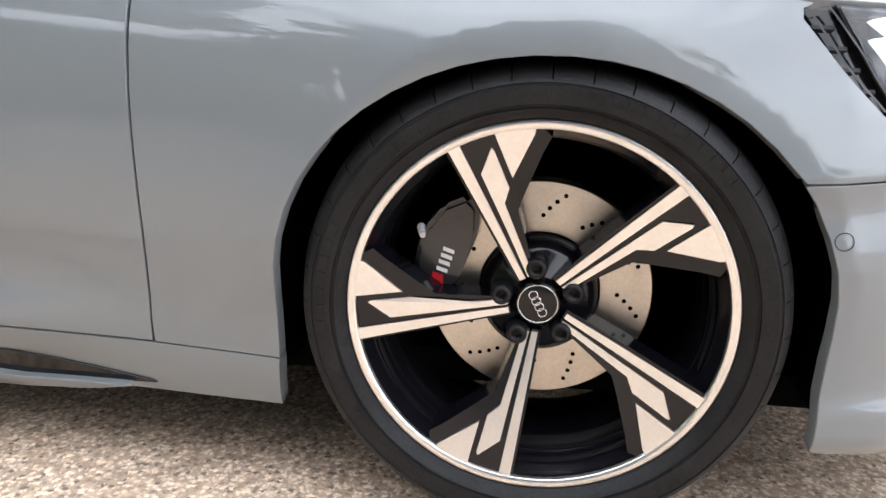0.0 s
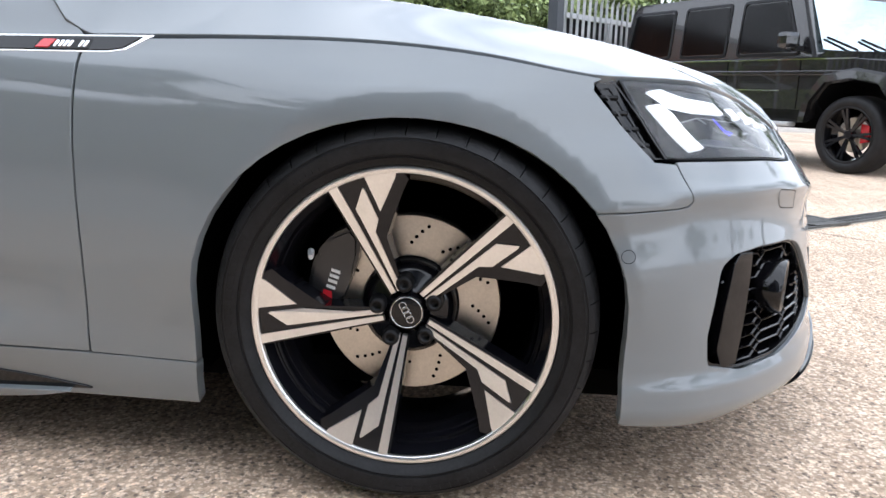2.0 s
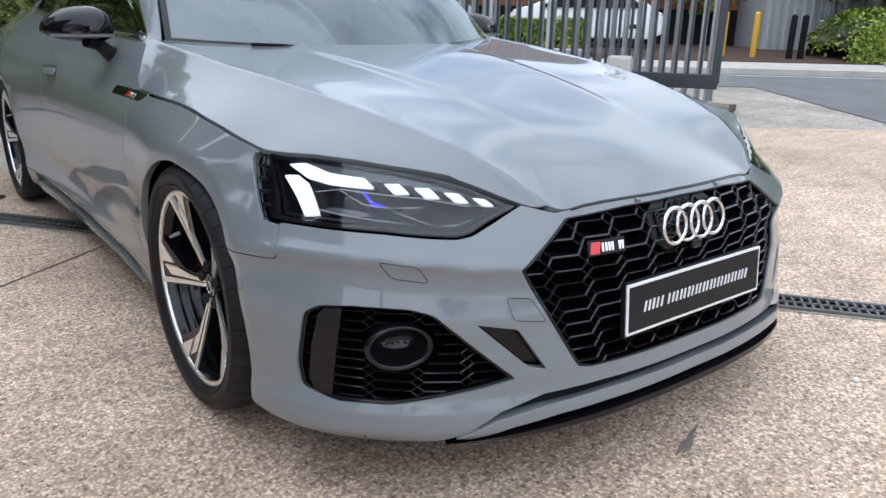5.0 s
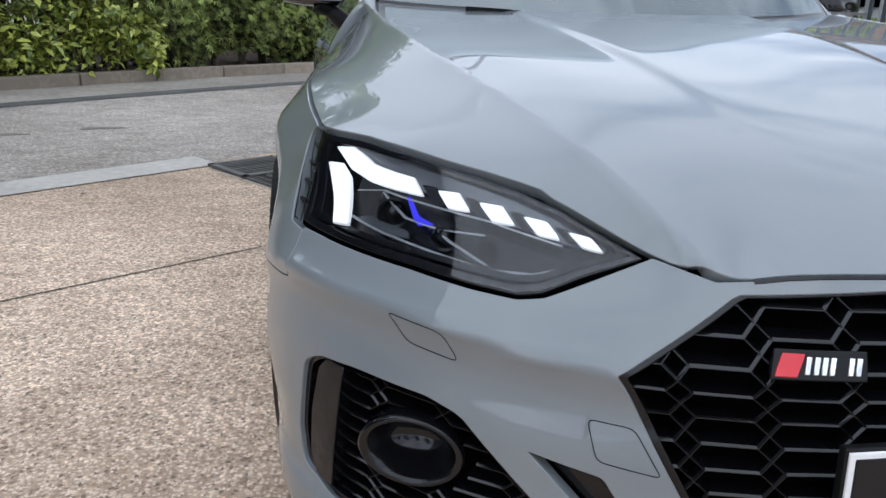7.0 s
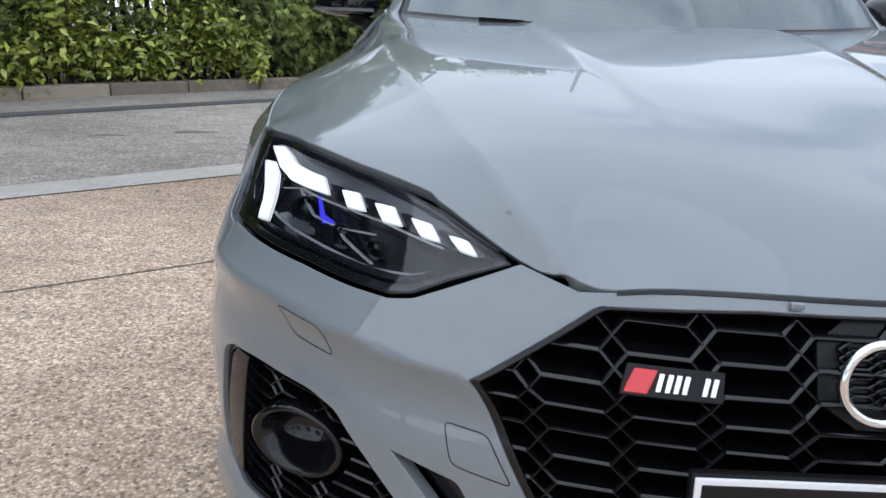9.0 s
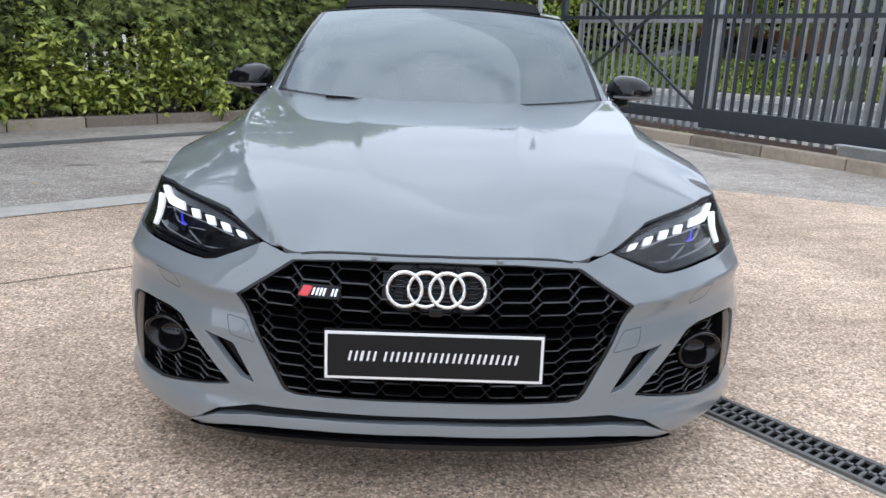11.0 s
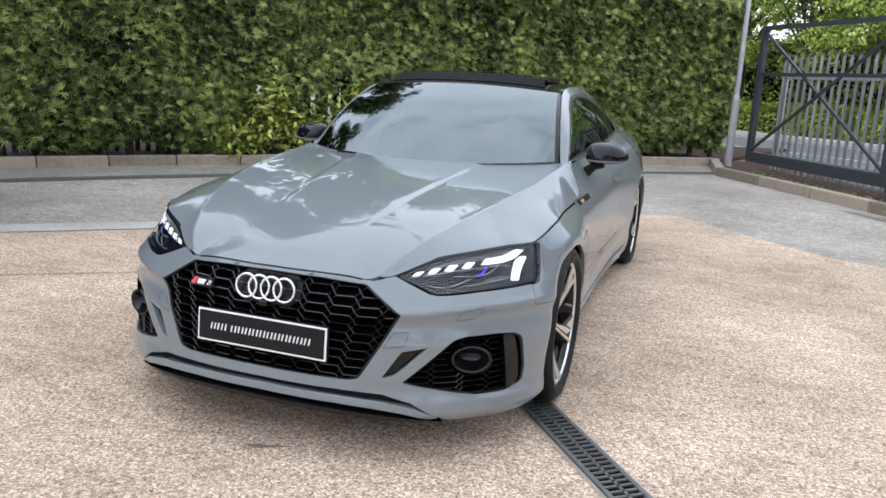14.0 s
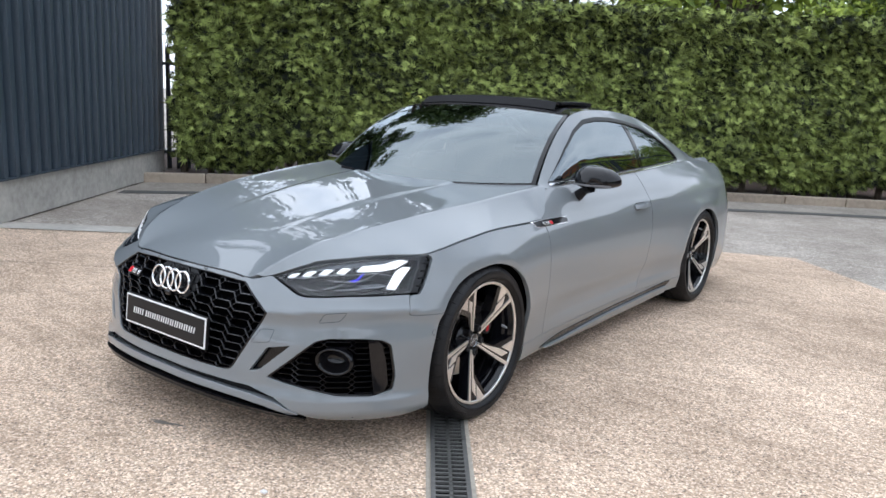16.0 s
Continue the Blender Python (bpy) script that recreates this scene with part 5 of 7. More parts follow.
def brake(s, yc, r):
    e = new("brake")
    e.parent = car
    vs, fs = lathe([(.088, .800), (.090, .806), (r, .806), (r + .002, .803), (r + .002, .775), (.088, .775)], 72, "X")
    d = mesh_object("brake_disc", vs, fs, STEEL, e, smooth=True, label="drilled steel brake disc")
    d.data.set_sharp_from_angle(angle=radians(30))
    vs, fs = lathe([(.0005, .838), (.050, .838), (.074, .832), (.086, .812), (.088, .800)], 48, "X")
    mesh_object("disc_bell", vs, fs, BLACK_SATIN, e, smooth=True)
    hole = None
    for j in range(12):
        for q, rr in enumerate((.114, .125, .136, .147)):
            a = 2 * math.pi * j / 12 + .07 * q
            if hole is None:
                hole = mesh_object("drill_hole", [(.8066, .0035 * math.cos(w), .0035 * math.sin(w)) for w in np.linspace(0, 6.283, 8, endpoint=False)], [tuple(range(8))], CORE, e)
                o = hole
            else:
                o = hole.copy()
                scene.collection.objects.link(o)
            o.location = (0, rr * math.cos(a), rr * math.sin(a))
    # caliper behind the axle
    pts = [(106, 44), (88, 92), (88, 128), (106, 146), (142, 130), (170, 94), (184, 52), (187, 14), (175, -16), (148, -22), (126, -4), (115, 20)]
    bm = bmesh.new()
    prism(bm, [(y * .001, z * .001) for y, z in pts], .775, .838, .04)
    bmesh.ops.bevel(bm, geom=bm.edges[:], offset=.008, segments=2, affect="EDGES")
    part("caliper", bm, CALIPER, e, "dark grey brake caliper", smooth=True)
    if r > .16:
        axis = np.array((-.30, .95))
        acr = np.array((-.95, -.30))
        c0 = np.array((.150, .004))
        f = lambda u, v: tuple(c0 + axis * u + acr * v)
        bm = bmesh.new()
        prism(bm, [f(0, .012), f(.022, .004), f(.022, -.012), f(0, -.008)], .8375, .8395)
        part("red_mark", bm, RED, e)
        for u in (.027, .038, .048, .058):
            bm = bmesh.new()
            prism(bm, [f(u, .009), f(u + .0055, .0075), f(u + .0055, -.0095), f(u, -.008)], .8375, .8393)
            part("letter_bar", bm, WHITE, e)
    e.matrix_basis = Matrix.Translation((0, yc, .334)) @ Matrix.Diagonal((s, 1, 1, 1))
    return e


wm = wheel()
for yc in (0.0135, 2.766):
    for s in (-1, 1):
        brake(s, yc, .163 if yc < 1 else .150)
        w = new("wheel")
        w.parent = car
        w.matrix_basis = Matrix.Translation((0, yc, .334)) @ Matrix.Diagonal((s, 1, 1, 1))
        if s > 0:
            w.matrix_basis = w.matrix_basis @ Matrix.Rotation(radians(-25 if yc < 1 else 40), 4, "X")
        tagged(w, "polished five-spoke alloy wheel with black pockets")
        for o in list(wm.children):
            c = o.copy()
            scene.collection.objects.link(c)
            c.parent = w
            c.matrix_basis = o.matrix_basis.copy()
            for o2 in o.children:
                c2 = o2.copy()
                scene.collection.objects.link(c2)
                c2.parent = c
for o in list(wm.children_recursive):
    bpy.data.objects.remove(o)
bpy.data.objects.remove(wm)


# ---- the yard ----
def flat(name, poly, z, mat, label, category, thick=0.0, kind="structure"):
    """A level sheet over a plan outline, with side walls down to the ground where it has a thickness."""
    area = sum(a[0] * b[1] - a[1] * b[0] for a, b in zip(poly, [*poly[1:], poly[0]]))
    poly = poly if area > 0 else poly[::-1]
    from mathutils.geometry import tessellate_polygon

    bm = bmesh.new()
    top = [bm.verts.new((x, y, z)) for x, y in poly]
    for t in tessellate_polygon([[Vector((x, y, 0)) for x, y in poly]]):
        bm.faces.new([top[i] for i in t])
    if thick:
        low = [bm.verts.new((x, y, z - thick)) for x, y in poly]
        for i in range(len(poly)):
            j = (i + 1) % len(poly)
            bm.faces.new((top[i], low[i], low[j], top[j]))
    ob = part(name, bm, mat)
    if ob.data.polygons[0].normal.z < 0 and not thick:
        ob.data.flip_normals()
    return tagged(ob, label, category, kind=kind)


g = bmesh.new()
bmesh.ops.create_grid(g, x_segments=40, y_segments=40, size=1)
for v in g.verts:
    v.co = (v.co.x * 24 + math.copysign(abs(v.co.x) ** 9, v.co.x) * 880, v.co.y * 24 + math.copysign(abs(v.co.y) ** 9, v.co.y) * 880, -.012)
ground = tagged(part("ground", g, ASPHALT), "worn grey asphalt ground sheet", "ground", kind="structure")
if ground.data.polygons[0].normal.z < 0:
    ground.data.flip_normals()

EDGE = [(-5.0, .25), (-1.45, 3.15), (.40, 4.92), (1.09, 5.24), (2.40, 3.86), (3.93, 3.18), (7.4, .75), (8.9, -.75), (14, -6), (14, -16), (-12, -16), (-12, -6)]
JOINTS = [((-4.6, -1.05), (1.2, 3.0)), ((3.9, -.05), (1.2, -2.7))]
flat("concrete_yard", EDGE, 0.0, CONCRETE, "exposed-aggregate tan concrete yard slab", "pavement", .02)
DR_A, DR_B = np.array((-1.50, 2.90)), np.array((5.6, -6.24))
dd = (DR_B - DR_A) / np.linalg.norm(DR_B - DR_A)
dn = np.array((-dd[1], dd[0]))


def strip(name, a, b, w, z, mat, label, category, kind="structure", thick=0.0):
    a, b = np.array(a, float), np.array(b, float)
    d = (b - a) / np.linalg.norm(b - a)
    n = np.array((-d[1], d[0])) * w / 2
    return flat(name, [tuple(a - n), tuple(b - n), tuple(b + n), tuple(a + n)], z, mat, label, category, thick, kind)


strip("gutter_strip", (-5.0, .30), (-1.62, 3.08), .30, .006, PALE, "pale worn concrete gutter strip", "pavement")
JOINT = material("joint_dirt", (0.10, 0.082, 0.066), rough=0.95, vary=0.4, scale=5)
for a, b in JOINTS:
    strip("slab_joint", a, b, .008, .003, JOINT, "dark joint between concrete slabs", "pavement")


# drainage channel of cast sections with slots
CH = math.atan2(dd[1], dd[0])
HAUNCH = material("drain_haunch_concrete", (0.40, 0.36, 0.30), rough=0.9, vary=0.25, scale=4, bump=0.2)
strip("drain_bed", DR_A, DR_B, .175, .003, HAUNCH, "concrete haunch of the drainage channel", "pavement")
chan_bm = bmesh.new()
box(chan_bm, 0, -.062, .004, .5, .016, .012), box(chan_bm, 0, .062, .004, .5, .016, .012)
for k in range(16):
    box(chan_bm, -.234 + k * .03125, 0, .003, .010, .112, .010)
box(chan_bm, 0, 0, .003, .5, .012, .010)
chan = part("drain_grate", chan_bm, material("cast_iron_grate", (0.12, 0.118, 0.112), rough=0.6, metal=0.3, vary=0.3, scale=8, per="object"))
tagged(chan, "dark cast-iron slotted drain cover section", "drain cover", group="drain cover sections")
# trough is a flat near-black strip: the shade below the grates is painted
bed = boxed("drain_trough", (0, 0, -.001), (.02, .02, .001), CORE)
tagged(bed, "dark drain trough", "drain", kind="structure")
bed.data = flat("trough", [tuple(DR_A - dn * .056), tuple(DR_B - dn * .056), tuple(DR_B + dn * .056), tuple(DR_A + dn * .056)], .0045, CORE, "dark drain trough under the grates", "drain").data
bpy.data.objects.remove(bpy.data.objects["trough"])
total = float(np.linalg.norm(DR_B - DR_A))
for k in range(int(total / .502)):
    c = DR_A + dd * (.25 + .502 * k)
    m = pose(c[0], c[1], .004, 0, 0, math.degrees(CH))
    if k == 0:
        chan.matrix_basis = m
    else:
        copy_thing(chan, m)


def gully(x, y, rz, size=1.0):
    e = thing("gully_grate", "square cast-iron gully grate set in the ground", "drain cover", at=pose(x, y, .008, 0, 0, rz) @ Matrix.Diagonal((size, size, 1, 1)))
    bm = bmesh.new()
    for sx, sy, w, h in ((0, .21, .46, .04), (0, -.21, .46, .04), (.21, 0, .04, .46), (-.21, 0, .04, .46)):
        box(bm, sx, sy, .004, w, h, .014)
    part("grate_frame", bm, chan.data.materials[0], e)
    b2 = boxed("bar", (0, 0, .003), (.40, .022, .012), chan.data.materials[0], e)
    for k in range(-4, 5):
        o = b2 if k == -4 else b2.copy()
        if k > -4:
            scene.collection.objects.link(o)
        o.location = (0, k * .043, 0)
    # thin near-black sheet paints the shade of the pit, no depth modelled
    boxed("pit", (0, 0, .0005), (.4, .4, .001), CORE, e)


gully(-1.29, 2.87, 36, .93)
gully(2.38, -1.98, -60, .66)

# ---- kerbs and bed of the hedge ----
HB = [np.array(p) for p in ((-7.15, 3.45), (-3.85, 7.75), (1.45, 11.35))]


def hedge_line(t):
    return (1 - t) ** 2 * HB[0] + 2 * t * (1 - t) * HB[1] + t * t * HB[2]


def kerb_run(pts, group):
    for a, b in zip(pts, pts[1:]):
        a, b = np.array(a), np.array(b)
        L, mid = np.linalg.norm(b - a), (a + b) / 2
        rz = math.atan2(*(b - a)[::-1])
        bm = bmesh.new()
        box(bm, 0, 0, .05, L - .012, .15, .15, bevel=.018)
        k = part("kerb_stone", bm, KERB)
        k.matrix_basis = pose(mid[0], mid[1], 0, 0, 0, math.degrees(rz))
        tagged(k, "weathered tan concrete kerb stone along the planting", "kerb stone", group=group)


kerb_run([hedge_line(t) for t in np.linspace(0, 1, 14)], "kerb stones")
GL = [np.array(p, float) for p in ((1.45, 11.35), (1.55, 9.75), (2.75, 7.9), (4.38, 5.3), (5.9, 2.75))]
gp = []
for a, b in zip(GL, GL[1:]):
    n = max(1, int(np.linalg.norm(b - a) / .95))
    gp += [a + (b - a) * k / n for k in range(n)]
kerb_run([*gp, GL[-1]], "kerb stones")
flat("planting_bed", [*[tuple(hedge_line(t)) for t in np.linspace(0, 1, 14)], (3, 16), (-9, 12), (-11, 5)], .06, SOIL, "brown soil planting bed under the hedge", "soil", .08)
flat("verge", [*[tuple(p) for p in GL], (6.6, 3.1), (4.0, 8.2), (2.6, 11.4), (3, 13)], .055, SOIL, "narrow earth verge behind the kerb", "soil", .07)
gut = [hedge_line(t) for t in np.linspace(0, 1, 12)]
off = [p + np.array((.70, -.72)) * 1.0 for p in gut]
off2 = [p + np.array((.70, -.72)) * 1.28 for p in gut]
flat("gutter_band", [*[tuple(p) for p in off], *[tuple(p) for p in off2[::-1]]], -.006, material("dark_asphalt_patch", (0.11, 0.107, 0.10), rough=0.9, vary=0.25, scale=3), "darker asphalt band along the kerb", "pavement")
APRON = material("weathered_channel_concrete", (0.34, 0.305, 0.262), rough=0.9, vary=0.35, scale=1.6, bump=0.25, bump_scale=60)
inner = [p + np.array((.70, -.72)) * .06 for p in gut]
flat("kerb_apron", [*[tuple(p) for p in inner], *[tuple(p) for p in off[::-1]]], -.0065, APRON, "weathered tan concrete channel beside the kerb", "pavement")


# ---- foliage ----
def sprigs(centers, normals, size, mat, name, label, seed, leaf="fan", parent=None, spread=.9):
    """Many small leafy sprigs, each of a few bent blades, as one object."""
    rng = np.random.default_rng(seed)
    n = len(centers)
    C = np.asarray(centers, float)
    Nn = np.asarray(normals, float) + rng.normal(0, spread, (n, 3)) * .6
    Nn /= np.linalg.norm(Nn, axis=1)[:, None]
    U = np.cross(Nn, rng.normal(0, 1, (n, 3)))
    U /= np.linalg.norm(U, axis=1)[:, None] + 1e-9
    V = np.cross(Nn, U)
    S = size * rng.uniform(.55, 1.35, n)[:, None]
    if leaf == "fan":
        shape = [(0, 0, 0), (-.42, .55, .10), (-.14, .62, .16), (0, 1.15, -.05), (.14, .62, .16), (.42, .55, .10)]
        tris = [(0, 2, 1), (0, 3, 2), (0, 4, 3), (0, 5, 4)]
    elif leaf == "spray":
        shape, tris = [(0, 0, 0)], []
        for k, (an, ln) in enumerate(((-.95, .62), (-.5, .9), (-.12, 1.25), (.3, 1.0), (.8, .7))):
            c, w = (math.sin(an), math.cos(an)), .085
            shape += [(c[1] * w + c[0] * ln * .45, -c[0] * w + c[1] * ln * .45, .05), (c[0] * ln, c[1] * ln, -.22 * ln * ln + .04 * k), (-c[1] * w + c[0] * ln * .4, c[0] * w + c[1] * ln * .4, .02)]
            tris += [(0, 3 * k + 1, 3 * k + 2), (0, 3 * k + 2, 3 * k + 3)]
    else:
        shape = [(0, 0, 0), (-.26, .45, .10), (0, .5, 0), (.26, .45, .10), (0, 1.1, -.16)]
        tris = [(0, 2, 1), (0, 3, 2), (1, 2, 4), (2, 3, 4)]
    k = len(shape)
    P = np.empty((n, k, 3))
    for i, (a, b, c) in enumerate(shape):
        P[:, i] = C + (U * a + V * b + Nn * (c + .25 * b)) * S
    F = (np.arange(n)[:, None, None] * k + np.array(tris)[None]).reshape(-1, 3)
    me = bpy.data.meshes.new(name)
    me.vertices.add(n * k)
    me.vertices.foreach_set("co", P.reshape(-1))
    me.loops.add(F.size)
    me.loops.foreach_set("vertex_index", F.reshape(-1).astype(np.int32))
    me.polygons.add(len(F))
    me.polygons.foreach_set("loop_start", np.arange(0, F.size, 3, dtype=np.int32))
    me.update(calc_edges=True)
    me.materials.append(mat)
    ob = new(name, me)
    if parent is not None:
        ob.parent = parent
    return ob


def hedge(t0, t1, height, depth, n, seed):
    """A clipped conifer hedge: near-black body as painted inner shade, with an uneven skin of sprigs."""
    rng = np.random.default_rng(seed)
    e = thing("hedge", "tall clipped dark-green conifer hedge behind the kerb", "hedge")
    t = rng.uniform(t0, t1, n)
    P = np.array([hedge_line(k) for k in t])
    T = np.array([hedge_line(k + 1e-3) - hedge_line(k - 1e-3) for k in t])
    T /= np.linalg.norm(T, axis=1)[:, None]
    B = np.stack([-T[:, 1], T[:, 0]], 1)
    z = height * rng.uniform(0.02, 1.0, n) ** .92
    top = rng.uniform(0, 1, n) < .10
    z = np.where(top, height + rng.normal(0, .05, n), z)
    wave = np.array([noise.noise(Vector((a * 14, b * 1.3, seed))) for a, b in zip(t, z)]) * .16 + np.array([noise.noise(Vector((a * 95, b * 8.5, seed + 3))) for a, b in zip(t, z)]) * .20
    bulge = .28 + .30 * np.clip((.5 - z) / .5, 0, 1) - .10 * np.clip((z - height + .5) / .5, 0, 1)
    hole = (z < .12 + .12 * np.sin(t * 40)) & ~top
    gap = (t > .335) & (t < .50) & (z < .95 + .35 * np.sin(t * 61) + .2 * np.sin(t * 143)) & (rng.uniform(0, 1, n) < .88)
    depth_in = np.where(top, rng.uniform(.2, depth, n), bulge - wave + rng.exponential(.09, n))
    C = np.stack([P[:, 0] + B[:, 0] * depth_in, P[:, 1] + B[:, 1] * depth_in, z + .06], 1)
    Nn = np.stack([-B[:, 0] * .75, -B[:, 1] * .75, np.full(n, .55)], 1)
    Nn[top] = (0, 0, 1)
    ragged = (t < .062) & (rng.uniform(0, 1, n) < np.clip((.065 - t) / .03, 0, 1) * (.55 + .45 * np.sin(z * 5.0)))
    keep = ~(hole | gap | ragged)
    sprigs(C[keep], Nn[keep], .104, LEAF, "foliage", "", seed, "spray", e, spread=.55)
    # solid near-black body: shade between the sprigs is put into its colour
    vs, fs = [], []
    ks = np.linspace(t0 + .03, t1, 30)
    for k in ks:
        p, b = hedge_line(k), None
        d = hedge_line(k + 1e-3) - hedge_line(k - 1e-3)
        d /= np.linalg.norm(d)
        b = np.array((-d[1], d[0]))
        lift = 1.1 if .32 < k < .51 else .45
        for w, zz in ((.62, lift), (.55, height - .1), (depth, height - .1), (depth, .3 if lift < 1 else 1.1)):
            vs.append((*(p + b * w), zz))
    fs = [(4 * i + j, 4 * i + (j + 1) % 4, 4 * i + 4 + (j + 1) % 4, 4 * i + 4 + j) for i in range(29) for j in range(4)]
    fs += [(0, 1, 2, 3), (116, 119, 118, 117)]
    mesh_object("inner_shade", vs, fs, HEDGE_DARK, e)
    bm = bmesh.new()
    for k in np.arange(t0 + .01, t1, .035):
        p = hedge_line(k)
        d = hedge_line(k + 1e-3) - hedge_line(k - 1e-3)
        d /= np.linalg.norm(d)
        q = p + np.array((-d[1], d[0])) * rng.uniform(.6, .8)
        tube(bm, (*q, .03), (q[0] + rng.normal(0, .05), q[1] + rng.normal(0, .05), 1.7), .055, .035, 8)
        for j in range(5):
            zz = rng.uniform(.3, 1.5)
            tube(bm, (*q, zz), (q[0] + rng.normal(0, .3), q[1] + rng.normal(0, .3), zz + rng.uniform(.1, .5)), .012, .004, 5)
    part("stem", bm, BARK, e)


hedge(.035, 1.03, 2.78, 1.5, 88000, 5)


def shrub(x, y, w, h, n, seed):
    rng = np.random.default_rng(seed)
    e = thing("laurel_shrub", "yellow-green laurel shrub in front of the hedge gap", "shrub", group="laurel shrubs", at=pose(x, y, .05))
    bm = bmesh.new()
    C, Nn = [], []
    for k in range(max(5, n // 45)):
        a, r = rng.uniform(0, 6.28), rng.uniform(.05, w)
        tip = Vector((r * math.cos(a), r * math.sin(a), h * rng.uniform(.35, 1.0)))
        tube(bm, (0, 0, 0), tip * .55, .009, .006, 5), tube(bm, tip * .55, tip, .006, .003, 5)
        for j in range(45):
            f = rng.uniform(.35, 1.05)
            c = np.array(tip) * f + rng.normal(0, .07, 3)
            C.append(c)
            Nn.append((c[0], c[1], abs(c[2]) * .4 + .2))
    part("stem", bm, BARK, e)
    C = np.array(C)
    C[:, 2] = np.abs(C[:, 2])
    sprigs(C, np.array(Nn) / np.linalg.norm(Nn, axis=1)[:, None], .105, LEAF2, "leaves", "", seed, "blade", e)


for k, (t, o, w, h, n) in enumerate(((.30, .10, .24, .6, 350), (.33, .10, .34, 1.0, 700), (.355, .14, .34, 1.3, 900), (.38, .2, .32, 1.0, 700), (.415, .14, .34, .75, 600), (.445, .2, .30, .95, 600), (.475, .12, .34, 1.2, 800), (.505, .14, .3, .9, 600), (.54, .1, .3, .7, 450))):
    p = hedge_line(t)
    d = hedge_line(t + 1e-3) - hedge_line(t - 1e-3)
    d /= np.linalg.norm(d)
    q = p + np.array((-d[1], d[0])) * o
    shrub(q[0], q[1], w, h, n, 50 + k)


# ---- palisade fence behind the hedge ----
def pale_mesh(h, w=.07):
    bm = bmesh.new()
    prof = [(-w / 2, 0), (-w / 4, .012), (0, .016), (w / 4, .012), (w / 2, 0)]
    lo = [bm.verts.new((x, y, 0)) for x, y in prof]
    hi = [bm.verts.new((x, y, h - .12)) for x, y in prof]
    tip = bm.verts.new((0, .03, h))
    tip2, tip3 = bm.verts.new((-w * .35, .02, h - .03)), bm.verts.new((w * .35, .02, h - .03))
    for i in range(4):
        bm.faces.new((lo[i], lo[i + 1], hi[i + 1], hi[i]))
    bm.faces.new((hi[0], hi[1], tip2)), bm.faces.new((hi[1], hi[2], tip)), bm.faces.new((hi[2], hi[3], tip)), bm.faces.new((hi[3], hi[4], tip3))
    bmesh.ops.solidify(bm, geom=bm.faces[:], thickness=.003)
    return bm


def palisade(a, b, h, step, mat, label, w=.07, z=0.0, rails=(.3, 1.6)):
    a, b = np.array(a, float), np.array(b, float)
    L = float(np.linalg.norm(b - a))
    d = (b - a) / L
    e = thing("palisade_fence", label, "fence", at=pose(a[0], a[1], z, 0, 0, math.degrees(math.atan2(d[1], d[0]))))
    first = part("pale", pale_mesh(h, w), mat, e)
    for k in range(int(L / step)):
        o = first if k == 0 else first.copy()
        if k:
            scene.collection.objects.link(o)
        o.location = (step * (k + .5), 0, .03)
    for r in rails:
        boxed("rail", (L / 2, .02, r * h / 1.9), (L, .025, .05), mat, e)
    post = boxed("post", (0, .05, h / 2 - .05), (.06, .08, h - .1), mat, e)
    for k in range(1, int(L / 2.75) + 1):
        o = post.copy()
        scene.collection.objects.link(o)
        o.location = (k * 2.75, 0, 0)
    return e


p0, p1 = hedge_line(.0), hedge_line(.62)
palisade((p0[0] - 1.15, p0[1] + .75), (p1[0] - .95, p1[1] + 1.0), 2.0, .145, GATE, "dark steel palisade fence behind the hedge")

# ---- clad building on the corner ----
WA, WB = np.array((-7.68, 4.10)), np.array((-3.75, -.80))
wd = (WB - WA) / np.linalg.norm(WB - WA)
wn = np.array((wd[1], -wd[0]))
wn = wn if wn @ (np.array((0, 0)) - WA) < 0 else -wn
wl = float(np.linalg.norm(WB - WA))
bld = thing("clad_building", "slate-blue corrugated clad building on a low concrete plinth", "building", at=pose(WA[0], WA[1], 0, 0, 0, math.degrees(math.atan2(wd[1], wd[0]))))
vs, fs = [], []
prof = []
x = 0.0
while x < wl:
    prof += [(x, 0.0), (x + .055, 0.0), (x + .072, .060), (x + .133, .060), (x + .150, 0.0)]
    x += .21
sgn = 1 if (np.array((-wd[1], wd[0])) @ wn) > 0 else -1
for px, py in prof:
    vs += [(px, -sgn * py, .40), (px, -sgn * py, 5.0)]
fs = [(2 * k, 2 * k + 2, 2 * k + 3, 2 * k + 1) for k in range(len(prof) - 1)]
mesh_object("cladding", vs, fs, CLAD, bld, label="slate-blue corrugated sheet")
boxed("plinth", (wl / 2, sgn * .14, .20), (wl, .34, .40), PLINTH, bld, bevel=.012)
boxed("drip_flashing", (wl / 2, -sgn * .035, .408), (wl, .10, .012), CLAD, bld)
boxed("side_wall", (-.02, sgn * 2.5, 2.5), (.06, 4.8, 5.0), CLAD, bld)
boxed("end_wall", (wl + .02, sgn * 2.5, 2.5), (.06, 4.8, 5.0), CLAD, bld)
boxed("back_wall", (wl / 2, sgn * 4.9, 2.5), (wl, .06, 5.0), CLAD, bld)
boxed("roof", (wl / 2, sgn * 2.45, 5.03), (wl + .3, 5.2, .08), CLAD, bld)

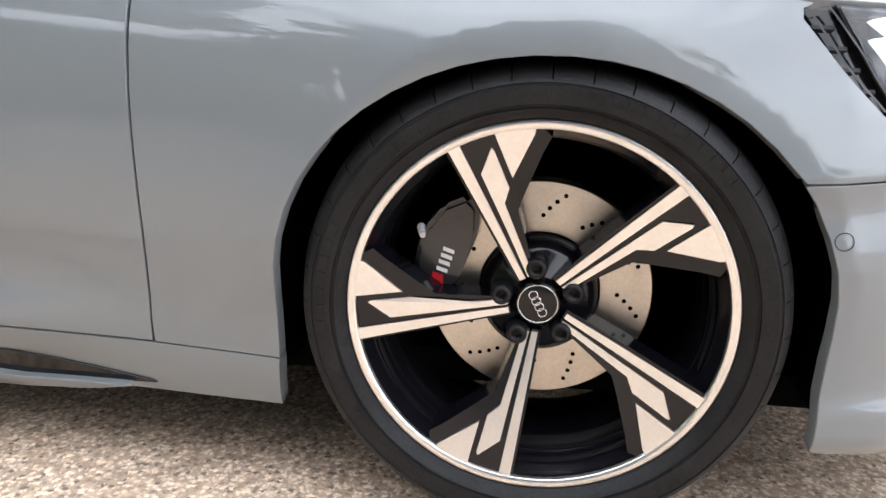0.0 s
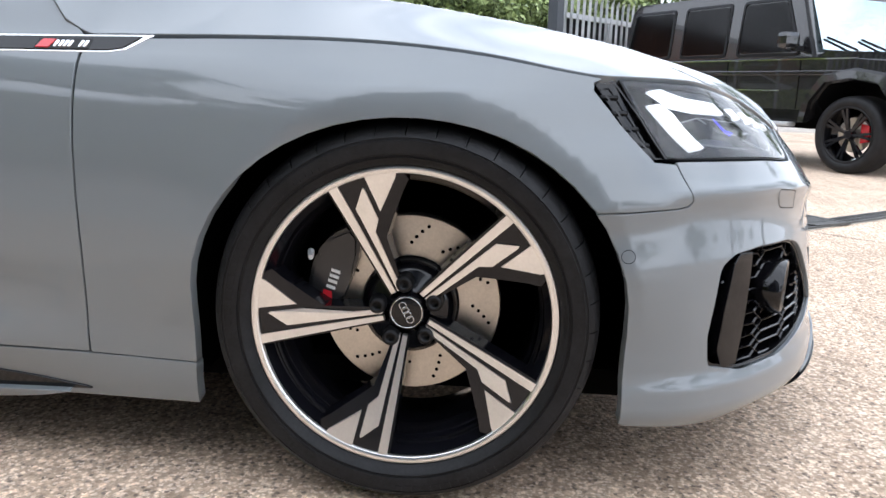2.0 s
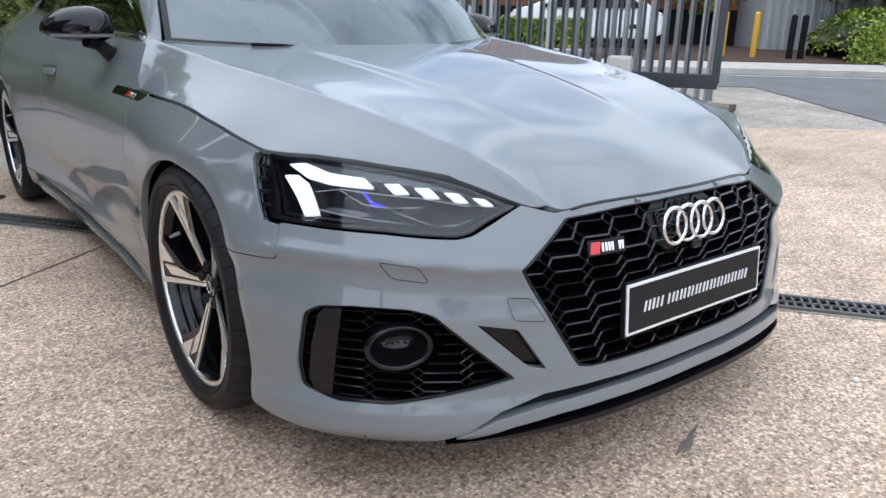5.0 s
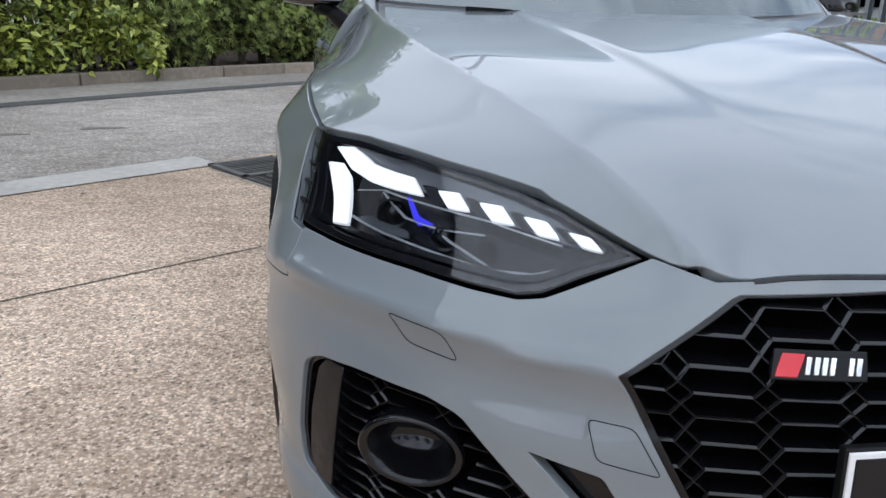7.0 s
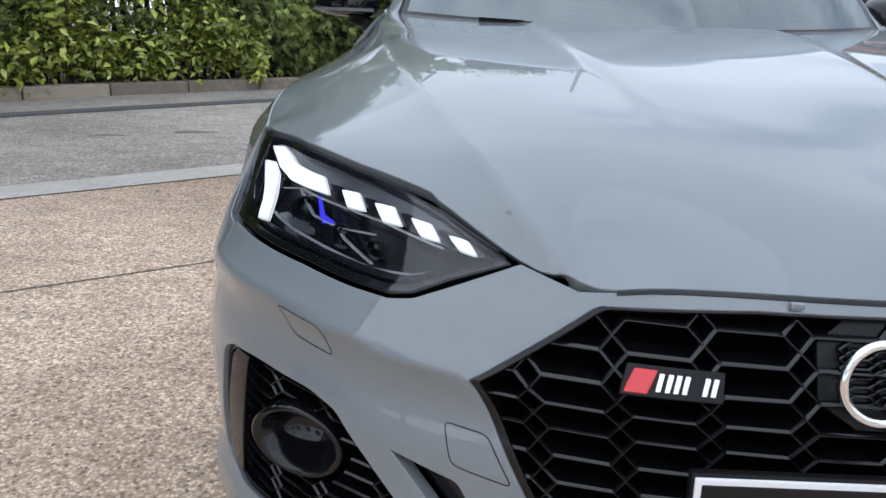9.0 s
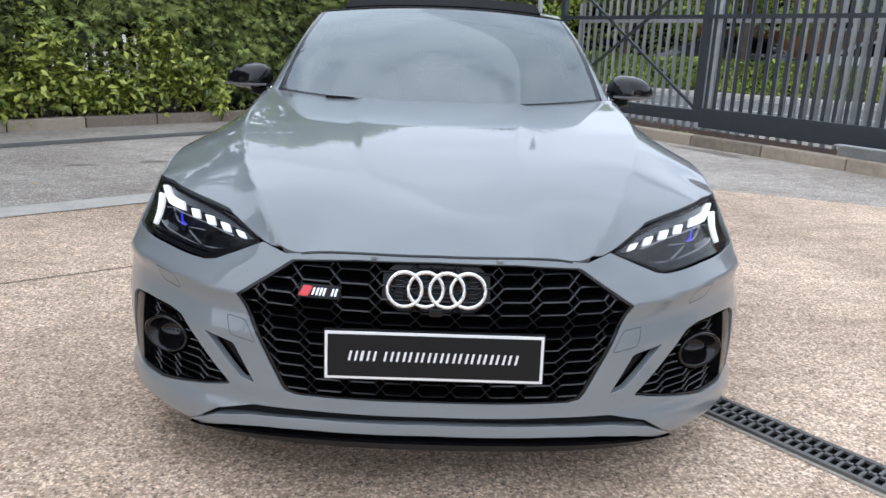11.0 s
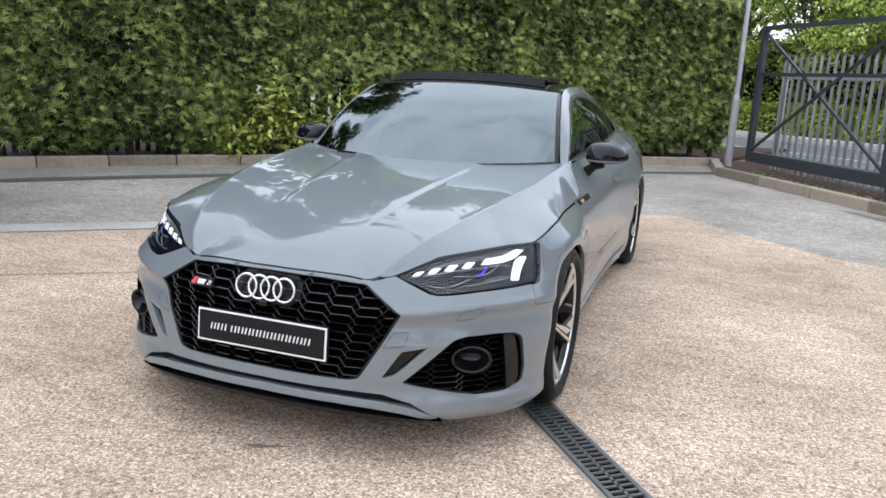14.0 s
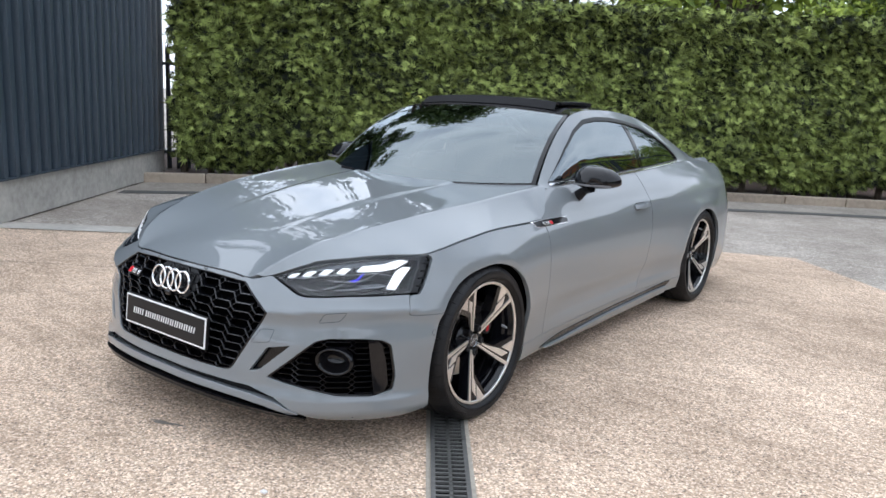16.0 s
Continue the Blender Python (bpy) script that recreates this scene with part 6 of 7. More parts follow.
# ---- sliding gate ----
GA, GB = np.array((1.95, 9.90)), np.array((6.25, 3.16))
gd = (GB - GA) / np.linalg.norm(GB - GA)
gl = float(np.linalg.norm(GB - GA))
gate = thing("sliding_gate", "tall slate-grey steel sliding gate with vertical bars", "gate", at=pose(GA[0], GA[1], .02, 0, 0, math.degrees(math.atan2(gd[1], gd[0]))))
boxed("bottom_beam", (gl / 2, 0, .30), (gl, .10, .16), GATE, gate, bevel=.006)
boxed("top_rail", (gl / 2, 0, 2.26), (gl, .06, .06), GATE, gate)
boxed("middle_rail", (gl / 2, 0, 1.57), (gl, .05, .05), GATE, gate)
for xx in (.03, 2.80, gl - .03):
    boxed("upright", (xx, 0, 1.28), (.09, .08, 2.0), GATE, gate)
bm = bmesh.new()
beam(bm, (.05, 0, .40), (2.76, 0, 2.2), .035, .035), beam(bm, (.05, 0, 2.2), (2.76, 0, .40), .035, .035)
part("cross_brace", bm, GATE, gate)
b0 = boxed("bar", (0, 0, 1.32), (.032, .032, 1.90), GATE, gate)
for k in range(int((gl - 2.9) / .135)):
    o = b0 if k == 0 else b0.copy()
    if k:
        scene.collection.objects.link(o)
    o.location = (2.93 + .135 * k, 0, 0)
boxed("skirt_plate", (2.9 + 2.0, -.035, .29), (4.0, .07, .25), GATE, gate, bevel=.006)
mot = thing("gate_motor", "pale grey gate motor box beside the sliding gate", "gate motor", at=pose(5.35, 3.85, 0, 0, 0, math.degrees(math.atan2(gd[1], gd[0]))))
boxed("housing", (0, 0, .42), (.26, .20, .34), material("cream_plastic", (.55, .53, .48), rough=.4), mot, bevel=.03)
boxed("base", (0, 0, .13), (.30, .22, .26), GATE, mot)
tr = thing("track_beam", "galvanised steel channel beam on the ground below the gate", "beam", at=pose(5.04, 4.40, .05, 0, 0, math.degrees(math.atan2(gd[1], gd[0]))))
boxed("web", (0, 0, .115), (2.6, .02, .15), GALV, tr)
boxed("flange", (0, -.05, .19), (2.6, .12, .014), GALV, tr)
boxed("foot_flange", (0, -.05, .047), (2.6, .12, .014), GALV, tr)
palisade((2.35, 10.6), (6.9, 3.45), 1.95, .155, GALV, "galvanised palisade fence outside the gate", rails=(.3, 1.53))
wrng = np.random.default_rng(31)
wu = wrng.uniform(.4, 3.4, 500)
wc = np.stack([GA[0] + gd[0] * wu, GA[1] + gd[1] * wu, np.zeros(500)], 1) + wrng.normal(0, (.05, .05, 0), (500, 3)) - np.array((-gd[1], gd[0], 0)) * wrng.uniform(.05, .30, (500, 1)) + (0, 0, .075)
weeds = thing("weeds", "low green weeds and dry leaves below the gate", "weeds", kind="stuff")
sprigs(wc, np.tile((0, 0, 1.0), (500, 1)), .055, LEAF4, "leaf_tuft", "", 31, "blade", weeds, spread=.8)
lp = thing("lamp_pole", "slim grey galvanised steel pole beside the gate", "pole", at=pose(1.68, 10.75, .05))
bm = bmesh.new()
tube(bm, (0, 0, 0), (0, 0, 1.15), .062, .062, 16), tube(bm, (0, 0, 1.15), (0, 0, 1.22), .062, .042, 16), tube(bm, (0, 0, 1.22), (0, 0, 6), .042, .036, 16)
part("shaft", bm, GALV, lp, smooth=True)

# ---- street beyond the gate ----
rd = np.array((.775, -.632))
rn = np.array((.632, .775))
R0 = np.array((8.9, .4))
q = lambda u, v: tuple(R0 + rd * u + rn * v)
flat("road", [q(-2.2, -.35), q(40, -.35), q(40, 3.6), q(-2.2, 3.6)], -.004, ROAD, "grey tarmac road mouth", "road")
flat("road", [q(-30, 3.6), q(40, 3.6), q(40, 6.3), q(-30, 6.3)], -.0042, ROAD, "grey tarmac public road", "road")
flat("road", [q(-30, 6.3), q(-4.6, 6.3), q(-3.6, 12.0), q(-30, 12.0)], -.0042, ROAD, "grey tarmac side turning", "road")
flat("street_pavement", [q(-4.6, 6.3), q(40, 6.3), q(40, 8.4), q(-4.6, 8.4)], .10, PALE, "far pavement beside the road", "pavement", .12)
flat("street_pavement", [q(-30, 12.0), q(-3.6, 12.0), q(-3.6, 12.9), q(-30, 12.9)], .10, PALE, "narrow pavement beside the side turning", "pavement", .12)
strip("edge_line", q(-4.6, 5.9), q(40, 5.9), .08, .001, WHITE, "worn pale line at the road edge", "road marking")
strip("edge_line", q(-30, 8.2), q(-5.5, 8.2), .10, .001, WHITE, "worn pale line along the side turning", "road marking")
strip("edge_line", q(-30, 11.5), q(-5.5, 11.5), .10, .001, WHITE, "worn pale line along the side turning", "road marking")
flat("bank", [q(-3.6, 8.4), q(60, 8.4), q(60, 60), q(-3.6, 60)], .12, SOIL, "planted bank behind the street pavement", "soil", .14)
flat("bank", [q(-60, 12.9), q(-3.6, 12.9), q(-3.6, 60), q(-60, 60)], .12, SOIL, "planted bank behind the side turning", "soil", .14)


def low_hedge(u0, u1, v0, v1, h0, h1, n, seed, name="low_hedge", label="bright green rounded low hedge along the street", leafy=LEAF4, size=.115):
    rng = np.random.default_rng(seed)
    e = thing(name, label, "hedge")
    u, w = rng.uniform(u0, u1, n), rng.uniform(0, 1, n)
    end = np.clip((u - u0) / 1.2, 0, 1)
    ht = (h0 + (h1 - h0) * (u - u0) / (u1 - u0)) * np.sqrt(end) + .12 * np.array([noise.noise(Vector((a * .7, b * 2, seed))) for a, b in zip(u, w)])
    ang = rng.uniform(0, 2.2, n)
    v = v0 + (v1 - v0) * np.clip(ang - 1.2, 0, 1) + .15 * np.cos(np.clip(ang, 0, 1.57)) * -1
    z = ht * np.sin(np.clip(ang * 1.35, 0.03, 1.57))
    C = np.stack([R0[0] + rd[0] * u + rn[0] * v, R0[1] + rd[1] * u + rn[1] * v, z + .1], 1)
    Nn = np.stack([-rn[0] * np.cos(ang), -rn[1] * np.cos(ang), np.sin(ang) + .3], 1)
    sprigs(C, Nn / np.linalg.norm(Nn, axis=1)[:, None], size, leafy, "foliage", "", seed, "blade", e)
    # near-black core paints the shade behind the low hedge's leaves
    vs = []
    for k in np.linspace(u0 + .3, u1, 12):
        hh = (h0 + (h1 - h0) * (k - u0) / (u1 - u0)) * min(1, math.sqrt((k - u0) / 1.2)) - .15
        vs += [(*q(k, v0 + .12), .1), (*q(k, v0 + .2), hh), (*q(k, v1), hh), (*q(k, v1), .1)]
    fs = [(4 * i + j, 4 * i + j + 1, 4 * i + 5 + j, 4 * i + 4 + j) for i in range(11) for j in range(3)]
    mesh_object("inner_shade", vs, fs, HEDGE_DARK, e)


low_hedge(1.6, 26, 8.7, 11.5, 1.1, 1.5, 46000, 9)
low_hedge(-24, -3.5, 13.1, 14.6, .85, .68, 30000, 10)
low_hedge(-46, -14.8, 19.5, 23, 3.4, 3.0, 26000, 12, "tall_hedge", "tall loose green hedge row behind the turning", LEAF5, .19)


def tree(x, y, h, w, n, seed, leafy=LEAF3, z0=0.0, trunk=.12, low=.35, label="leafy green deciduous tree by the street", group="street trees", leaf=None):
    rng = np.random.default_rng(seed)
    e = thing("tree", label, "tree", group=group, at=pose(x, y, z0))
    bm = bmesh.new()
    tube(bm, (0, 0, 0), (0, 0, h * low), trunk, trunk * .75, 10)
    C, Nn = [], []
    for k in range(16):
        a, f = rng.uniform(0, 6.28), rng.uniform(.0, 1.0)
        b0 = Vector((0, 0, h * (low * .8 + .25 * f)))
        r = w * (1 - .75 * f ** 1.5) * rng.uniform(.6, 1.05)
        tip = Vector((r * math.cos(a), r * math.sin(a), h * (low + .06 + (1 - low) * f * .9)))
        mid = (b0 + tip) / 2 + Vector((0, 0, .08 * h))
        tube(bm, b0, mid, trunk * .4, trunk * .22, 6), tube(bm, mid, tip, trunk * .22, trunk * .08, 6)
        for j in range(5):
            c = np.array(mid.lerp(tip, rng.uniform(.2, 1.1))) + rng.normal(0, .13 * w, 3)
            m = n // 80
            pts = rng.normal(0, 1, (m, 3))
            pts /= np.linalg.norm(pts, axis=1)[:, None]
            C.append(c + pts * rng.uniform(.35, 1.0, (m, 1)) * w * .24 * np.array((1, 1, .62)))
            Nn.append(pts + (0, 0, .5))
    tube(bm, (0, 0, h * low), (0, 0, h * .85), trunk * .7, trunk * .2, 8)
    part("trunk", bm, BARK, e)
    Nn = np.concatenate(Nn)
    sprigs(np.concatenate(C), Nn / np.linalg.norm(Nn, axis=1)[:, None], leaf or .17 + .012 * h, leafy, "crown", "", seed, "blade", e)


for k, (u, v, h, w) in enumerate(((3.8, 12.0, 5.6, 2.6), (9.5, 12.5, 6.2, 3.0), (13.5, 12.3, 6.0, 2.9), (19, 13, 6.4, 3.1), (24, 12.6, 6.4, 3.1))):
    tree(*q(u, v), h, w, 8500, 100 + k, leafy=LEAF6, low=.28)
for k, (u, v, h, w) in enumerate(((-12.0, 14.0, 5.0, 2.3), (-15.8, 14.6, 5.8, 2.8), (-19.2, 15.6, 6.6, 3.0), (-8.0, 14.3, 4.9, 1.9))):
    tree(*q(u, v), h, w, 9000, 120 + k, leafy=LEAF5, leaf=.15, label="bright yellow-green leafy tree beyond the gate")
for k, (u, v, h, w) in enumerate(((-22, 16, 11, 4.2), (-29, 15, 12, 4.5), (-36, 18, 12, 5), (33, 15, 9, 4))):
    tree(*q(u, v), h, w, 5200, 140 + k, trunk=.25, label="tall dark green tree in the distance", leafy=LEAF3)
for k, (x, y, h, w) in enumerate(((-9, -19, 9, 3.5), (-2, -23, 11, 4.2), (6, -21, 10, 3.8), (13, -18, 9, 3.6), (19, -11, 9, 3.5), (-16, -13, 10, 4), (-5.6, 12.6, 8.6, 3.2), (-2.6, 14.8, 8.2, 3.0), (-8.4, 9.6, 12.5, 3.8), (-12.4, 5.0, 13.0, 4.2))):
    tree(x, y, h, w, 9000 if y > 0 else 4200, 160 + k, trunk=.22, low=.2, leafy=LEAF5 if 12 < y < 16 else LEAF3, label="tall dark green tree at the edge of the yard", group="yard trees")
for k, (u, v, h, w) in enumerate(((-6, 24, 8, 3.6), (-11, 25, 9, 4.0), (-16.5, 24, 8.5, 4.0), (-22, 26, 10, 4.2), (-28, 24, 10, 4.4), (-34, 23, 10, 4.5), (-26, 13, 6.5, 3.4), (-31, 11, 7, 3.4))):
    tree(*q(u, v), h, w, 4800, 180 + k, trunk=.2, low=.12, label="full green tree in the row behind the car park", leafy=LEAF5, group="car park trees")
for k, u in enumerate((1.5, 6.5, 12, 17.5, 23, 28.5)):
    tree(*q(u, 19.5 + (k % 2)), 8.2, 4.0, 6500, 210 + k, trunk=.2, low=.12, leafy=LEAF6 if k % 2 else LEAF5, label="full green tree behind the grey street fence", group="fence trees")
palisade(q(3.2, 13.9), q(28, 13.9), 3.2, .18, FENCE, "tall grey steel fence behind the street trees", w=.11, z=.1, rails=(.4, 1.7))

# ---- things beyond the gate ----
sp = thing("street_pole", "slim grey street pole with a yellow and white band", "pole", at=pose(15.5, 5.2, .1))
bm = bmesh.new()
tube(bm, (0, 0, 0), (0, 0, .1), .09, .09, 14), tube(bm, (0, 0, .1), (0, 0, 5.5), .065, .05, 14)
part("shaft", bm, GALV, sp, smooth=True)
bm = bmesh.new()
tube(bm, (0, 0, 1.95), (0, 0, 2.1), .072, .072, 14)
part("yellow_band", bm, YELLOW, sp, "yellow band")
bm = bmesh.new()
tube(bm, (0, 0, 1.78), (0, 0, 1.94), .071, .071, 14)
part("white_band", bm, WHITE, sp, "white band")


def bollard(u, v, h, mat, label):
    e = thing("bollard", label, "bollard", at=pose(*q(u, v), .1))
    bm = bmesh.new()
    tube(bm, (0, 0, 0), (0, 0, h - .04), .07, .07, 14), tube(bm, (0, 0, h - .04), (0, 0, h), .07, .03, 14)
    part("post", bm, mat, e, smooth=True)


bollard(.1, 10.2, 1.05, YELLOW, "yellow painted steel bollard by the shed")
bollard(-.5, 10.6, 1.05, YELLOW, "yellow painted steel bollard by the shed")
bollard(.75, 9.7, 1.0, BLACK_MATT, "black steel bollard by the low hedge")
bollard(1.05, 9.8, 1.0, BLACK_MATT, "black steel bollard by the low hedge")


def local(u, v, z=0):
    return pose(*q(u, v), z, 0, 0, math.degrees(math.atan2(rd[1], rd[0])))


bk = thing("brick_building", "long orange brick building across the street", "building", at=local(-14.5, 17.0, .1))
boxed("wall", (8.2, 2, 2.9), (16.4, 4, 5.8), BRICK, bk)
boxed("roof", (8.2, 2, 5.88), (16.8, 4.4, .16), SHED, bk)
boxed("dark_base", (8.2, -.03, .55), (16.4, .06, 1.1), BLACK_MATT, bk)
for k in range(5):
    boxed("window", (1.8 + 3.2 * k, -.02, 2.6), (1.9, .05, 1.5), BLACK_GLOSS, bk)
    boxed("sill", (1.8 + 3.2 * k, -.08, 1.80), (2.1, .16, .08), PALE, bk)
    boxed("frame_bar", (1.8 + 3.2 * k, -.06, 2.6), (.06, .06, 1.5), WHITE, bk)
sh = thing("grey_shed", "grey corrugated metal shed across the street", "building", at=local(1.9, 14.6, .1))
vs, x = [], 0.0
while x < 3.4:
    vs += [(x, 0.0), (x + .1, 0.0), (x + .13, -.04), (x + .21, -.04)]
    x += .24
mesh_object("cladding", [(a, b, zz) for a, b in vs for zz in (0, 4.5)], [(2 * k, 2 * k + 2, 2 * k + 3, 2 * k + 1) for k in range(len(vs) - 1)], SHED, sh)
boxed("shed_body", (1.7, 1.6, 2.25), (3.36, 3.1, 4.5), SHED, sh)
boxed("fascia", (1.7, -.05, 4.0), (3.5, .1, 1.0), material("light_fascia", (.55, .56, .57), rough=.5), sh)


def far_car(m, mat, label):
    """A parked hatchback, simply but fully shaped."""
    e = thing("parked_car", label, "car", group="parked cars", at=m)
    prof = [(-2.1, .35), (-2.15, .75), (-2.0, .98), (-1.55, 1.08), (-.75, 1.45), (.55, 1.5), (1.35, 1.42), (1.9, 1.02), (2.1, .92), (2.12, .4), (1.75, .25), (-1.8, .25)]
    bm = bmesh.new()
    rings_ = []
    for y, sc in ((-.86, .93), (-.80, 1.0), (.80, 1.0), (.86, .93)):
        rings_.append([bm.verts.new((px * (1 if sc == 1 else .985), y * (1 - .17 * max(0, min(1, (pz - .95) / .5))), .25 + (pz - .25) * sc)) for px, pz in prof])
    for a, b in zip(rings_, rings_[1:]):
        for i in range(len(prof)):
            j = (i + 1) % len(prof)
            bm.faces.new((a[i], a[j], b[j], b[i]))
    bm.faces.new(rings_[0]), bm.faces.new(rings_[-1][::-1])
    bmesh.ops.bevel(bm, geom=bm.edges[:], offset=.03, segments=2, affect="EDGES")
    part("body", bm, mat, e, smooth=True)
    for sy in (-1, 1):
        bm = bmesh.new()
        v = [bm.verts.new((px, sy * (.875 - .17 * max(0, min(1, (pz - .95) / .5))), pz)) for px, pz in ((-1.35, 1.04), (-.68, 1.38), (.5, 1.42), (1.2, 1.35), (1.55, 1.06))]
        bm.faces.new(v)
        bmesh.ops.solidify(bm, geom=bm.faces[:], thickness=.02)
        part("side_window", bm, BLACK_GLOSS, e)
        for px in (-1.3, 1.3):
            vs, fs = lathe([(.10, .06), (.20, .07), (.22, .08), (.30, .08), (.325, .04), (.325, -.10), (.1, -.1)], 28, "X")
            mesh_object("wheel", [(px + y2, sy * (.78 + x2), .325 + z2) for x2, y2, z2 in vs], fs, RUBBER, e, smooth=True)
    bm = bmesh.new()
    v = [bm.verts.new(k) for k in ((-1.50, -.66, 1.115), (-1.50, .66, 1.115), (-.84, .62, 1.45), (-.84, -.62, 1.45))]
    bm.faces.new(v)
    bmesh.ops.solidify(bm, geom=bm.faces[:], thickness=.015)
    part("windscreen", bm, BLACK_GLOSS, e)
    boxed("front_lamp", (-2.08, -.6, .82), (.14, .34, .14), GALV, e, bevel=.03), boxed("front_lamp", (-2.08, .6, .82), (.14, .34, .14), GALV, e, bevel=.03)


far_car(local(-8.5, 15.9, .12), CARWHITE, "white parked car behind the street hedge")
far_car(local(-3.4, 14.2, .12), CARWHITE, "white parked car by the brick building")
far_car(local(-13.0, 15.9, .12), CARBLACK, "dark parked car by the brick building")
sg = thing("green_sign", "dark green sign board with pale bars on posts", "sign", at=local(-5.6, 7.9, .1))
boxed("board", (0, 0, 2.1), (1.5, .05, .75), GREEN_SIGN, sg, bevel=.01)
for k in range(3):
    boxed("letter_bar", (-.1 + .1 * k, -.03, 2.3 - .2 * k), (1.0 - .2 * k, .008, .08), WHITE, sg)
boxed("post", (-.6, .05, 1.05), (.07, .05, 2.1), GALV, sg), boxed("post", (.6, .05, 1.05), (.07, .05, 2.1), GALV, sg)

# ---- open palisade gate leaf with its post ----
e = thing("palisade_gate", "galvanised palisade gate leaf on a dark steel post", "gate", at=pose(8.94, -.84, 0, 0, 0, math.degrees(math.atan2(rd[1], rd[0]))))
boxed("gate_post", (0, 0, 1.12), (.16, .16, 2.24), GATE, e, bevel=.008)
boxed("post_foot", (-.16, 0, .14), (.22, .12, .10), GATE, e)
first = part("pale", pale_mesh(1.95, .075), GALV, e)
for k in range(16):
    o = first if k == 0 else first.copy()
    if k:
        scene.collection.objects.link(o)
    o.location = (.19 + .155 * k, -.03, .18)
    o.rotation_euler = (0, 0, math.pi)
for zz in (.42, 1.78):
    boxed("rail", (1.35, 0, zz), (2.55, .05, .07), GALV, e)
boxed("brace_post", (1.4, .02, 1.1), (.06, .06, 1.45), GALV, e)
boxed("backing_panel", (1.35, .09, 1.32), (2.5, .012, .86), BLACK_MATT, e, label="black backing panel")
boxed("drop_bolt", (1.35, -.05, .30), (.03, .03, .55), GALV, e)


# ---- black off-road car beside the gate ----
def offroader(m):
    e = thing("off_road_car", "black boxy off-road car with red brake calipers parked by the gate", "car", at=m)
    R = -.93

    def block(name, pts, y0, y1, mat, taper=0.0, bev=.03, label=""):
        bm = bmesh.new()
        a = [bm.verts.new((x, y0 + (taper * max(0, z - 1.15)), z)) for x, z in pts]
        b = [bm.verts.new((x, y1 - (taper * max(0, z - 1.15)), z)) for x, z in pts]
        bm.faces.new(a), bm.faces.new(b[::-1])
        for i in range(len(pts)):
            j = (i + 1) % len(pts)
            bm.faces.new((a[i], b[i], b[j], a[j]))
        bmesh.ops.bevel(bm, geom=bm.edges[:], offset=bev, segments=2, affect="EDGES")
        return part(name, bm, mat, e, label, smooth=True)

    wheel_gap = lambda cx: [(cx + .50, .50), (cx + .46, .72), (cx + .30, .92), (cx, .97), (cx - .30, .92), (cx - .46, .72), (cx - .50, .50)]
    low = [(2.25, .55), (2.30, .75), (2.28, 1.12), (1.2, 1.18), (-2.2, 1.18), (-2.30, .7), (-2.25, .5), *[(x, z) for x, z in wheel_gap(-1.53)[::-1]], *[(x, z) for x, z in wheel_gap(1.53)[::-1]]]
    block("body", low, R, .93, CARBLACK, bev=.02)
    block("cabin", [(1.02, 1.16), (.72, 1.90), (.55, 1.955), (-2.05, 1.955), (-2.17, 1.86), (-2.24, 1.16)], R + .02, .91, CARBLACK, taper=.10, bev=.03)
    block("bonnet", [(2.26, 1.10), (2.24, 1.20), (1.0, 1.26), (1.0, 1.10)], R + .10, .83, CARBLACK, bev=.03)
    side = lambda z: R + .02 + .10 * max(0, z - 1.15) - .006
    for nm, pts in (("front_window", [(.78, 1.25), (.52, 1.80), (-.06, 1.80), (-.06, 1.25)]), ("rear_window", [(-.30, 1.25), (-.30, 1.80), (-1.02, 1.80), (-1.02, 1.25)]), ("quarter_window", [(-1.28, 1.25), (-1.28, 1.80), (-2.02, 1.80), (-2.10, 1.25)])):
        for mir in (1, -1):
            bm = bmesh.new()
            bm.faces.new([bm.verts.new((x, mir * side(z), z)) for x, z in rounded(pts, .05, 3)])
            bmesh.ops.solidify(bm, geom=bm.faces[:], thickness=.012)
            part(nm, bm, BLACK_GLOSS, e)
            bm = bmesh.new()
            o = rounded([(np.mean([p[0] for p in pts]) + (x - np.mean([p[0] for p in pts])) * 1.10, 1.525 + (z - 1.525) * 1.16) for x, z in pts], .06, 3)
            k = rounded([(np.mean([p[0] for p in pts]) + (x - np.mean([p[0] for p in pts])) * 1.03, 1.525 + (z - 1.525) * 1.05) for x, z in pts], .05, 3)
            oo = [bm.verts.new((x, mir * (side(z) - .004), z)) for x, z in o]
            kk = [bm.verts.new((x, mir * (side(z) - .010), z)) for x, z in k]
            for i in range(len(o)):
                j = (i + 1) % len(o)
                bm.faces.new((oo[i], oo[j], kk[j], kk[i]))
            part("window_seal", bm, BLACK_SATIN, e)
    bm = bmesh.new()
    bm.faces.new([bm.verts.new(k) for k in ((1.015, -.80, 1.27), (1.015, .80, 1.27), (.745, .74, 1.86), (.745, -.74, 1.86))])
    bmesh.ops.solidify(bm, geom=bm.faces[:], thickness=-.02)
    part("windscreen", bm, SCREEN, e)
    for zz, mt, h in ((1.165, CHROME, .010), (.83, CHROME, .008)):
        boxed("trim_strip", (-.25, R - .008, zz), (3.6 if zz > 1 else 1.75, .016, h), mt, e)
    boxed("moulding", (-.25, R - .014, 1.02), (3.7, .03, .05), CARBLACK, e, bevel=.008)
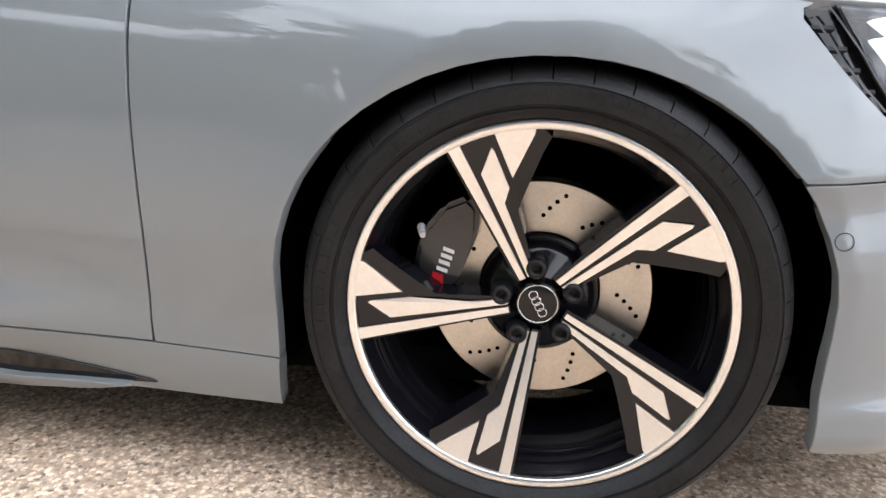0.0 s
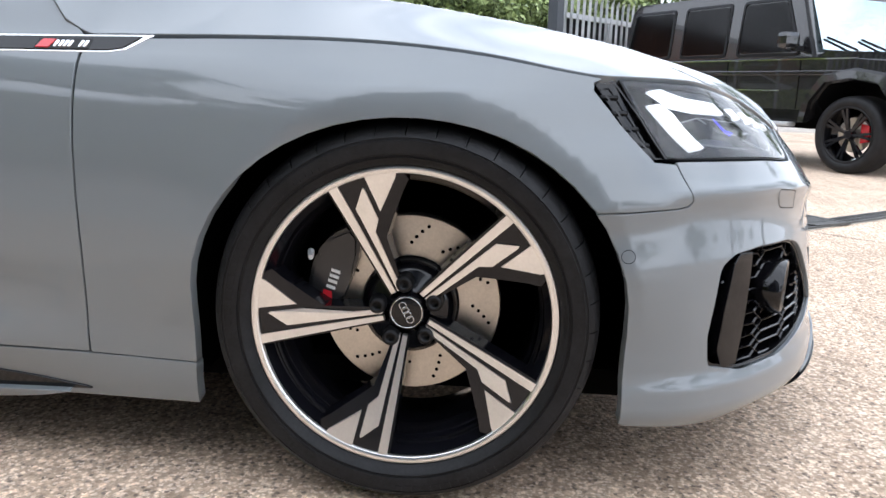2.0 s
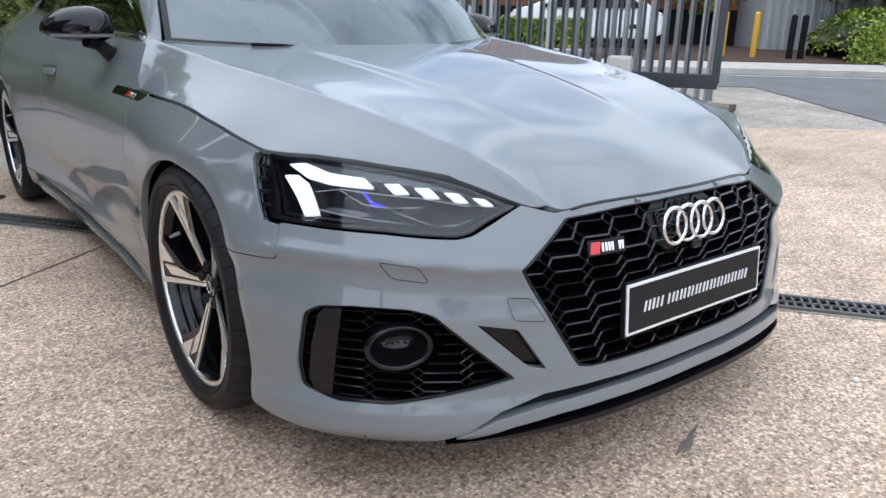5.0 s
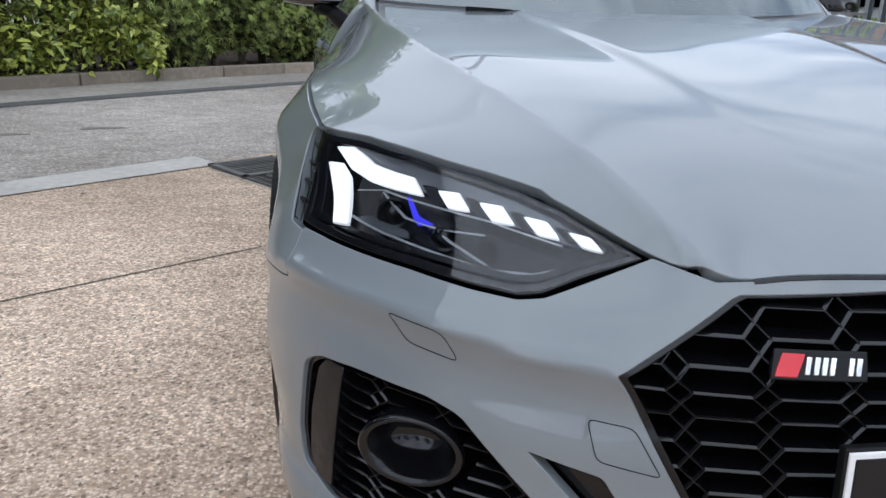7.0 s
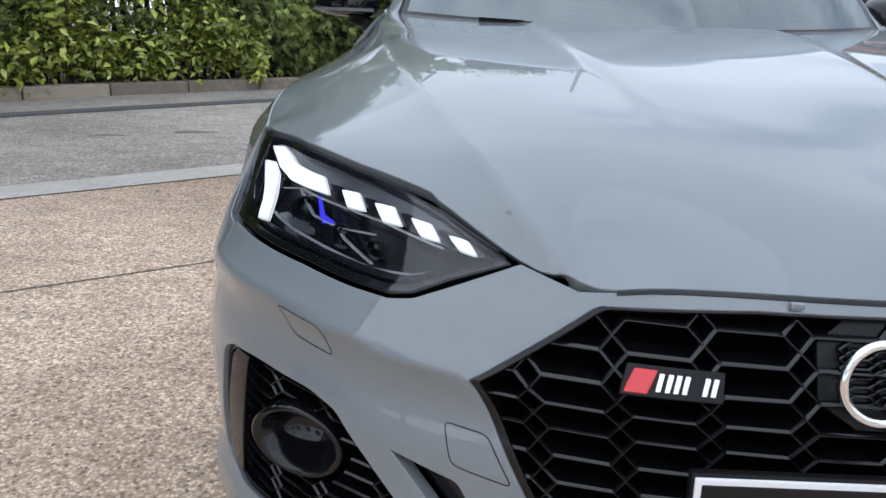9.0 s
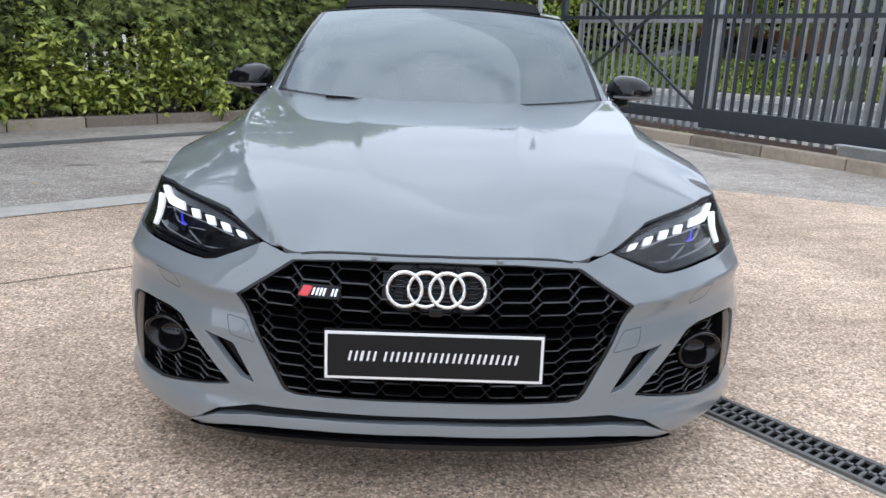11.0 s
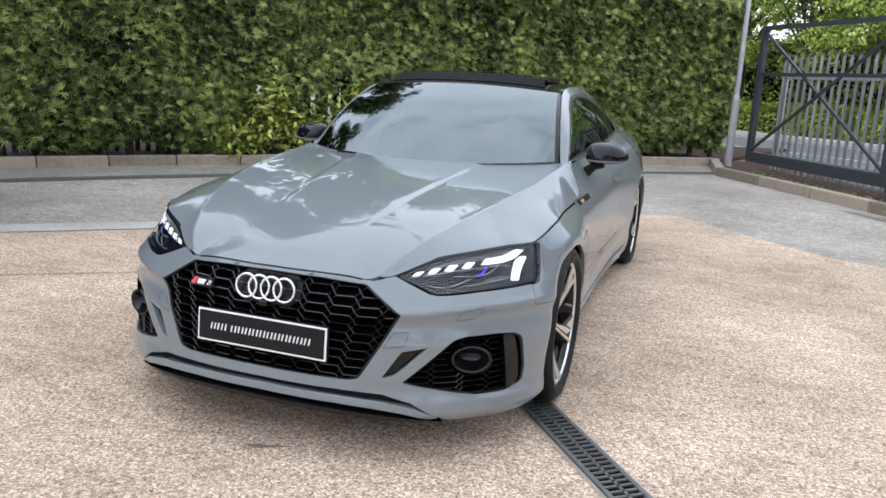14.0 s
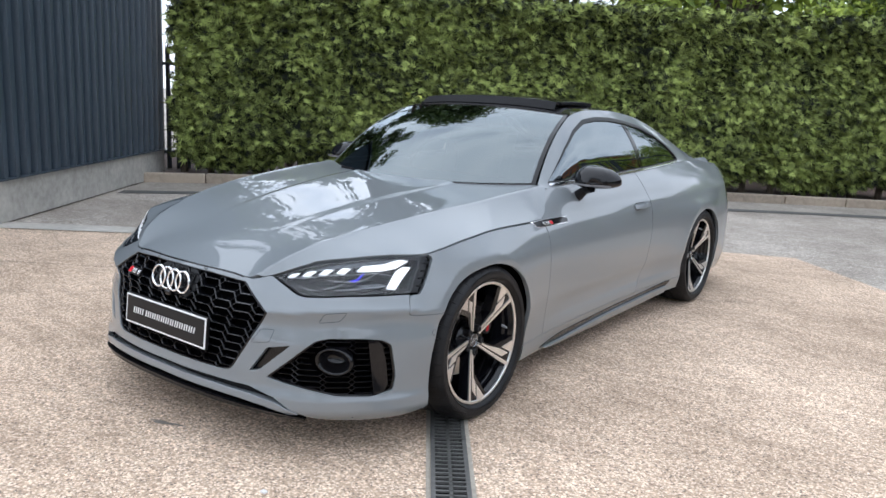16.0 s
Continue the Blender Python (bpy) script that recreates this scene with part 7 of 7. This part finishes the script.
    for cx in (-1.53, 1.53):
        a = [(x, z) for x, z in wheel_gap(cx)]
        o = [(cx + (x - cx) * 1.16, .50 + (z - .50) * 1.16) for x, z in a]
        bm = bmesh.new()
        A = [bm.verts.new((x, R + .02, z)) for x, z in a]
        B = [bm.verts.new((x, R - .07, z)) for x, z in a]
        C = [bm.verts.new((x, R - .06, z)) for x, z in o]
        D = [bm.verts.new((x, R + .01, z + .03)) for x, z in o]
        for i in range(len(a) - 1):
            for p0, p1 in ((A, B), (B, C), (C, D)):
                bm.faces.new((p0[i], p1[i], p1[i + 1], p0[i + 1]))
        part("wheel_arch", bm, CARBLACK, e, smooth=True)
        for sy in (-1, 1):
            vs, fs = lathe([(.285, .93), (.30, .945), (.36, .95), (.39, .92), (.398, .86), (.398, .68), (.37, .66), (.28, .66)], 56, "X")
            mesh_object("tyre", [(cx + y2, sy * x2, .398 + z2) for x2, y2, z2 in vs], fs, RUBBER, e, smooth=True)
            vs, fs = lathe([(.268, .925), (.272, .94), (.287, .942), (.289, .93)], 56, "X")
            mesh_object("rim_edge", [(cx + y2, sy * x2, .398 + z2) for x2, y2, z2 in vs], fs, BLACK_SATIN, e, smooth=True)
            vs, fs = lathe([(.27, .93), (.25, .86), (.245, .70)], 48, "X")
            mesh_object("rim", [(cx + y2, sy * x2, .398 + z2) for x2, y2, z2 in vs], fs, ALLOY_BLACK, e, smooth=True)
            for j in range(7):
                t = j * 2 * math.pi / 7
                for dt in (-.10, .10):
                    bm = bmesh.new()
                    c0, c1 = (cx + .05 * math.cos(t), sy * .905, .398 + .05 * math.sin(t)), (cx + .265 * math.cos(t + dt), sy * .925, .398 + .265 * math.sin(t + dt))
                    beam(bm, c0, c1, .026, .03, up=(0, 1, 0))
                    part("spoke", bm, ALLOY_BLACK, e)
            bm = bmesh.new()
            tube(bm, (cx, sy * .86, .398), (cx, sy * .925, .398), .055, .045, 16)
            part("hub", bm, ALLOY_BLACK, e, smooth=True)
            bm = bmesh.new()
            tube(bm, (cx, sy * .80, .398), (cx, sy * .83, .398), .18, .18, 32)
            part("brake_disc", bm, STEEL, e)
            bm = bmesh.new()
            prism(bm, [(.10, .12), (.19, .10), (.20, -.06), (.11, -.08)], .83, .87)
            o = part("caliper", bm, RED, e, "red brake caliper")
            o.matrix_basis = Matrix.Translation((cx, 0, .398)) @ Matrix(((0, 1, 0, 0), (sy, 0, 0, 0), (0, 0, 1, 0), (0, 0, 0, 1)))
    boxed("side_step", (0, R - .03, .47), (1.72, .13, .05), GALV, e, bevel=.015, label="bright metal side step")
    boxed("sill", (0, R + .05, .56), (1.9, .1, .14), BLACK_SATIN, e)
    boxed("chassis", (0, 0, .50), (4.2, 1.3, .16), CORE, e)
    for xx in (-.42, -1.38):
        boxed("door_handle", (xx + .12, R - .02, 1.03), (.15, .03, .035), CARBLACK, e, bevel=.01)
    for xx in (.86, -.18, -1.15):
        boxed("door_gap", (xx, R - .001, .90), (.008, .006, .52), CORE, e)
    boxed("mirror", (.80, R - .16, 1.36), (.14, .22, .18), CARBLACK, e, bevel=.05)
    boxed("mirror_arm", (.82, R - .03, 1.28), (.06, .14, .05), BLACK_SATIN, e)
    for yy in (-.3, .25):
        bm = bmesh.new()
        beam(bm, (1.05, yy, 1.28), (.98, yy - .42, 1.40), .02, .02)
        part("wiper", bm, BLACK_MATT, e)
    for xx in (-.25, -.35, -.45):
        bm = bmesh.new()
        tube(bm, (xx, R + .06, .44), (xx, R - .01, .42), .03, .03, 12)
        part("tailpipe", bm, CHROME, e)
    boxed("rear_bumper", (-2.30, 0, .62), (.16, 1.8, .24), CARBLACK, e, bevel=.04)
    boxed("front_bumper", (2.32, 0, .62), (.22, 1.8, .30), CARBLACK, e, bevel=.05)


GH = math.atan2(-1.44, -2.55)
gc = np.array((6.74, -2.79)) + np.array((math.sin(GH), -math.cos(GH))) * -.86
offroader(pose(gc[0], gc[1], 0, 0, 0, math.degrees(GH)) @ Matrix.Scale(.945, 4))

# ---- litter and marks on the slab ----
def blot(name, x, y, rx, ry, rz, z, mat, label, category, seed):
    rng = np.random.default_rng(seed)
    pts = []
    for t in np.linspace(0, 2 * math.pi, 26, endpoint=False):
        r = 1 + .28 * math.sin(3 * t + seed) + .16 * math.sin(7 * t + 2 * seed) + rng.normal(0, .07)
        px, py = rx * r * math.cos(t), ry * r * math.sin(t)
        pts.append((x + px * math.cos(rz) - py * math.sin(rz), y + px * math.sin(rz) + py * math.cos(rz)))
    flat(name, pts, z, mat, label, category, kind="")


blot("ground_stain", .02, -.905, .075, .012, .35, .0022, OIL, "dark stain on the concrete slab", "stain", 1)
blot("ground_stain", -2.6, 4.35, .16, .05, .2, -.009, OIL, "dark patch on the asphalt", "stain", 2)
blot("ground_stain", -3.15, 4.05, .14, .045, .3, -.009, OIL, "dark patch on the asphalt", "stain", 3)
blot("ground_stain", 3.3, 6.4, .5, .12, -1.0, -.009, OIL, "damp dark patch beside the kerb", "stain", 4)
boxed("paper_scrap", (.73, -1.0, .006), (.022, .016, .008), LITTER, bevel=.002)
tagged(bpy.data.objects["paper_scrap"], "small pale scrap of litter on the concrete", "litter")
blot("leaf", -3.08, 3.14, .022, .012, .5, -.004, YELLOW, "small fallen yellow leaf on the asphalt", "leaf", 6)
blot("litter_fleck", -2.08, 2.27, .016, .012, .1, .003, BARK, "small dark fleck on the concrete", "litter", 7)
